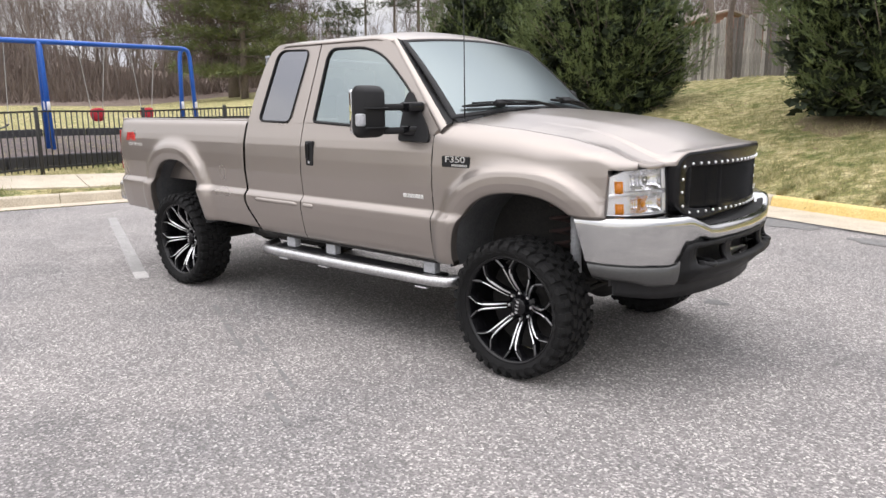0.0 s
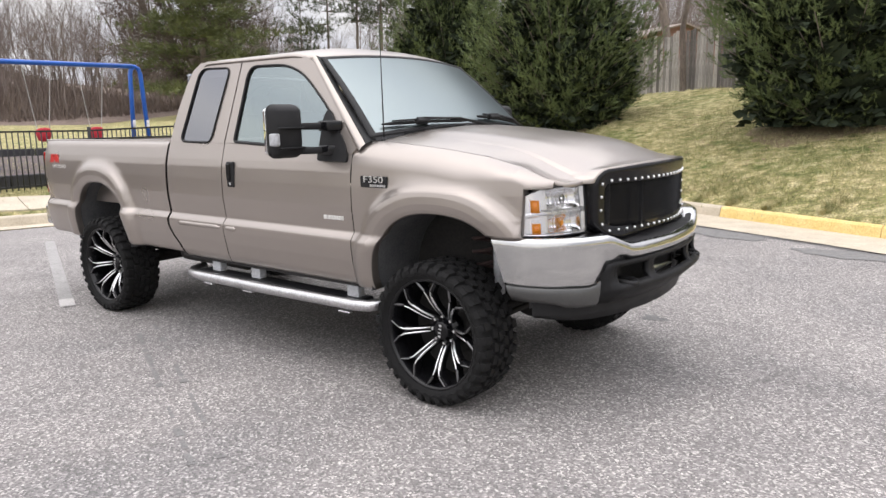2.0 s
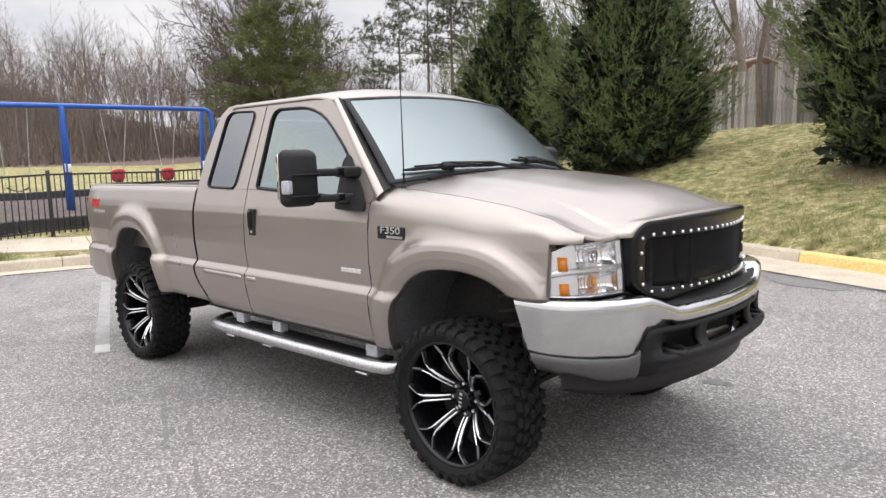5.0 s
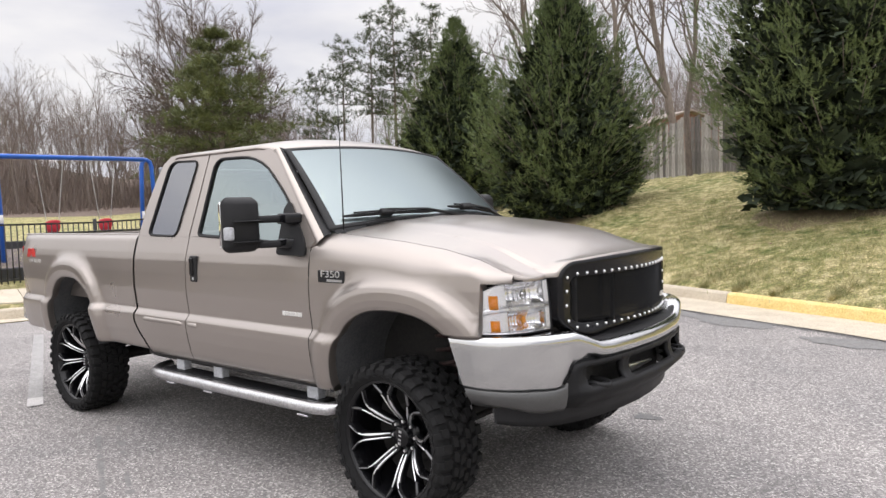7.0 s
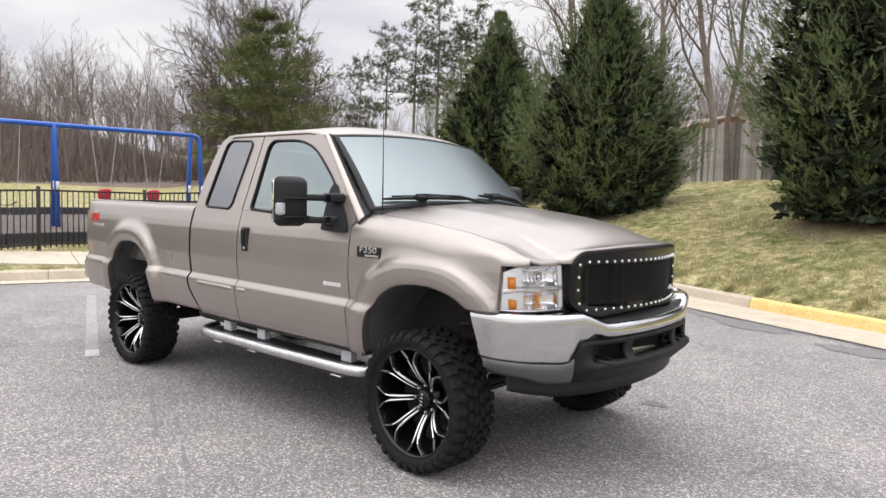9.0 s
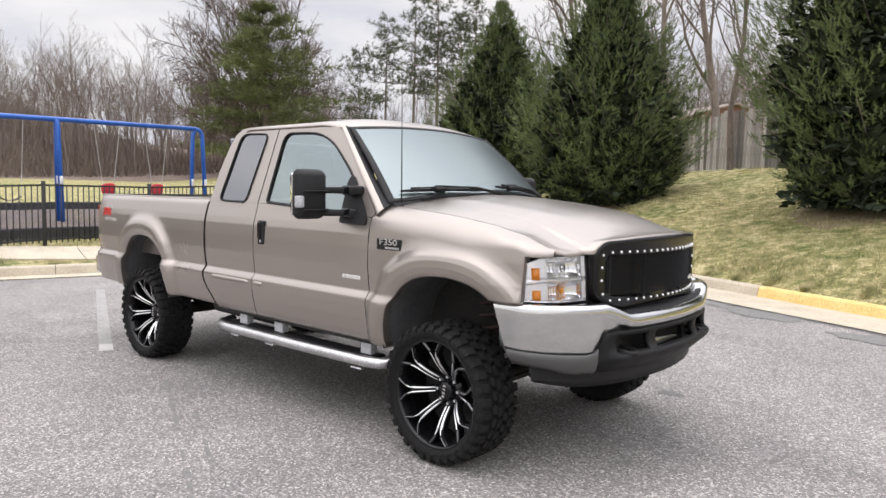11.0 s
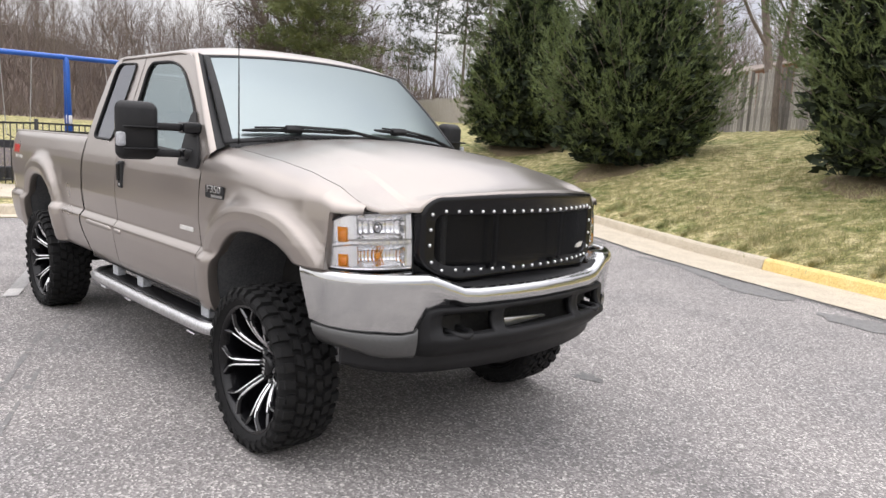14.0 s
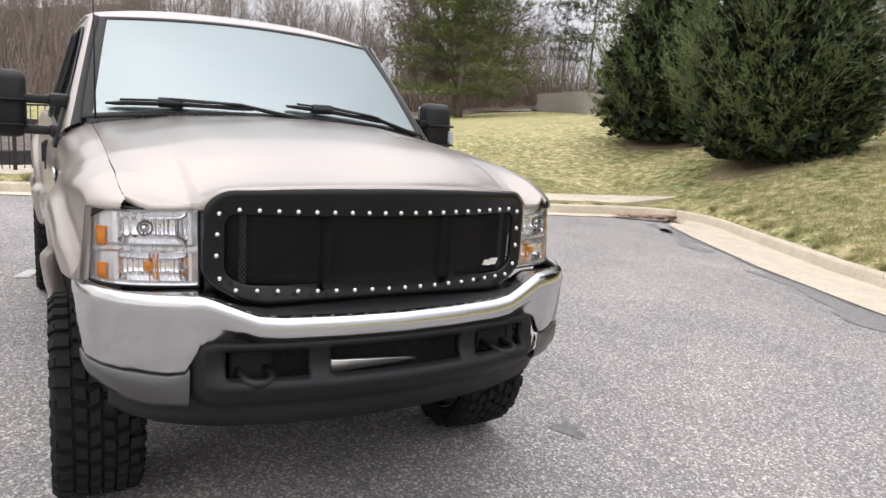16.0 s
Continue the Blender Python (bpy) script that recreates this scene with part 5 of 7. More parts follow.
for sd in (1, -1):
    cols = fender_low(columns(-0.5945, 0.554, ARCHES[0]) + [(x, 0.61) for x in (0.558, 0.575, 0.59, 0.605, 0.62, 0.635, 0.65, 0.662, 0.674)])
    V, F = side_sheet(cols, fender_crown, fender_over)
    panel("front_fender", V, F, M["paint"], truck, sd)
    # front door skin
    belt = lambda x: float(np.interp(x, [-2.6, -1.75, -1.2, -0.66, -0.58], [1.462, 1.452, 1.43, 1.40, 1.40]))
    door = panel("front_door", *side_sheet([(x, z) for x, z in columns(-1.856, -0.6015)], belt), M["paint"], truck, sd)
    rear = panel("rear_access_door", *side_sheet(columns(-2.54, -1.8635), belt), M["paint"], truck, sd)

    # bed side with a rail rolled over the top
    def bed_over(x, zt):
        y0 = side_y(x, zt)
        return [(x, -(y0 - 0.012), zt + 0.022), (x, -(y0 - 0.03), zt + 0.032), (x, -(y0 - 0.075), zt + 0.034), (x, -(y0 - 0.1), zt + 0.03), (x, -(y0 - 0.105), zt - 0.02), (x, -(y0 - 0.105), zt - 0.5)]

    bed = panel("bed_side", *side_sheet(columns(-4.69, -2.566, ARCHES[1], base=0.63), lambda x: 1.43, bed_over), M["paint"], truck, sd)
    rc = box(-4.66, -2.6, -0.905, -0.83, 1.455, 1.474, 0.008, 2)
    if sd < 0:
        bmesh.ops.scale(rc, vec=(1, -1, 1), verts=rc.verts)
        bmesh.ops.reverse_faces(rc, faces=rc.faces)
    part("rail_cap", rc, M["paint"], bed)

    # mouldings and seams
    mo = []
    for (x0, x1) in ((-2.44, -1.885), (-1.835, -1.72)):
        pts = [(x, -(side_y(x, 0.868) - 0.008), 0.866) for x in np.linspace(x0, x1, 12)]
        V, F = tube(pts, [0.006] + [0.019] * 10 + [0.006], 8)
        panel("side_moulding", V, F, M["paint"], rear if x1 < -1.86 else door, sd)

    # the cab's upper side, with window openings
    def up_y(x, z):
        return 0.937 - (z - 1.45) * 0.285

    def rounded(pts, r, n=5):
        out = []
        k = len(pts)
        for i in range(k):
            p, a, b = Vector(pts[i]), Vector(pts[i - 1]), Vector(pts[(i + 1) % k])
            rr = r[i] if isinstance(r, (list, tuple)) else r
            u, w = (a - p).normalized(), (b - p).normalized()
            for j in range(n + 1):
                t = j / n
                out.append((p + u * rr) * (1 - t) ** 2 + p * 2 * t * (1 - t) + (p + w * rr) * t ** 2)
        return out

    def grow(poly, d):
        c = sum(poly, Vector((0, 0))) / len(poly)
        out, k = [], len(poly)
        for i in range(k):
            t = (poly[(i + 1) % k] - poly[i - 1]).normalized()
            nrm = Vector((t.y, -t.x))
            if nrm.dot(poly[i] - c) < 0:
                nrm = -nrm
            out.append(poly[i] + nrm * d)
        return out

    def sheet(name, outer, holes, parent, lift=0.0, material="paint", thick=0.03):
        loops = [[Vector((p[0], p[1], 0)) for p in o] for o in [outer] + holes]
        tris = geometry.tessellate_polygon(loops)
        flat = [p for o in loops for p in o]
        V = [(p.x, -(up_y(p.x, p.y) + lift), p.y) for p in flat]
        F = []
        for a, b, c in tris:
            area = (flat[b] - flat[a]).cross(flat[c] - flat[a]).z
            F.append((a, b, c) if area > 0 else (a, c, b))
        return panel(name, V, F, M[material], parent, sd, thick, smooth=False)

    def frame_ring(name, poly, d0, d1, lift, parent, material="trim"):
        a, b, c = grow(poly, d0), poly, grow(poly, d1)
        k = len(poly)
        V = [(p.x, -(up_y(p.x, p.y) + lift), p.y) for p in a] + [(p.x, -(up_y(p.x, p.y) + lift + 0.004), p.y) for p in b] + [(p.x, -(up_y(p.x, p.y) - 0.006), p.y) for p in c]
        F = [(i + s * k, (i + 1) % k + s * k, (i + 1) % k + (s + 1) * k, i + (s + 1) * k) for s in (0, 1) for i in range(k)]
        return panel(name, V, F, M[material], parent, sd, 0.006)

    door_win = rounded([(-1.752, 1.462), (-1.715, 1.968), (-1.225, 1.957), (-0.852, 1.66), (-0.655, 1.42), (-0.67, 1.40), (-1.0, 1.425)], [0.03, 0.085, 0.2, 0.15, 0.03, 0.02, 0.05])
    qtr_win = rounded([(-2.395, 1.463), (-2.29, 1.985), (-1.928, 1.972), (-2.02, 1.456)], [0.06, 0.08, 0.06, 0.06])
    door_up = [Vector(p) for p in [(-1.853, 1.452), (-1.79, 1.456), (-1.2, 1.43), (-0.6, 1.398), (-0.575, 1.43), (-0.605, 1.46), (-0.812, 1.70), (-1.075, 1.965), (-1.15, 2.0), (-1.3, 2.012), (-1.8, 2.018)]]
    qtr_up = [Vector(p) for p in [(-2.535, 1.462), (-1.865, 1.452), (-1.812, 2.018), (-2.2, 2.034), (-2.31, 2.024), (-2.385, 1.975), (-2.44, 1.87), (-2.5, 1.68)]]
    sheet("window_frame", door_up, [door_win], door)
    sheet("quarter_panel", qtr_up, [qtr_win], rear)
    frame_ring("window_seal", door_win, 0.003, -0.006, 0.002, door)
    frame_ring("window_seal", qtr_win, 0.001, -0.003, 0.002, rear)
    sheet("door_glass", grow(door_win, -0.004), [], door, -0.007, "door_glass", 0.0).visible_shadow = False
    sheet("quarter_glass", grow(qtr_win, -0.002), [], rear, -0.004, "dark_glass", 0.0).visible_shadow = False
    # black sail plate that carries the mirror
    sail = rounded([(-0.885, 1.355), (-0.885, 1.63), (-0.845, 1.668), (-0.645, 1.43), (-0.625, 1.35)], [0.02, 0.04, 0.03, 0.05, 0.03])
    sheet("mirror_sail", sail, [], door, 0.012, "trim", 0.02)

    # door handle: recessed black cup with a paddle
    hx0, hx1, hz0, hz1 = -1.795, -1.713, 1.155, 1.33
    hb = box(hx0, hx1, -0.988, -0.96, hz0, hz1, 0.012, 3)
    hp = box(hx0 + 0.012, hx0 + 0.05, -1.0, -0.975, hz0 + 0.045, hz1 - 0.012, 0.01, 3)
    hl_ = box(hx0 + 0.03, hx0 + 0.05, -0.992, -0.98, hz0 + 0.014, hz0 + 0.034, 0.006, 2)
    for b_ in (hb, hp, hl_):
        if sd < 0:
            bmesh.ops.scale(b_, vec=(1, -1, 1), verts=b_.verts)
            bmesh.ops.reverse_faces(b_, faces=b_.faces)
    part("door_handle", hb, M["trim"], door, "black plastic door handle")
    part("handle_paddle", hp, M["gloss_black"], door)
    part("door_lock", hl_, M["bare_metal"], door)

    # A-pillar between the windscreen and the door frame
    A = []
    for t in np.linspace(-0.03, 1, 15):
        xa, za = -0.565 + (-1.09 + 0.565) * t, 1.425 + (1.985 - 1.425) * t
        xw, zw, yw = -0.53 + (-1.06 + 0.53) * t, 1.488 + (1.992 - 1.488) * t, 0.868 + (0.742 - 0.868) * t
        ya = up_y(xa, za)
        A.append([(xa - 0.02, -ya + 0.012, za), (xa, -ya - 0.002, za + 0.005), (xa * 0.72 + xw * 0.28, -(ya * 0.8 + yw * 0.2) - 0.004, za * 0.72 + zw * 0.28 + 0.01), (xa * 0.45 + xw * 0.55, -(ya * 0.5 + yw * 0.5) - 0.002, za * 0.45 + zw * 0.55 + 0.012), (xw, -yw, zw), (xw - 0.01, -(yw - 0.01), zw - 0.02)])
    pillar = panel("windscreen_pillar", [p for r in A for p in r[:4]], [tuple(reversed(f)) for f in quads(len(A), 4)], M["paint"], truck, sd)
    panel("pillar_seal", [p for r in A for p in r[3:]], [tuple(reversed(f)) for f in quads(len(A), 3)], M["trim"], pillar, sd, 0.0, "black windscreen edge trim")


def half(y, table):
    return float(np.interp(abs(y), [t[0] for t in table], [t[1] for t in table]))


def nose_x(y):
    y = abs(y)
    return 0.93 - 0.37 * y * y if y < 0.62 else 0.788 - (y - 0.62) * 0.35 - (y - 0.62) ** 2 * 1.7


def grille_shape():
    right = [(0.3, 1.338), (0.565, 1.321), (0.619, 1.272), (0.622, 1.025), (0.5, 0.951)]
    pts = [(-a, b) for a, b in reversed(right)] + [(0.0, 1.345)] + right
    return rounded(pts, [0.07, 0.05, 0.036, 0.036, 0.1, 0.1, 0.1, 0.036, 0.036, 0.05, 0.07], 8)


def lamp_x(y):
    """Plan of the lamp's face, for the half width y."""
    return float(np.interp(y, [0.61, 0.68, 0.76, 0.82, 0.865, 0.895, 0.915, 0.925], [0.752, 0.74, 0.718, 0.692, 0.66, 0.625, 0.585, 0.55]))


# hood
HF = [(0, 1.35), (0.12, 1.349), (0.25, 1.344), (0.36, 1.336), (0.46, 1.323), (0.54, 1.305), (0.6, 1.288), (0.65, 1.273), (0.7, 1.264), (0.76, 1.26), (0.83, 1.264)]
# the short lip that follows the grille's raised top corner
LIP = [(0, 0.002), (0.36, 0.004), (0.46, 0.01), (0.52, 0.018), (0.565, 0.024), (0.59, 0.018), (0.612, 0.006), (0.63, -0.006), (0.66, -0.006), (0.72, 0.0), (0.83, 0.0)]
HR = [(0, 1.548), (0.3, 1.543), (0.55, 1.53), (0.7, 1.505), (0.78, 1.485), (0.84, 1.466)]
V = []
nu, nv = 61, 141
for i in range(nu):
    s = 1 - (1 - i / (nu - 1)) ** 1.25
    for j in range(nv):
        w = -1 + 2 * j / (nv - 1)
        xr = -0.47 + 0.1 * (1 - w * w)
        y = w * (hood_edge(-0.47 + 1.16 * s)[0] - 0.0015 + 0.006 * float(smoothstep(0.86, 0.97, s)))
        xf = min(nose_x(y) + 0.004, 0.934, lamp_x(abs(y)) - 0.008 if abs(y) > 0.635 else 1.0)
        x = xr + (xf - xr) * s
        zc = 1.55 - 0.075 * s - 0.115 * s ** 2.5
        ze = max(hood_edge(x)[1], 1.257) + 0.001
        z = ze + (zc - ze) * (1 - abs(w) ** 2.3)
        g = max(0.0, (s - 0.6) / 0.4) ** 2.4
        k = float(smoothstep(0.84, 1.0, abs(w)))
        z += (half(y, HF) * (1 - k) + ze * k - z) * g
        z += half(y, LIP) * math.exp(-(((1 - s) / 0.055) ** 2))
        z += 0.005 * math.exp(-(((abs(w) - 0.5 - 0.1 * (1 - s)) / 0.09) ** 2)) * (1 - s) ** 0.5
        V.append((x, y, z))
# turned-down front lip
for j in range(nv):
    x, y, z = V[(nu - 1) * nv + j]
    V.append((x - 0.004, y, z - (0.03 if abs(y) < 0.62 else 0.022)))
hood = panel("hood", V, quads(nu + 1, nv), M["paint"], truck, 1, 0.0, "tan painted hood with a soft front crease")

# windscreen, roof and cowl
def ws_point(u, v):
    """u across (-1 to 1), v up (0 to 1)."""
    c = 1 - u * u
    yb, yt = 0.87 * u, 0.742 * u
    xb, zb = -0.53 + 0.185 * c, 1.488 + 0.052 * c
    xt, zt = -1.06 + 0.075 * c, 1.992 + 0.036 * c
    return Vector((xb + (xt - xb) * v + 0.018 * math.sin(v * 3.14) * c, yb + (yt - yb) * v, zb + (zt - zb) * v + 0.018 * math.sin(v * 3.14)))


nu, nv = 33, 13
V = [ws_point(-0.97 + 1.94 * i / (nu - 1), 0.02 + 0.945 * j / (nv - 1)) for i in range(nu) for j in range(nv)]
windscreen = panel("windscreen", V, quads(nu, nv), M["windshield"], truck, 1, 0.0, "pale blue reflective windscreen glass")
windscreen.visible_shadow = False
ringo = []
for k in range(120):
    t = k / 120 * 4
    e = int(t)
    f = t - e
    u0, v0 = [(-1 + 2 * f, 0), (1, f), (1 - 2 * f, 1), (-1, 1 - f)][e]
    ringo.append((u0, v0))
V, kk = [], len(ringo)
for sc, lift in ((1.0, 0.0), (0.985, 0.006), (0.955, 0.004), (0.94, -0.004)):
    for u0, v0 in ringo:
        p = ws_point(u0 * sc, 0.5 + (v0 - 0.5) * (sc - (1 - sc) * 0.6))
        V.append((p.x + lift * 0.7, p.y, p.z + lift * 0.7))
F = [(s * kk + i, s * kk + (i + 1) % kk, (s + 1) * kk + (i + 1) % kk, (s + 1) * kk + i) for s in range(3) for i in range(kk)]
panel("windscreen_seal", V, F, M["trim"], windscreen, 1, 0.004)

V, nu, nv = [], 33, 41
for i in range(nu):
    s = i / (nu - 1)
    for j in range(nv):
        w = -1 + 2 * j / (nv - 1)
        c = 1 - w * w
        xf = -1.055 + 0.075 * c
        xr = -2.385 - 0.06 * c
        x = xf + (xr - xf) * s
        hw = 0.745 + 0.045 * float(smoothstep(0, 0.12, s)) - 0.03 * float(smoothstep(0.86, 1, s))
        crown = 0.075 * (1 - abs(w) ** 2.6) * min(1.0, 0.55 + 2.2 * s) * (1 - 0.25 * s)
        z0 = 1.996 + 0.026 * float(smoothstep(0, 0.18, s)) + 0.008 * s
        drop = 0.11 * float(smoothstep(0.84, 1.0, s)) ** 1.6 + 0.012 * float(smoothstep(0.05, 0, s))
        edge = 0.012 * max(0.0, (abs(w) - 0.93) / 0.07) ** 2
        V.append((x, w * hw, z0 + crown - drop - edge))
panel("roof", V, [tuple(reversed(f)) for f in quads(nu, nv)], M["paint"], truck, 1, 0.012, "tan painted cab roof")
# cab back wall with its window opening filled by dark glass
cb = box(-2.56, -2.5, -0.9, 0.9, 0.62, 1.47, 0.02, 2)
part("cab_back", cb, M["paint"], truck)
cb = box(-2.5, -2.46, -0.78, 0.78, 1.47, 1.96, 0.015, 2)
part("rear_window", cb, M["dark_glass"], truck)

V, nu, nv = [], 41, 7
for i in range(nu):
    u = -0.985 + 1.97 * i / (nu - 1)
    for j in range(nv):
        t = j / (nv - 1)
        p = ws_point(u, 0.03)
        w = u
        q = Vector((-0.47 + 0.1 * (1 - w * w) + 0.05, p.y * 0.965, half(p.y, HR) - 0.028))
        r = p.lerp(q, t)
        V.append((r.x, r.y, r.z - 0.012 * math.sin(t * 3.14)))
cowl = panel("cowl_panel", V, quads(nu, nv), M["grey_plastic"], truck, 1, 0.0, "dark grey plastic cowl below the windscreen")
for side0 in (-1, 1):
    for k in range(16):
        y = side0 * (0.2 + 0.03 * k)
        p = ws_point(y / 0.87, 0.03)
        q = Vector((-0.47 + 0.1 * (1 - (y / 0.84) ** 2) + 0.02, y, half(y, HR) - 0.02))
        bm = box(-0.03, 0.03, -0.006, 0.006, -0.004, 0.006)
        ob = part("cowl_slat", bm, M["trim"], cowl)
        ob.matrix_basis = Matrix.Translation(p.lerp(q, 0.5) + Vector((0, 0, 0.004)))


def wiper(y0, y1, ya, block):
    root = new("windscreen_wiper")
    root.parent = truck

    def on(y, v, lift):
        p = ws_point(y / 0.85, v)
        return p + Vector((lift * 0.62, 0, lift * 0.78))

    blade = [on(y0 + (y1 - y0) * t, 0.09 - 0.05 * t, 0.02) for t in np.linspace(0, 1, 12)]
    V, F = tube(blade, [0.006] + [0.011] * 10 + [0.006], 6)
    put("wiper_blade", mesh_of("wiper_blade", V, F), M["trim"], root)
    spine = [p + Vector((0.012, 0, 0.016)) for p in blade[1:-1]]
    V, F = tube(spine, 0.006, 6)
    put("blade_spine", mesh_of("blade_spine", V, F), M["trim"], root)
    b = on(block, 0.085 - 0.05 * (block - y0) / (y1 - y0), 0.03)
    ob = part("arm_clip", box(-0.02, 0.02, -0.055, 0.055, -0.016, 0.02, 0.008, 2), M["trim"], root)
    ob.matrix_basis = Matrix.Translation(b) @ Matrix.Rotation(radians(-35), 4, "Y")
    arm = [b + Vector((0.005, 0, 0.02)), b.lerp(on(ya, 0.0, 0.03), 0.5) + Vector((0.01, 0, 0.022)), on(ya, -0.03, 0.02)]
    V, F = tube(arm, [0.006, 0.009, 0.014], 6)
    put("wiper_arm", mesh_of("wiper_arm", V, F), M["trim"], root)


wiper(-0.76, -0.14, 0.1, -0.5)
wiper(0.02, 0.58, 0.76, 0.2)

ant = new("antenna")
ant.parent = truck
V, F = tube([(-0.47, -0.815, 1.47), (-0.473, -0.815, 1.75), (-0.48, -0.815, 2.24)], [0.0045, 0.0035, 0.0016], 6)
put("antenna_mast", mesh_of("antenna_mast", V, F), M["trim"], ant)
V, F = tube([(-0.47, -0.815, 1.455), (-0.47, -0.815, 1.475), (-0.47, -0.815, 1.49)], [0.022, 0.018, 0.007], 10)
put("antenna_base", mesh_of("antenna_base", V, F), M["trim"], ant)

# ---- front end ----
# grille: raised surround, mesh panel and rivets


def on_nose(y, z, lift=0.0):
    return Vector((0.93 - 0.37 * y * y + lift - 0.03 * max(0, z - 1.25) * 4 * 0.25, y, z))


grille = new("grille")
grille.parent = truck
inner = [(0.3, 1.243), (0.54, 1.241), (0.557, 1.215), (0.557, 1.05), (0.505, 1.016)]
grille_in = rounded([(-q, z) for q, z in reversed(inner)] + [(0.0, 1.244)] + inner, [0.04, 0.03, 0.014, 0.014, 0.1, 0.1, 0.1, 0.014, 0.014, 0.03, 0.04], 8)
loops = [(0.0, -0.05), (0.0, -0.008), (0.0, 0.002), (0.08, 0.012), (0.3, 0.012), (0.5, 0.004), (0.9, 0.003), (1.0, -0.002), (1.0, -0.02)]
V, k = [], None
for ins, lift in loops:
    s = [a.lerp(b, ins) for a, b in zip(grille_shape(), grille_in)]
    k = len(s)
    V += [on_nose(p.x, p.y, lift) for p in s]
F = [(r * k + i, (r + 1) * k + i, (r + 1) * k + (i + 1) % k, r * k + (i + 1) % k) for r in range(len(loops) - 1) for i in range(k)]
put("grille_surround", mesh_of("grille_surround", V, F), M["grille_black"], grille, "satin black grille surround")
# woven mesh: two families of thin bars
s = grille_in


def inside(y, z):
    c, k2 = False, len(s)
    for i in range(k2):
        a, b = s[i], s[i - 1]
        if (a.y > z) != (b.y > z) and y < (b.x - a.x) * (z - a.y) / (b.y - a.y) + a.x:
            c = not c
    return c


V, F = [], []
for fam in (1, -1):
    for m_ in range(-95, 96):
        y0 = m_ * 0.0125
        run_ = []
        for q in range(41):
            z = 0.99 + 0.32 * q / 40
            y = y0 + fam * (z - 1.15) * 0.75
            if inside(y, z):
                run_.append(on_nose(y, z, -0.008 + 0.001 * fam))
            elif len(run_) > 1:
                break
        if len(run_) > 1:
            r2 = [run_[0], run_[len(run_) // 2], run_[-1]]
            v, f = tube(r2, 0.0019, 3, False)
            o = len(V)
            V += v
            F += [tuple(i + o for i in g) for g in f]
tagged(put("grille_mesh", mesh_of("grille_mesh", V, F), M["grille_black"], grille), kind="stuff")
V = [on_nose(-0.6 + 1.2 * i / 20, 0.96 + 0.3 * j / 4, -0.07) for i in range(21) for j in range(5)]
put("grille_backing", mesh_of("grille_backing", V, quads(21, 5)), M["grille_black"], grille)
for y in (-0.5, -0.24, 0.24, 0.5):
    bm = box(-0.01, 0.01, -0.012, 0.012, 1.0, 1.29, 0.004, 1)
    ob = part("grille_bar", bm, M["corner"] if abs(y) > 0.4 else M["trim"], grille)
    ob.matrix_basis = Matrix.Translation((on_nose(y, 1.1).x - 0.03, y, 0))
rv = bmesh.new()
bmesh.ops.create_uvsphere(rv, u_segments=8, v_segments=5, radius=0.0085)
rvm = bm_mesh("rivet", rv)
rvm.materials.append(M["milled"])
riv = [(-0.575 + 1.15 * i / 20, 1.259 if 0 < i < 20 else 1.245) for i in range(21)]
riv += [(-0.525 + 1.05 * i / 17, 0.999) for i in range(18)]
riv += [(sg * yy, zz) for sg in (-1, 1) for yy, zz in ((0.58, 1.178), (0.582, 1.11), (0.572, 1.036))]
for y, z in riv:
    put("rivet", rvm, None, grille, at=Matrix.Translation(on_nose(y, z, 0.004)))
# small silver emblem on the mesh
for y0, w, h_ in ((0.405, 0.022, 0.01), (0.428, 0.01, 0.014), (0.45, 0.024, 0.012)):
    bm = box(-0.002, 0.003, -w / 2, w / 2, -h_, h_)
    for v in bm.verts:
        v.co.y += v.co.z * 0.5
    ob = part("emblem_bar", bm, M["decal_white"], grille)
    ob.matrix_basis = Matrix.Translation(on_nose(y0, 1.06, 0.002))

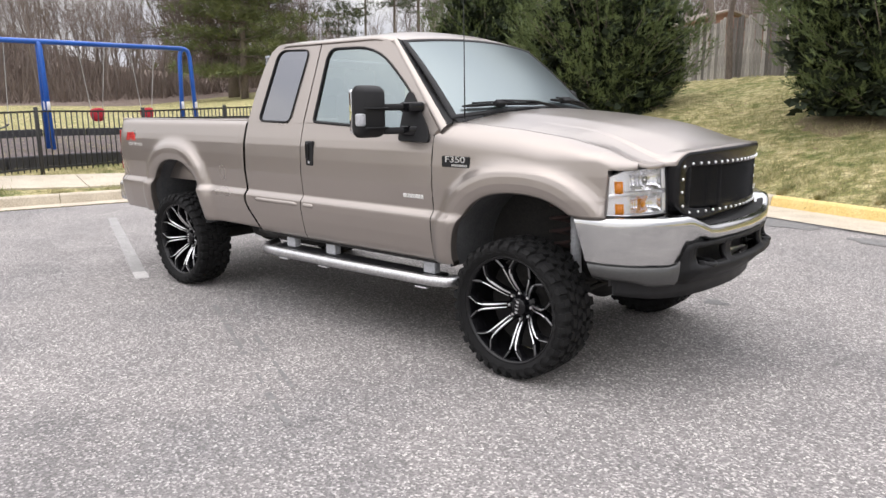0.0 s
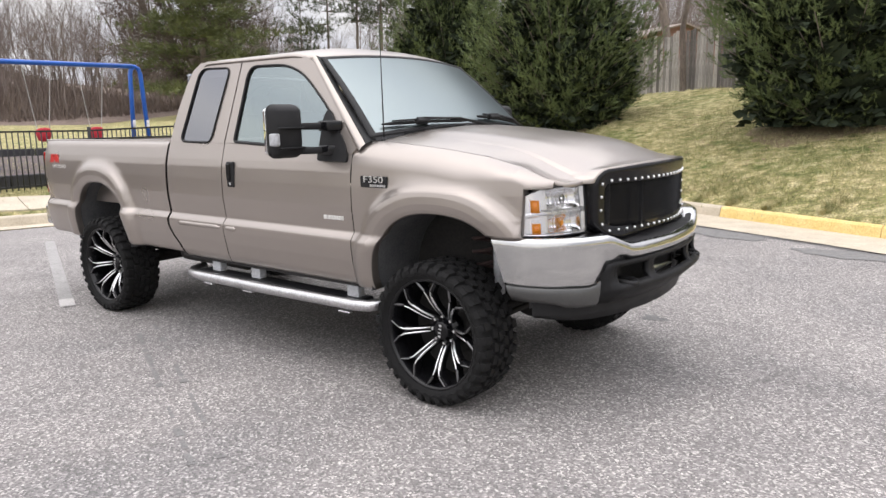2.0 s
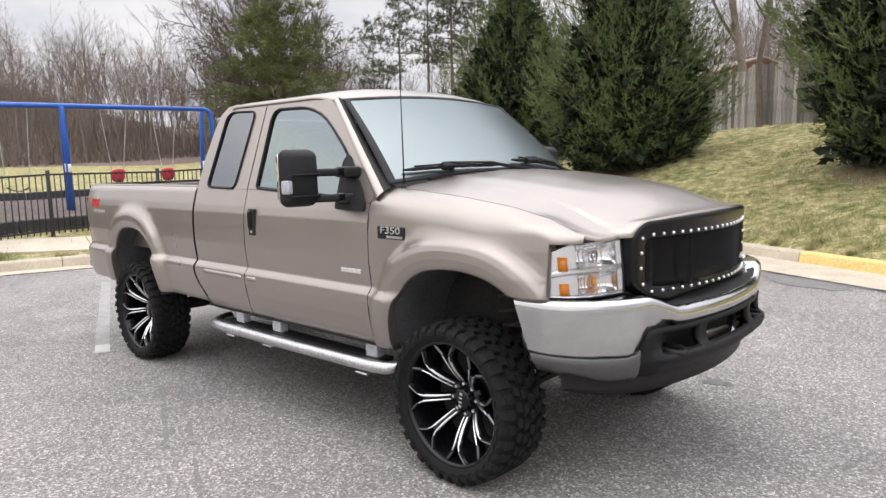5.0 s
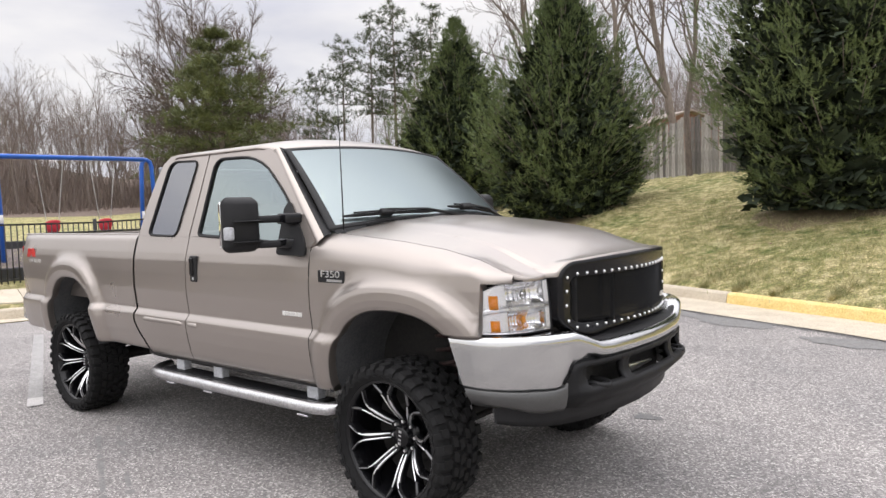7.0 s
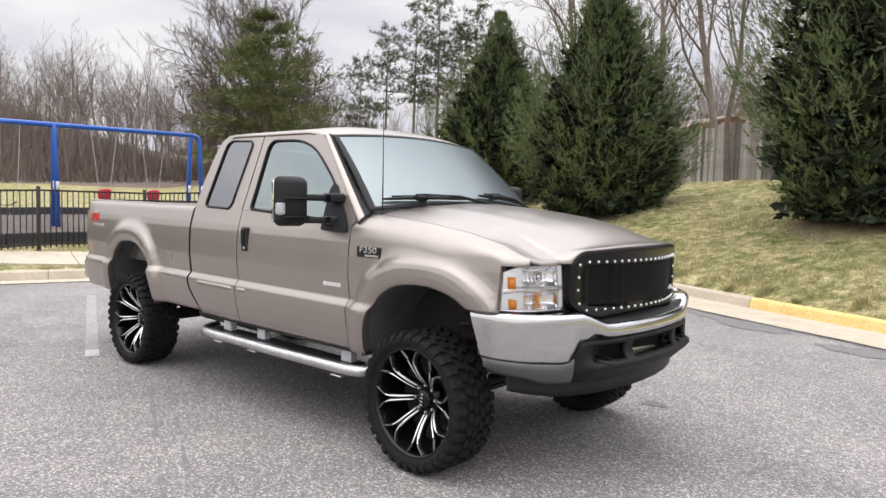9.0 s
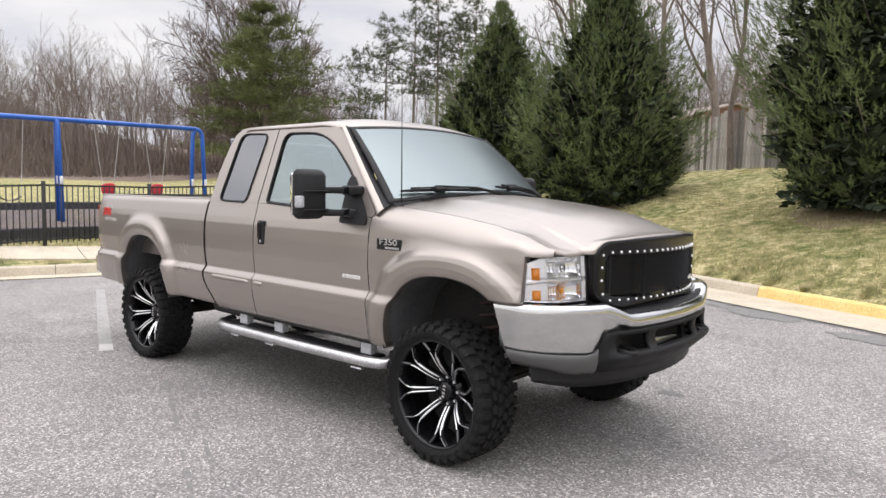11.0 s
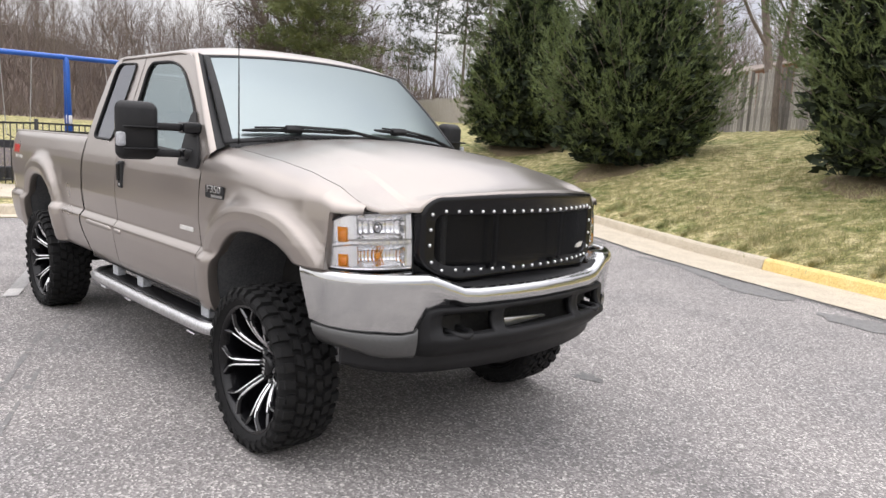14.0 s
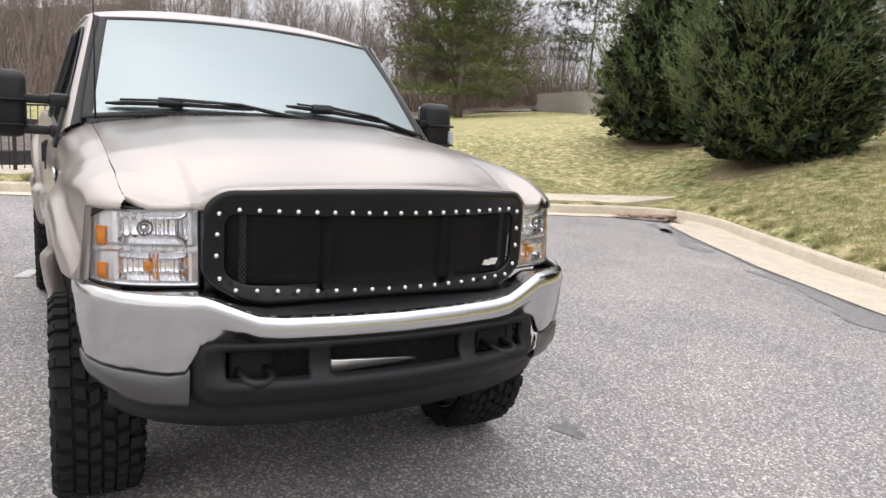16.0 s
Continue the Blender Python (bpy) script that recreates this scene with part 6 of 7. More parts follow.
# headlights
for sd in (1, -1):
    lamp = new("headlight")
    lamp.parent = truck
    ys_ = [0.622, 0.66, 0.7, 0.74, 0.78, 0.82, 0.85, 0.875, 0.895, 0.91, 0.92, 0.926]
    top = lambda y: 1.247 - 0.004 * (y - 0.62) / 0.3 - (0.05 * max(0, (y - 0.86) / 0.066) ** 2)
    bot = lambda y: 1.0 + 0.003 * (y - 0.62)
    def face(y, t, d):
        return (lamp_x(y) - d - 0.012 * (t - 0.5) ** 2 - 0.02 * t, -y, bot(y) + (top(y) - bot(y)) * t)
    V = [face(y, t, 0.0) for y in ys_ for t in np.linspace(0, 1, 7)]
    panel("lamp_lens", V, [tuple(reversed(f)) for f in quads(len(ys_), 7)], M["lens"], lamp, sd, 0.0, "clear plastic headlight lens").visible_shadow = False
    rows = [(0.0, 0.002), (0.035, 0.006), (0.06, 0.014), (0.42, 0.016), (0.455, 0.008), (0.505, 0.008), (0.54, 0.016), (0.94, 0.016), (0.965, 0.006), (1.0, 0.002)]
    hs = [0.622, 0.64, 0.65, 0.7, 0.75, 0.8, 0.85, 0.862, 0.875, 0.895, 0.91, 0.92, 0.926]
    V = [face(y, t, 0.004 if k in (0, 12) else d) for k, y in enumerate(hs) for t, d in rows]
    F = [f for f in quads(len(hs), len(rows)) if not (2 <= f[0] // len(rows) <= 5 and f[0] % len(rows) in (2, 6))]
    panel("lamp_housing", V, [tuple(reversed(f)) for f in F], M["lamp_shell"], lamp, sd, 0.0, "silver headlight housing", smooth=False)
    # black outline of the lamp opening
    rim = [face(y, 0.0, -0.001) for y in ys_] + [face(0.926, t, -0.001) for t in (0.3, 0.6, 0.9)] + [face(y, 1.0, -0.001) for y in reversed(ys_)] + [face(0.622, t, -0.001) for t in (0.9, 0.5, 0.1)]
    V, F = tube(rim + rim[:1], 0.0035, 6, False)
    panel("lamp_gasket", V, F, M["trim"], lamp, sd)
    # main reflector bowl, turn bowl and amber side pieces
    for t0, t1, name, pitch in ((0.54, 0.94, "main_reflector", 26.0), (0.06, 0.42, "lower_reflector", 40.0)):
        V, n1_, n2_ = [], 49, 11
        for p_ in range(n1_):
            u = -1 + 2 * p_ / (n1_ - 1)
            for q_ in range(n2_):
                v_ = -1 + 2 * q_ / (n2_ - 1)
                well = (1 - abs(u) ** 6) * (1 - abs(v_) ** 4)
                V.append(face(0.75 + 0.1 * u, (t0 + t1) / 2 + (t1 - t0) / 2 * v_, 0.016 + 0.04 * well + 0.003 * well * math.sin(u * pitch)))
        panel(name, V, [tuple(reversed(f)) for f in quads(n1_, n2_)], M["lamp_silver"], lamp, sd)
    bulb = bmesh.new()
    bmesh.ops.create_uvsphere(bulb, u_segments=12, v_segments=8, radius=0.017)
    ob = part("bulb", bulb, M["lamp_silver"], lamp, smooth=True)
    ob.matrix_basis = Matrix.Translation((lamp_x(0.775) - 0.034, -sd * 0.775, 1.183))
    tb = bmesh.new()
    bmesh.ops.create_uvsphere(tb, u_segments=12, v_segments=8, radius=0.013)
    ob = part("turn_bulb", tb, M["amber"], lamp, "amber turn bulb", smooth=True)
    ob.matrix_basis = Matrix.Translation((lamp_x(0.765) - 0.036, -sd * 0.765, 1.059)) @ Matrix.Diagonal((0.7, 1.25, 1.3, 1))
    for zz, hh in ((1.15, 0.031), (1.04, 0.025)):
        yy = [0.884, 0.892, 0.9, 0.907]
        V = [(lamp_x(y) - 0.005 - 0.02 * (zz + hh * (t - 0.5) * 2 - 1.0) / 0.247, -y, zz + hh * (t - 0.5) * 2) for y in yy for t in (0.0, 0.5, 1.0)]
        panel("amber_reflector", V, [tuple(reversed(f)) for f in quads(4, 3)], M["amber"], lamp, sd, 0.004, "amber side reflector")
    V, F = tube([(lamp_x(0.775) - 0.024, -0.775 + 0.022 * math.cos(a), 1.183 + 0.022 * math.sin(a)) for a in np.linspace(0, 2 * math.pi, 17)], 0.003, 5, False)
    panel("bulb_shield", V, F, M["corner"], lamp, sd)
    for k in range(3):
        y = 0.738 + 0.012 * k
        V, F = tube([(face(y, 0.09, 0.03)), (face(y, 0.24, 0.05)), (face(y, 0.39, 0.03))], 0.0022, 5)
        panel("reflector_flute", V, F, M["amber"], lamp, sd)
    for k in range(7):
        y = 0.66 + 0.03 * k
        b = bmesh.new()
        bmesh.ops.create_uvsphere(b, u_segments=8, v_segments=6, radius=0.0075)
        ob = part("running_light", b, M["lamp_silver"], lamp, smooth=True)
        ob.matrix_basis = Matrix.Translation((lamp_x(y) - 0.019, -sd * y, 1.118))

# chrome bumper: swept face with a raised end below each lamp
def bump_x(y):
    return float(np.interp(y, [0, 0.2, 0.4, 0.55, 0.68, 0.78, 0.86, 0.92, 0.955, 0.968, 0.97], [1.0, 0.99, 0.962, 0.925, 0.878, 0.825, 0.755, 0.66, 0.56, 0.46, 0.385]))


def chrome_top(y):
    return float(np.interp(y, [0, 0.45, 0.475, 0.605, 0.635, 0.97], [0.928, 0.93, 0.936, 0.988, 0.997, 0.994]))


def chrome_low(y):
    return float(np.interp(y, [0, 0.6, 0.635, 0.685, 0.73, 0.97], [0.838, 0.835, 0.825, 0.745, 0.737, 0.748]))


yb = [-0.97, -0.9695, -0.968, -0.963, -0.955, -0.94, -0.92, -0.89, -0.86, -0.82, -0.78, -0.73, -0.685, -0.672, -0.66, -0.647, -0.635, -0.605, -0.56, -0.52, -0.475] + list(np.linspace(-0.4, 0.4, 13)) + [0.475, 0.52, 0.56, 0.605, 0.635, 0.647, 0.66, 0.672, 0.685, 0.73, 0.78, 0.82, 0.86, 0.89, 0.92, 0.94, 0.955, 0.963, 0.968, 0.9695, 0.97]
xe = [0.385, 0.43, 0.475, 0.52, 0.56, 0.605]


def bumper_sheet(cols, section):
    """Sections along the bumper; its ends lean forward towards the bottom."""
    V = []
    for i in cols:
        y = yb[i]
        a, sg = abs(y), (1 if y > 0 else -1)
        e = min(i, len(yb) - 1 - i)
        x = xe[e] if e < 6 else bump_x(a)
        k_out = float(smoothstep(0.8, 0.95, a))
        lean = max(0.0, 1 - e / 9) * 0.36
        for d, k, z in section(a):
            V.append((x - d * (1 - 0.75 * k_out) + lean * (0.985 - z), (y - sg * k * k_out) * (1.035 if y > 0 else 1.0), z))
    return V


def chrome_section(a):
    zt, zl = chrome_top(a), chrome_low(a)
    inn = 0.03 + 0.1 * float(smoothstep(0.9, 0.6, a))
    li = 0.02 + 0.02 * float(smoothstep(0.6, 0.97, a))
    return [(inn + 0.03, 0.05, zt - 0.02), (inn, 0.04, zt), (0.03, 0.022, zt + 0.002), (0.012, 0.01, zt - 0.006), (0.003, 0.002, zt - 0.02), (0, 0, zt - 0.038), (0.001, 0, zt - 0.055),
            (0.009, 0.002, zt - 0.085), (0.017, 0.006, (zt + zl) / 2 - 0.02), (li, 0.014, zl + 0.012), (li + 0.01, 0.02, zl), (li + 0.04, 0.05, zl + 0.004)]


V = bumper_sheet(range(len(yb)), chrome_section)
bumper = panel("front_bumper", V, [tuple(reversed(f)) for f in quads(len(yb), 12)], M["chrome"], truck, 1, 0.0, "chrome front bumper with small dents")


def corner_section(a):
    zt, zl = chrome_low(a) - 0.002, 0.628 + 0.035 * float(smoothstep(0.75, 0.97, a))
    return [(0.06, 0.06, zt), (0.03, 0.02, zt - 0.001), (0.022, 0.014, zt - 0.006), (0.024, 0.018, (zt + zl) / 2), (0.034, 0.03, zl + 0.02), (0.05, 0.045, zl), (0.09, 0.09, zl + 0.01)]


n_b = len(yb)
for ids in (range(0, 14), range(n_b - 14, n_b)):
    V = bumper_sheet(ids, corner_section)
    panel("bumper_corner", V, [tuple(reversed(f)) for f in quads(len(ids), 7)], M["corner"], bumper, 1, 0.0, "smooth grey lower bumper corner")
# step pad behind the chrome, under the grille
V = []
for y in np.linspace(-0.56, 0.56, 21):
    x = bump_x(abs(y))
    V += [(x - 0.16, y, 0.958), (x - 0.12, y, 0.944), (x - 0.04, y, chrome_top(abs(y)) + 0.006), (x - 0.03, y, chrome_top(abs(y)) - 0.004)]
panel("bumper_pad", V, [tuple(reversed(f)) for f in quads(21, 4)], M["trim"], bumper, 1)

# lower valance with openings for the hooks and the middle slot
yv = sorted(set([round(v, 4) for v in list(np.linspace(-0.69, 0.69, 47)) + [s_ * q for s_ in (-1, 1) for q in (0.3, 0.32, 0.575, 0.59, 0.265, 0.25, 0.635, 0.647, 0.66, 0.672, 0.685)]]))
zrow = [0.0, 0.05, 0.14, 0.2, 0.34, 0.5, 0.58, 0.68, 0.84, 1.0]
V, F = [], []
for y in yv:
    a = abs(y)
    x = bump_x(a) - 0.012 - 0.038 * float(smoothstep(0.61, 0.69, a))
    zt, zl = chrome_low(a) + 0.016, 0.628
    for t in zrow:
        z = zt + (zl - zt) * t
        lip = 0.018 * float(smoothstep(0, 0.06, t)) * float(smoothstep(0.69, 0.62, a))
        shelf = 0.028 * float(smoothstep(0.5, 0.6, t)) * float(smoothstep(0.66, 0.58, a)) - 0.02 * math.sin(min(1.0, t / 0.55) * 3.14) * float(smoothstep(0.64, 0.6, a))
        V.append((x + lip + shelf - 0.075 * float(smoothstep(0.66, 1.0, t)), y, z))
nz = len(zrow)
for i in range(len(yv) - 1):
    ym = abs(yv[i] + yv[i + 1]) / 2
    for j in range(nz - 1):
        if not (2 <= j <= 4 and (0.32 < ym < 0.575 or ym < 0.25)):
            F.append((i * nz + j, i * nz + j + 1, (i + 1) * nz + j + 1, (i + 1) * nz + j))
panel("bumper_valance", V, F, M["grey_plastic"], bumper, 1, 0.03, "dark grey plastic lower bumper valance")
V, yd = [], np.linspace(-0.88, 0.88, 41)
for y in yd:
    x = bump_x(min(0.97, abs(y) + 0.03)) - 0.065
    zl = 0.54 + 0.035 * (abs(y) / 0.88) ** 6
    V += [(x + 0.0, y, 0.66), (x - 0.004, y, 0.63), (x - 0.016, y, 0.59), (x - 0.02, y, zl), (x - 0.032, y, zl + 0.004), (x - 0.03, y, 0.66)]
panel("air_dam", V, [tuple(reversed(f)) for f in quads(len(yd), 6)], M["trim"], bumper, 1, 0.0, "black flexible air dam")
V = [(bump_x(abs(y)) - 0.2, y, z) for y in np.linspace(-0.6, 0.6, 21) for z in (0.6, 0.86)]
panel("bumper_beam", V, [tuple(reversed(f)) for f in quads(21, 2)], M["dark"], bumper, 1, 0.05)
# added bright wedge: light on the slot's plastic, given as a metal piece
wedge = box(0.93, 0.95, -0.24, 0.08, 0.725, 0.772, 0.004, 2)
for v in wedge.verts:
    v.co.z = 0.742 + (v.co.z - 0.742) * (1 - 0.85 * (v.co.y + 0.24) / 0.32)
part("skid_plate_edge", wedge, M["milled"], bumper, "bright wedge standing in for lit plastic inside the slot")
for sd in (1, -1):
    yc = -sd * 0.475
    pts = [(0.82, yc - 0.045, 0.735), (0.9, yc - 0.045, 0.735)] + [(0.925 + 0.042 * math.sin(a), yc - 0.045 * math.cos(a), 0.735 - 0.01 * math.sin(a)) for a in np.linspace(0, math.pi, 9)] + [(0.9, yc + 0.045, 0.735), (0.82, yc + 0.045, 0.735)]
    V, F = tube(pts, 0.014, 8)
    put("tow_hook", mesh_of("tow_hook", V, F), M["trim"], bumper, "black steel tow hook")
    part("hook_plate", box(0.83, 0.85, yc - 0.07, yc + 0.07, 0.7, 0.8, 0.006, 1), M["dark"], bumper)

# ---- mirrors ----
for sd in (1, -1):
    mir = new("tow_mirror")
    mir.parent = truck
    def mp(bm, name, material, label="", sm=True):
        if sd < 0:
            bmesh.ops.scale(bm, vec=(1, -1, 1), verts=bm.verts)
            bmesh.ops.reverse_faces(bm, faces=bm.faces)
        return part(name, bm, M[material], mir, label, sm)
    cap = box(-0.99, -0.852, -1.283, -1.072, 1.378, 1.692, 0.045, 5)
    for v in cap.verts:
        if v.co.x > -0.93:
            v.co.x -= 0.03 * abs((v.co.z - 1.535) / 0.155) ** 2 + 0.03 * max(0, (-1.18 - v.co.y) / 0.1)
    mp(cap, "mirror_housing", "trim", "black plastic towing mirror housing")
    mp(box(-0.875, -0.846, -1.27, -1.085, 1.548, 1.56, 0.005, 2), "housing_band", "grey_plastic")
    mp(box(-0.875, -0.846, -1.27, -1.085, 1.432, 1.444, 0.005, 2), "housing_band", "grey_plastic")
    mp(box(-0.994, -0.986, -1.265, -1.09, 1.4, 1.67, 0.02, 3), "mirror_glass", "mirror_glass", "silvered mirror glass")
    for z in (1.418, 1.562):
        bm = box(-0.935, -0.875, -1.1, -0.9, z - 0.021, z + 0.021, 0.014, 3)
        for v in bm.verts:
            v.co.x += 0.1 * max(0.0, (v.co.y + 1.09) / 0.19)
        mp(bm, "mirror_arm", "trim")
        bm = box(-0.86, -0.76, -0.985, -0.905, z - 0.031, z + 0.031, 0.014, 3)
        for v in bm.verts:
            v.co.x += 0.05 * max(0.0, (v.co.y + 0.985) / 0.08)
        mp(bm, "arm_sleeve", "gloss_black")
    mp(box(-0.94, -0.874, -1.287, -1.25, 1.45, 1.525, 0.012, 3), "mirror_lamp", "bracket", "clear marker lamp in the mirror")

# ---- wheels ----
def revolve(prof, n, y_axis=True):
    V = []
    for i in range(n):
        a = 2 * math.pi * i / n
        V += [(r * math.cos(a), y, r * math.sin(a)) for y, r in prof]
    return V, quads(n, len(prof), closed_u=True)


def build_wheel():
    """Hub at the origin, outer face towards negative y."""
    w = new("wheel")
    prof = [(0.115, 0.3), (0.132, 0.33), (0.143, 0.352), (0.139, 0.372), (0.126, 0.384), (0.1, 0.388), (0, 0.389), (-0.1, 0.388), (-0.143, 0.384), (-0.157, 0.372), (-0.162, 0.355), (-0.158, 0.343), (-0.15, 0.332), (-0.146, 0.322), (-0.13, 0.312)]
    put("tyre", mesh_of("tyre", *revolve(prof, 72)), M["rubber"], w, "black mud-terrain tyre")
    # tread blocks
    V, F = [], []
    n = 34
    def block(a0, a1, y0, y1, r0, r1, skew=0.0, rs=0.0):
        o = len(V)
        for r, sh in ((r0, 1.0), (r1, 0.86)):
            for a, y in ((a0, y0), (a1, y0), (a1, y1), (a0, y1)):
                am, ym = (a0 + a1) / 2, (y0 + y1) / 2
                aa, yy = am + (a - am) * sh + skew * (y - ym), ym + (y - ym) * sh
                rr = r - rs * abs(yy) ** 2
                V.append((rr * math.cos(aa), yy, rr * math.sin(aa)))
        F.extend([(o + 4, o + 5, o + 6, o + 7), (o, o + 1, o + 5, o + 4), (o + 1, o + 2, o + 6, o + 5), (o + 2, o + 3, o + 7, o + 6), (o + 3, o, o + 4, o + 7)])
    da = 2 * math.pi / n
    for i in range(n):
        a = i * da
        for sg in (-1, 1):
            off = 0.5 * da if sg > 0 else 0.0
            L = (0.155 if i % 2 else 0.146) - (0.018 if sg > 0 else 0.0)
            ys_ = sorted((sg * (0.095 if sg < 0 else 0.09), sg * L))
            block(a + off, a + off + 0.66 * da, ys_[0], ys_[1], 0.382, 0.4095, 0.25 * sg, 0.25)
            ys_ = sorted((sg * 0.048, sg * 0.088))
            block(a + off + 0.3 * da, a + off + 1.02 * da, ys_[0], ys_[1], 0.385, 0.4105, 0.7 * sg)
            ys_ = sorted((sg * 0.004, sg * 0.042))
            block(a + off + 0.05 * da, a + off + 0.74 * da, ys_[0], ys_[1], 0.386, 0.4115, -0.7 * sg)
            # shoulder lugs that reach down the sidewall
            o = len(V)
            a0, a1 = a + off + 0.08 * da, a + off + (0.62 if i % 2 else 0.5) * da
            for aa in (a0, a1):
                for y, r in ((0.148, 0.398), (0.168, 0.378), (0.166, 0.356), (0.15, 0.36), (0.14, 0.39)):
                    V.append((r * math.cos(aa), sg * (y - (0.018 if sg > 0 else 0.0)), r * math.sin(aa)))
            f = [(o, o + 1, o + 6, o + 5), (o + 1, o + 2, o + 7, o + 6), (o + 2, o + 3, o + 8, o + 7), (o, o + 4, o + 3, o + 2, o + 1), (o + 5, o + 6, o + 7, o + 8, o + 9)]
            F.extend(f if sg > 0 else [tuple(reversed(g)) for g in f])
    # zigzag rib round the sidewall
    for sg in (-1, 1):
        rib = []
        for i in range(2 * n + 1):
            r = 0.352 if i % 2 else 0.338
            rib.append((r * math.cos(i * da / 2), -0.162 if sg < 0 else 0.144, r * math.sin(i * da / 2)))
        v2, f2 = tube(rib, 0.0034, 5, False)
        o = len(V)
        V += [tuple(p) for p in v2]
        F += [tuple(k + o for k in f) for f in f2]
    tagged(put("tread", mesh_of("tread", V, F, False), M["rubber"], w), kind="stuff")
    # rim barrel with a raised lip
    prof = [(-0.128, 0.318), (-0.138, 0.321), (-0.142, 0.316), (-0.138, 0.306), (-0.125, 0.298), (-0.06, 0.288), (0.04, 0.282), (0.1, 0.285), (0.13, 0.3), (0.128, 0.312), (0.09, 0.296), (-0.05, 0.295)]
    V, F = revolve(prof, 64)
    put("rim_barrel", mesh_of("rim_barrel", V, F), M["gloss_black"], w, "gloss black wheel rim")
    V, F = revolve([(0.09, 0.284), (0.085, 0.2), (0.08, 0.12), (0.08, 0.02)], 40)
    put("brake_shield", mesh_of("brake_shield", V, F), M["dark"], w)
    V, F = revolve([(0.075, 0.16), (0.06, 0.162), (0.06, 0.09), (0.07, 0.085)], 40)
    put("brake_rotor", mesh_of("brake_rotor", V, F), M["dark"], w)

    # spokes: a stem that forks into two blades, hollowed towards the hub
    def yface(r):
        return 0.018 - 0.146 * (1 - (1 - min(1.0, max(0.0, r - 0.055) / 0.25)) ** 2.0)

    def blade(pts, widths, depth):
        V, F = [], []
        k = len(pts)
        for i, ((r, a), wd) in enumerate(zip(pts, widths)):
            x, z = r * math.cos(a), r * math.sin(a)
            r2, a2 = pts[min(i + 1, k - 1)]
            r1, a1 = pts[max(i - 1, 0)]
            t = Vector((r2 * math.cos(a2) - r1 * math.cos(a1), r2 * math.sin(a2) - r1 * math.sin(a1))).normalized()
            nx, nz_ = -t.y, t.x
            y = yface(r)
            for q, dy in ((-1.0, depth), (-1.0, 0.012), (-0.55, 0.0), (0.55, 0.0), (1.0, 0.012), (1.0, depth)):
                V.append((x + nx * wd * q, y + dy, z + nz_ * wd * q))
        F = quads(k, 6)
        return V, F

    stem = blade([(0.05, 0.0), (0.08, 0.0), (0.11, 0.0), (0.145, 0.0), (0.18, 0.0), (0.215, 0.0)], [0.024, 0.022, 0.02, 0.0195, 0.021, 0.026], 0.05)
    fk1 = blade([(0.205, -0.045), (0.235, -0.085), (0.265, -0.155), (0.305, -0.235)], [0.012, 0.0105, 0.01, 0.013], 0.05)
    fk2 = blade([(0.205, 0.045), (0.235, 0.085), (0.265, 0.155), (0.305, 0.235)], [0.012, 0.0105, 0.01, 0.013], 0.05)
    sm = mesh_of("spoke", *join(stem, fk1, fk2), False)
    sm.materials.append(M["gloss_black"])

    def accent(pts, wd, q):
        V = []
        for i, (r, a) in enumerate(pts):
            r2, a2 = pts[min(i + 1, len(pts) - 1)]
            r1, a1 = pts[max(i - 1, 0)]
            t = Vector((r2 * math.cos(a2) - r1 * math.cos(a1), r2 * math.sin(a2) - r1 * math.sin(a1))).normalized()
            x, z, y = r * math.cos(a), r * math.sin(a), yface(r)
            w_ = wd * (0.45 + 0.55 * math.sin(3.14 * (i + 0.6) / (len(pts) + 0.2)))
            for e, dy in ((-w_, 0.006), (-w_ * 0.4, -0.0025), (w_ * 0.4, -0.0025), (w_, 0.006)):
                V.append((x - t.y * (q + e), y + dy, z + t.x * (q + e)))
        return V, quads(len(pts), 4)

    ac = []
    for side0 in (-1, 1):
        ac.append((M["milled"], accent([(0.092, 0), (0.115, 0), (0.145, 0), (0.175, side0 * 0.006), (0.2, side0 * 0.012), (0.222, side0 * 0.026), (0.243, side0 * 0.056)], 0.0068, side0 * 0.0105)))
        # edge highlight of the fork arm, laid on as a grey strip
        ac.append((M["fork_highlight"], accent([(0.245, side0 * 0.105), (0.262, side0 * 0.15), (0.28, side0 * 0.19), (0.3, side0 * 0.228)], 0.006, -side0 * 0.004)))
    ams = []
    for m_, (V, F) in ac:
        me = mesh_of("milled_accent", V, [tuple(reversed(f)) for f in F])
        me.materials.append(m_)
        ams.append(me)
    for k in range(8):
        R = Matrix.Rotation(-k * math.pi / 4 - 0.26, 4, "Y")
        put("spoke", sm, None, w, at=R)
        for me in ams:
            put("milled_accent", me, None, w, at=R)
    V, F = revolve([(0.05, 0.1), (0.012, 0.096), (0.006, 0.084), (0.0, 0.066), (-0.014, 0.06), (-0.04, 0.055), (-0.046, 0.046), (-0.047, 0.001)], 32)
    put("centre_cap", mesh_of("centre_cap", V, F), M["gloss_black"], w, "gloss black centre cap")
    for k, (wd, q) in enumerate(((0.012, -0.033), (0.008, -0.012), (0.008, 0.01), (0.012, 0.032))):
        bm = box(-0.009, 0.009, -0.05, -0.0465, q - wd / 2, q + wd / 2)
        part("cap_bar", bm, M["milled"], w)
    nut = bmesh.new()
    bmesh.ops.create_cone(nut, cap_ends=True, segments=6, radius1=0.011, radius2=0.009, depth=0.03)
    bmesh.ops.rotate(nut, verts=nut.verts, cent=(0, 0, 0), matrix=Matrix.Rotation(radians(90), 3, "X"))
    nm = bm_mesh("lug_nut", nut, False)
    nm.materials.append(M["milled"])
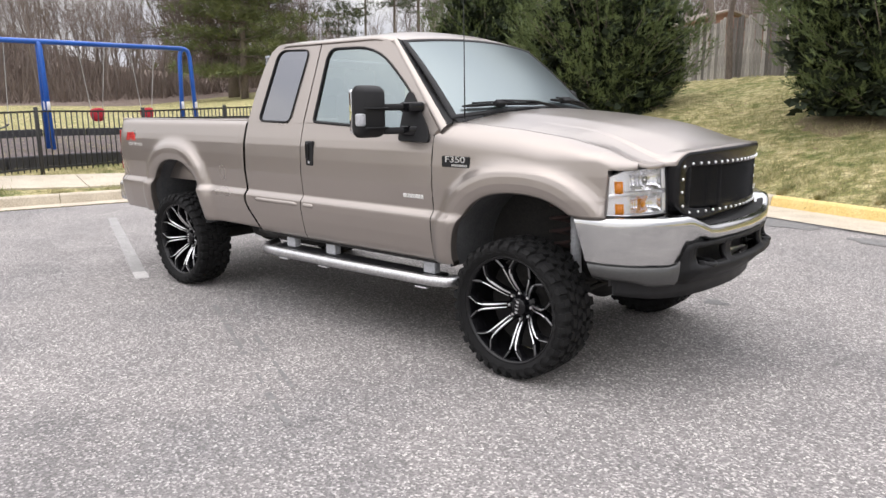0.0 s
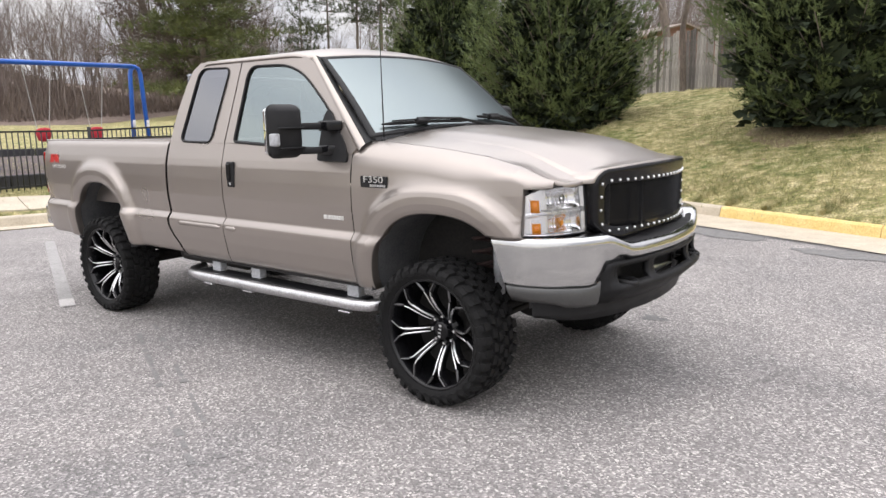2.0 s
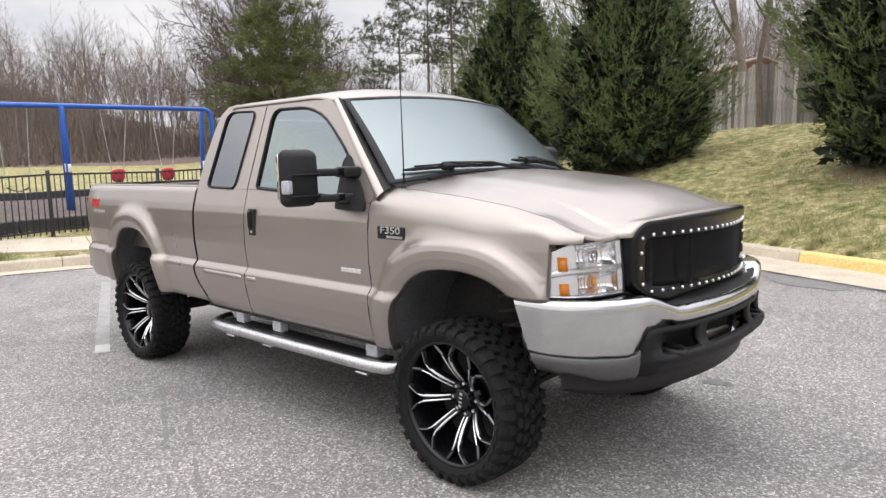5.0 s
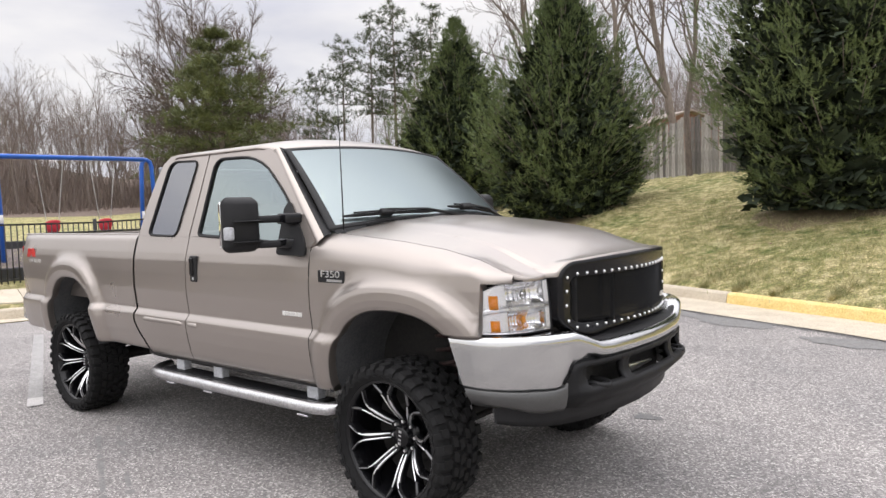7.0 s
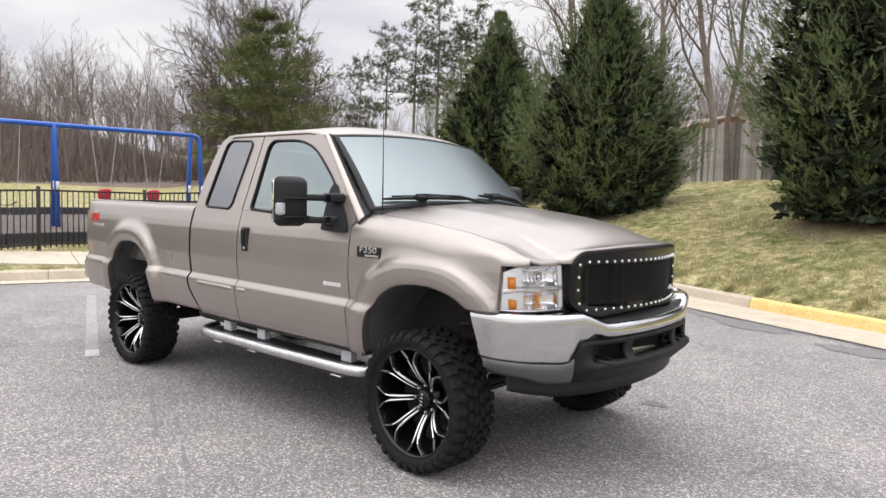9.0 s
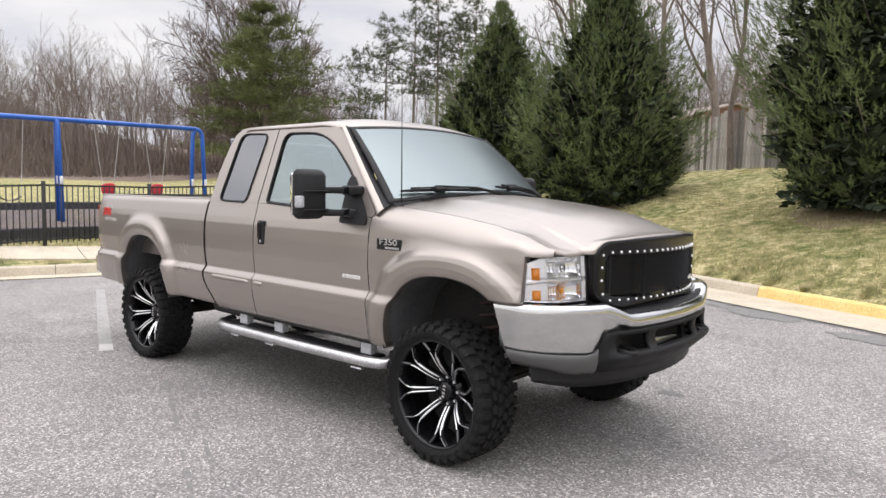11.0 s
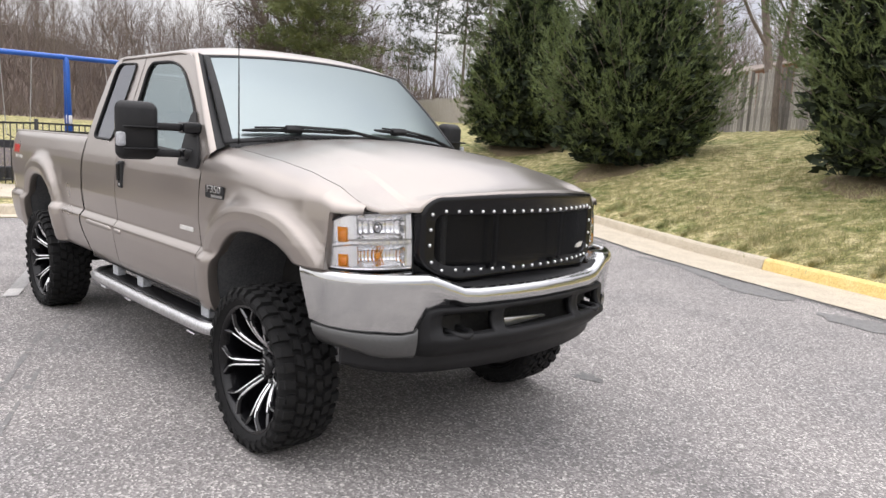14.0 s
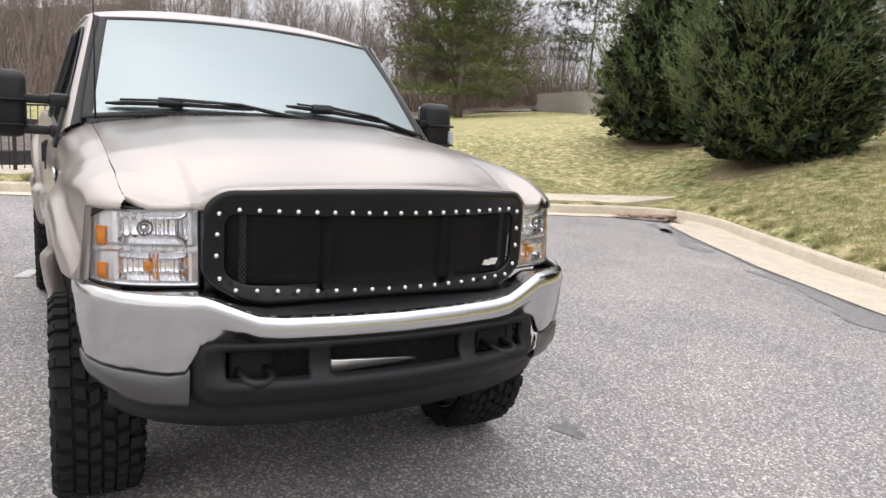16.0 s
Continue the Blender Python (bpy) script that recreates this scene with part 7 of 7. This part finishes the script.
    for k in range(8):
        a = k * math.pi / 4 + 0.2
        put("lug_nut", nm, None, w, at=Matrix.Translation((0.078 * math.cos(a), -0.006, 0.078 * math.sin(a))))
    return w


wheel0 = build_wheel()
wheel0.parent = truck
wheel0.matrix_basis = Matrix.Translation((0.0, -0.868, 0.41)) @ Matrix.Rotation(radians(-2), 4, "Z") @ Matrix.Rotation(0.15, 4, "Y")
for (x, y, rz, ry) in ((0.0, 0.868, 178, 0.6), (-3.605, -0.862, 0, 0.12), (-3.605, 0.862, 180, 2.0)):
    copy_thing(wheel0, Matrix.Translation((x, y, 0.41)) @ Matrix.Rotation(radians(rz), 4, "Z") @ Matrix.Rotation(ry, 4, "Y"))

# ---- running boards ----
for sd in (1, -1):
    rb = new("running_board")
    rb.parent = truck
    ys0 = -0.955
    pts = [(-2.42, ys0 + 0.16, 0.5), (-2.41, ys0 + 0.05, 0.485), (-2.36, ys0 + 0.005, 0.475), (-2.25, ys0 - 0.005, 0.472), (-1.4, ys0 - 0.008, 0.474), (-0.62, ys0 - 0.005, 0.482), (-0.52, ys0 + 0.005, 0.488), (-0.47, ys0 + 0.05, 0.497), (-0.46, ys0 + 0.16, 0.51)]
    V, F = tube(pts, [0.032, 0.035] + [0.037] * 5 + [0.035, 0.032], 14)
    panel("step_tube", V, F, M["bare_metal"], rb, sd, 0.0, "polished metal step tube")
    def pb(bm, name, m_, label=""):
        if sd < 0:
            bmesh.ops.scale(bm, vec=(1, -1, 1), verts=bm.verts)
            bmesh.ops.reverse_faces(bm, faces=bm.faces)
        return part(name, bm, M[m_], rb, label)
    pb(box(-2.3, -0.6, -0.945, -0.81, 0.482, 0.512, 0.012, 2), "step_pad", "trim", "black ribbed step pad")
    for x in (-2.12, -1.66, -0.7):
        pb(box(x - 0.05, x + 0.05, -0.9, -0.84, 0.49, 0.63, 0.008, 2), "step_bracket", "bracket", "light grey step bracket")
        pb(box(x - 0.05, x + 0.05, -0.985, -0.95, 0.425, 0.437, 0.004, 1), "clamp_foot", "bare_metal")

# ---- badges ----
def lettering(name, text, size, depth, material, m, parent):
    cu = bpy.data.curves.new(name, "FONT")
    cu.body, cu.size, cu.extrude, cu.align_x, cu.align_y = text, size, depth, "CENTER", "CENTER"
    tmp = bpy.data.objects.new(name, cu)
    scene.collection.objects.link(tmp)
    bpy.context.view_layer.update()
    me = bpy.data.meshes.new_from_object(tmp)
    bpy.data.objects.remove(tmp)
    me.materials.clear()
    return put(name, me, material, parent, at=m)


badge = new("fender_badge")
badge.parent = truck
yb0 = -side_y(-0.41, 1.243) - 0.003
part("badge_plate", box(-0.515, -0.305, yb0 - 0.004, yb0 + 0.006, 1.208, 1.275, 0.006, 2), M["trim"], badge, "dark model badge with silver characters")
side_face = lambda x, y, z: Matrix.Translation((x, y, z)) @ Matrix.Rotation(radians(90), 4, "X")
lettering("badge_letters", "F350", 0.055, 0.003, M["milled"], side_face(-0.41, yb0 - 0.006, 1.254) @ Matrix.Diagonal((1.45, 0.95, 1, 1)), badge)
for k in range(9):
    part("badge_bar", box(-0.435 + 0.0135 * k, -0.426 + 0.0135 * k, yb0 - 0.008, yb0 - 0.002, 1.215, 1.228), M["milled"], badge)
yb1 = -side_y(-0.8, 1.02) - 0.001
emb = new("door_emblem")
emb.parent = truck
for k, (x0, w) in enumerate(((-0.845, 0.03), (-0.81, 0.02), (-0.786, 0.018), (-0.764, 0.018), (-0.742, 0.02), (-0.718, 0.02), (-0.694, 0.02))):
    part("emblem_bar", box(x0, x0 + w, yb1 - 0.004, yb1 + 0.004, 1.0, 1.025, 0.002, 1), M["decal_white"], emb)
dec = new("bed_decal")
dec.parent = truck
yb2 = -side_y(-4.42, 1.3) - 0.002
for k, (x0, sh) in enumerate(((-4.46, 0.02), (-4.38, -0.02))):
    for t, w in ((0.0, 0.034), (0.042, 0.03)):
        bm = box(x0 + t, x0 + t + w, yb2 - 0.002, yb2 + 0.004, 1.27, 1.345)
        for v in bm.verts:
            v.co.x += sh * (v.co.z - 1.3) / 0.04
        part("decal_shape", bm, M["decal_red"], dec)
for z in (1.345, 1.31):
    part("decal_shape", box(-4.43, -4.35, yb2 - 0.003, yb2 + 0.004, z - 0.012, z, 0.001, 1), M["decal_red"], dec)
lettering("decal_letters", "OFF ROAD", 0.045, 0.001, M["decal_white"], side_face(-4.3, yb2 - 0.004, 1.235) @ Matrix.Diagonal((1.15, 1, 1, 1)), dec)

# ---- bed, tail and underbody ----
part("bed_floor", box(-4.62, -2.6, -0.82, 0.82, 0.92, 0.96, 0.01, 1), M["dark"], truck)
part("bed_front_wall", box(-2.62, -2.585, -0.84, 0.84, 0.93, 1.46, 0.01, 2), M["paint"], truck)
tg = part("tailgate", box(-4.7, -4.63, -0.86, 0.86, 0.9, 1.46, 0.02, 3), M["paint"], truck)
part("gate_cap", box(-4.705, -4.625, -0.84, 0.84, 1.462, 1.474, 0.005, 2), M["trim"], tg)
for sd in (1, -1):
    bm = box(-4.712, -4.685, -0.925, -0.865, 0.98, 1.36, 0.012, 2)
    if sd < 0:
        bmesh.ops.scale(bm, vec=(1, -1, 1), verts=bm.verts)
        bmesh.ops.reverse_faces(bm, faces=bm.faces)
    part("tail_lamp", bm, M["tail_red"], truck, "red tail lamp on the bed corner")
rbp = part("rear_bumper", box(-4.88, -4.7, -0.9, 0.9, 0.66, 0.86, 0.04, 4), M["chrome"], truck, "chrome rear step bumper")
for sd in (1, -1):
    part("frame_rail", box(-4.6, 0.8, sd * 0.42 - 0.04, sd * 0.42 + 0.04, 0.52, 0.68, 0.01, 1), M["dark"], truck)
    # wheel wells
    for cx, ax, zc, bz in ARCHES:
        V = []
        for t in np.linspace(0, math.pi, 25):
            x = cx - (ax + 0.012) * math.copysign(abs(math.cos(t)) ** (2 / 2.4), math.cos(t))
            z = zc + (bz + 0.012) * abs(math.sin(t)) ** (2 / 2.4)
            for y in (0.985 if x < 0.3 else 0.82, 0.8, 0.55):
                V.append((x, -y, z))
        panel("wheel_well", V, quads(25, 3), M["liner"], truck, sd, 0.0)
        x0, x1 = cx - ax - 0.01, cx + ax + 0.01
        part("well_wall", box(x0, x1, -sd * 0.55 - 0.01, -sd * 0.55 + 0.01, 0.62, 1.1), M["dark"], truck)
    pts = []
    for k in range(60):
        a = k / 59 * 2 * math.pi * 6
        pts.append((0.12 + 0.07 * math.cos(a), -sd * 0.63 + 0.07 * math.sin(a), 0.56 + 0.46 * k / 59))
    V, F = tube(pts, 0.011, 6)
    put("coil_spring", mesh_of("coil_spring", V, F), M["spring"], truck, "dull red coil spring")
    V, F = tube([(0.26, -sd * 0.66, 0.45), (0.22, -sd * 0.64, 0.72), (0.2, -sd * 0.62, 1.02)], [0.02, 0.032, 0.032], 10)
    put("shock_absorber", mesh_of("shock_absorber", V, F), M["bracket"], truck, "grey shock absorber")
    V, F = tube([(-4.25, -sd * 0.5, 0.62), (-3.6, -sd * 0.5, 0.5), (-2.95, -sd * 0.5, 0.62)], 0.035, 4)
    put("leaf_spring", mesh_of("leaf_spring", V, F), M["dark"], truck)
    rk = box(-2.5, -0.6, -sd * 0.9 - 0.03, -sd * 0.9 + 0.03, 0.585, 0.68, 0.02, 2)
    part("rocker_sill", rk, M["dark"], truck)
for x, r in ((0.0, 0.045), (-3.605, 0.055)):
    V, F = tube([(x, -0.8, 0.41), (x, -0.2, 0.41), (x, 0.2, 0.41), (x, 0.8, 0.41)], r, 12)
    put("axle", mesh_of("axle", V, F), M["dark"], truck)
    d = bmesh.new()
    bmesh.ops.create_uvsphere(d, u_segments=16, v_segments=10, radius=0.15)
    ob = part("differential", d, M["dark"], truck, smooth=True)
    ob.matrix_basis = Matrix.Translation((x, 0.12 if x == 0 else 0.0, 0.41))
V, F = tube([(-3.5, 0.0, 0.45), (-1.4, 0.05, 0.58)], 0.045, 10)
put("drive_shaft", mesh_of("drive_shaft", V, F), M["dark"], truck)
part("gearbox", box(-1.5, -0.5, -0.25, 0.25, 0.5, 0.78, 0.06, 3), M["dark"], truck)
part("engine_block", box(-0.5, 0.6, -0.3, 0.3, 0.6, 1.2, 0.05, 2), M["dark"], truck)
V, F = tube([(-2.9, -0.62, 0.56), (-2.1, -0.62, 0.56)], 0.09, 14)
put("silencer", mesh_of("silencer", V, F), M["dark"], truck)
part("fuel_tank", box(-2.5, -1.2, 0.3, 0.75, 0.52, 0.74, 0.05, 3), M["dark"], truck)
part("cab_floor", box(-2.5, -0.45, -0.88, 0.88, 0.64, 0.7, 0.01, 1), M["dark"], truck)
part("firewall", box(-0.6, -0.56, -0.9, 0.9, 0.66, 1.47, 0.01, 1), M["dark"], truck)
part("inner_fender", box(-0.56, 0.5, -0.54, 0.54, 1.1, 1.14, 0.01, 1), M["dark"], truck)
part("radiator", box(0.7, 0.74, -0.55, 0.55, 0.7, 1.25, 0.01, 1), M["dark"], truck)
V, F = tube([(0.14, -0.7, 0.42), (0.16, 0.0, 0.44), (0.14, 0.7, 0.42)], 0.018, 8)
put("steering_link", mesh_of("steering_link", V, F), M["dark"], truck)
# seats and dash
part("dashboard", box(-0.95, -0.6, -0.82, 0.82, 1.2, 1.47, 0.06, 3), M["trim"], truck, smooth=True)
for y in (-0.42, 0.42):
    seat = part("seat", box(-1.62, -1.1, y - 0.28, y + 0.28, 0.95, 1.12, 0.06, 3), M["fabric"], truck, smooth=True)
    bm = box(-1.75, -1.58, y - 0.27, y + 0.27, 1.1, 1.66, 0.06, 3)
    for v in bm.verts:
        v.co.x -= 0.15 * (v.co.z - 1.1)
    part("seat_back", bm, M["fabric"], seat, smooth=True)
    part("headrest", box(-1.86, -1.76, y - 0.13, y + 0.13, 1.66, 1.84, 0.04, 3), M["fabric"], seat, smooth=True)
V, F = [], []
n1, n2 = 28, 8
for i in range(n1):
    a = 2 * math.pi * i / n1
    for j in range(n2):
        b = 2 * math.pi * j / n2
        r = 0.18 + 0.015 * math.cos(b)
        V.append((-1.05 + 0.5 * r * math.sin(a) * -0.6 + 0.015 * math.sin(b), 0.42 + r * math.cos(a), 1.36 + r * math.sin(a) * 0.85))
put("steering_wheel", mesh_of("steering_wheel", V, quads(n1, n2, True, True)), M["trim"], truck)
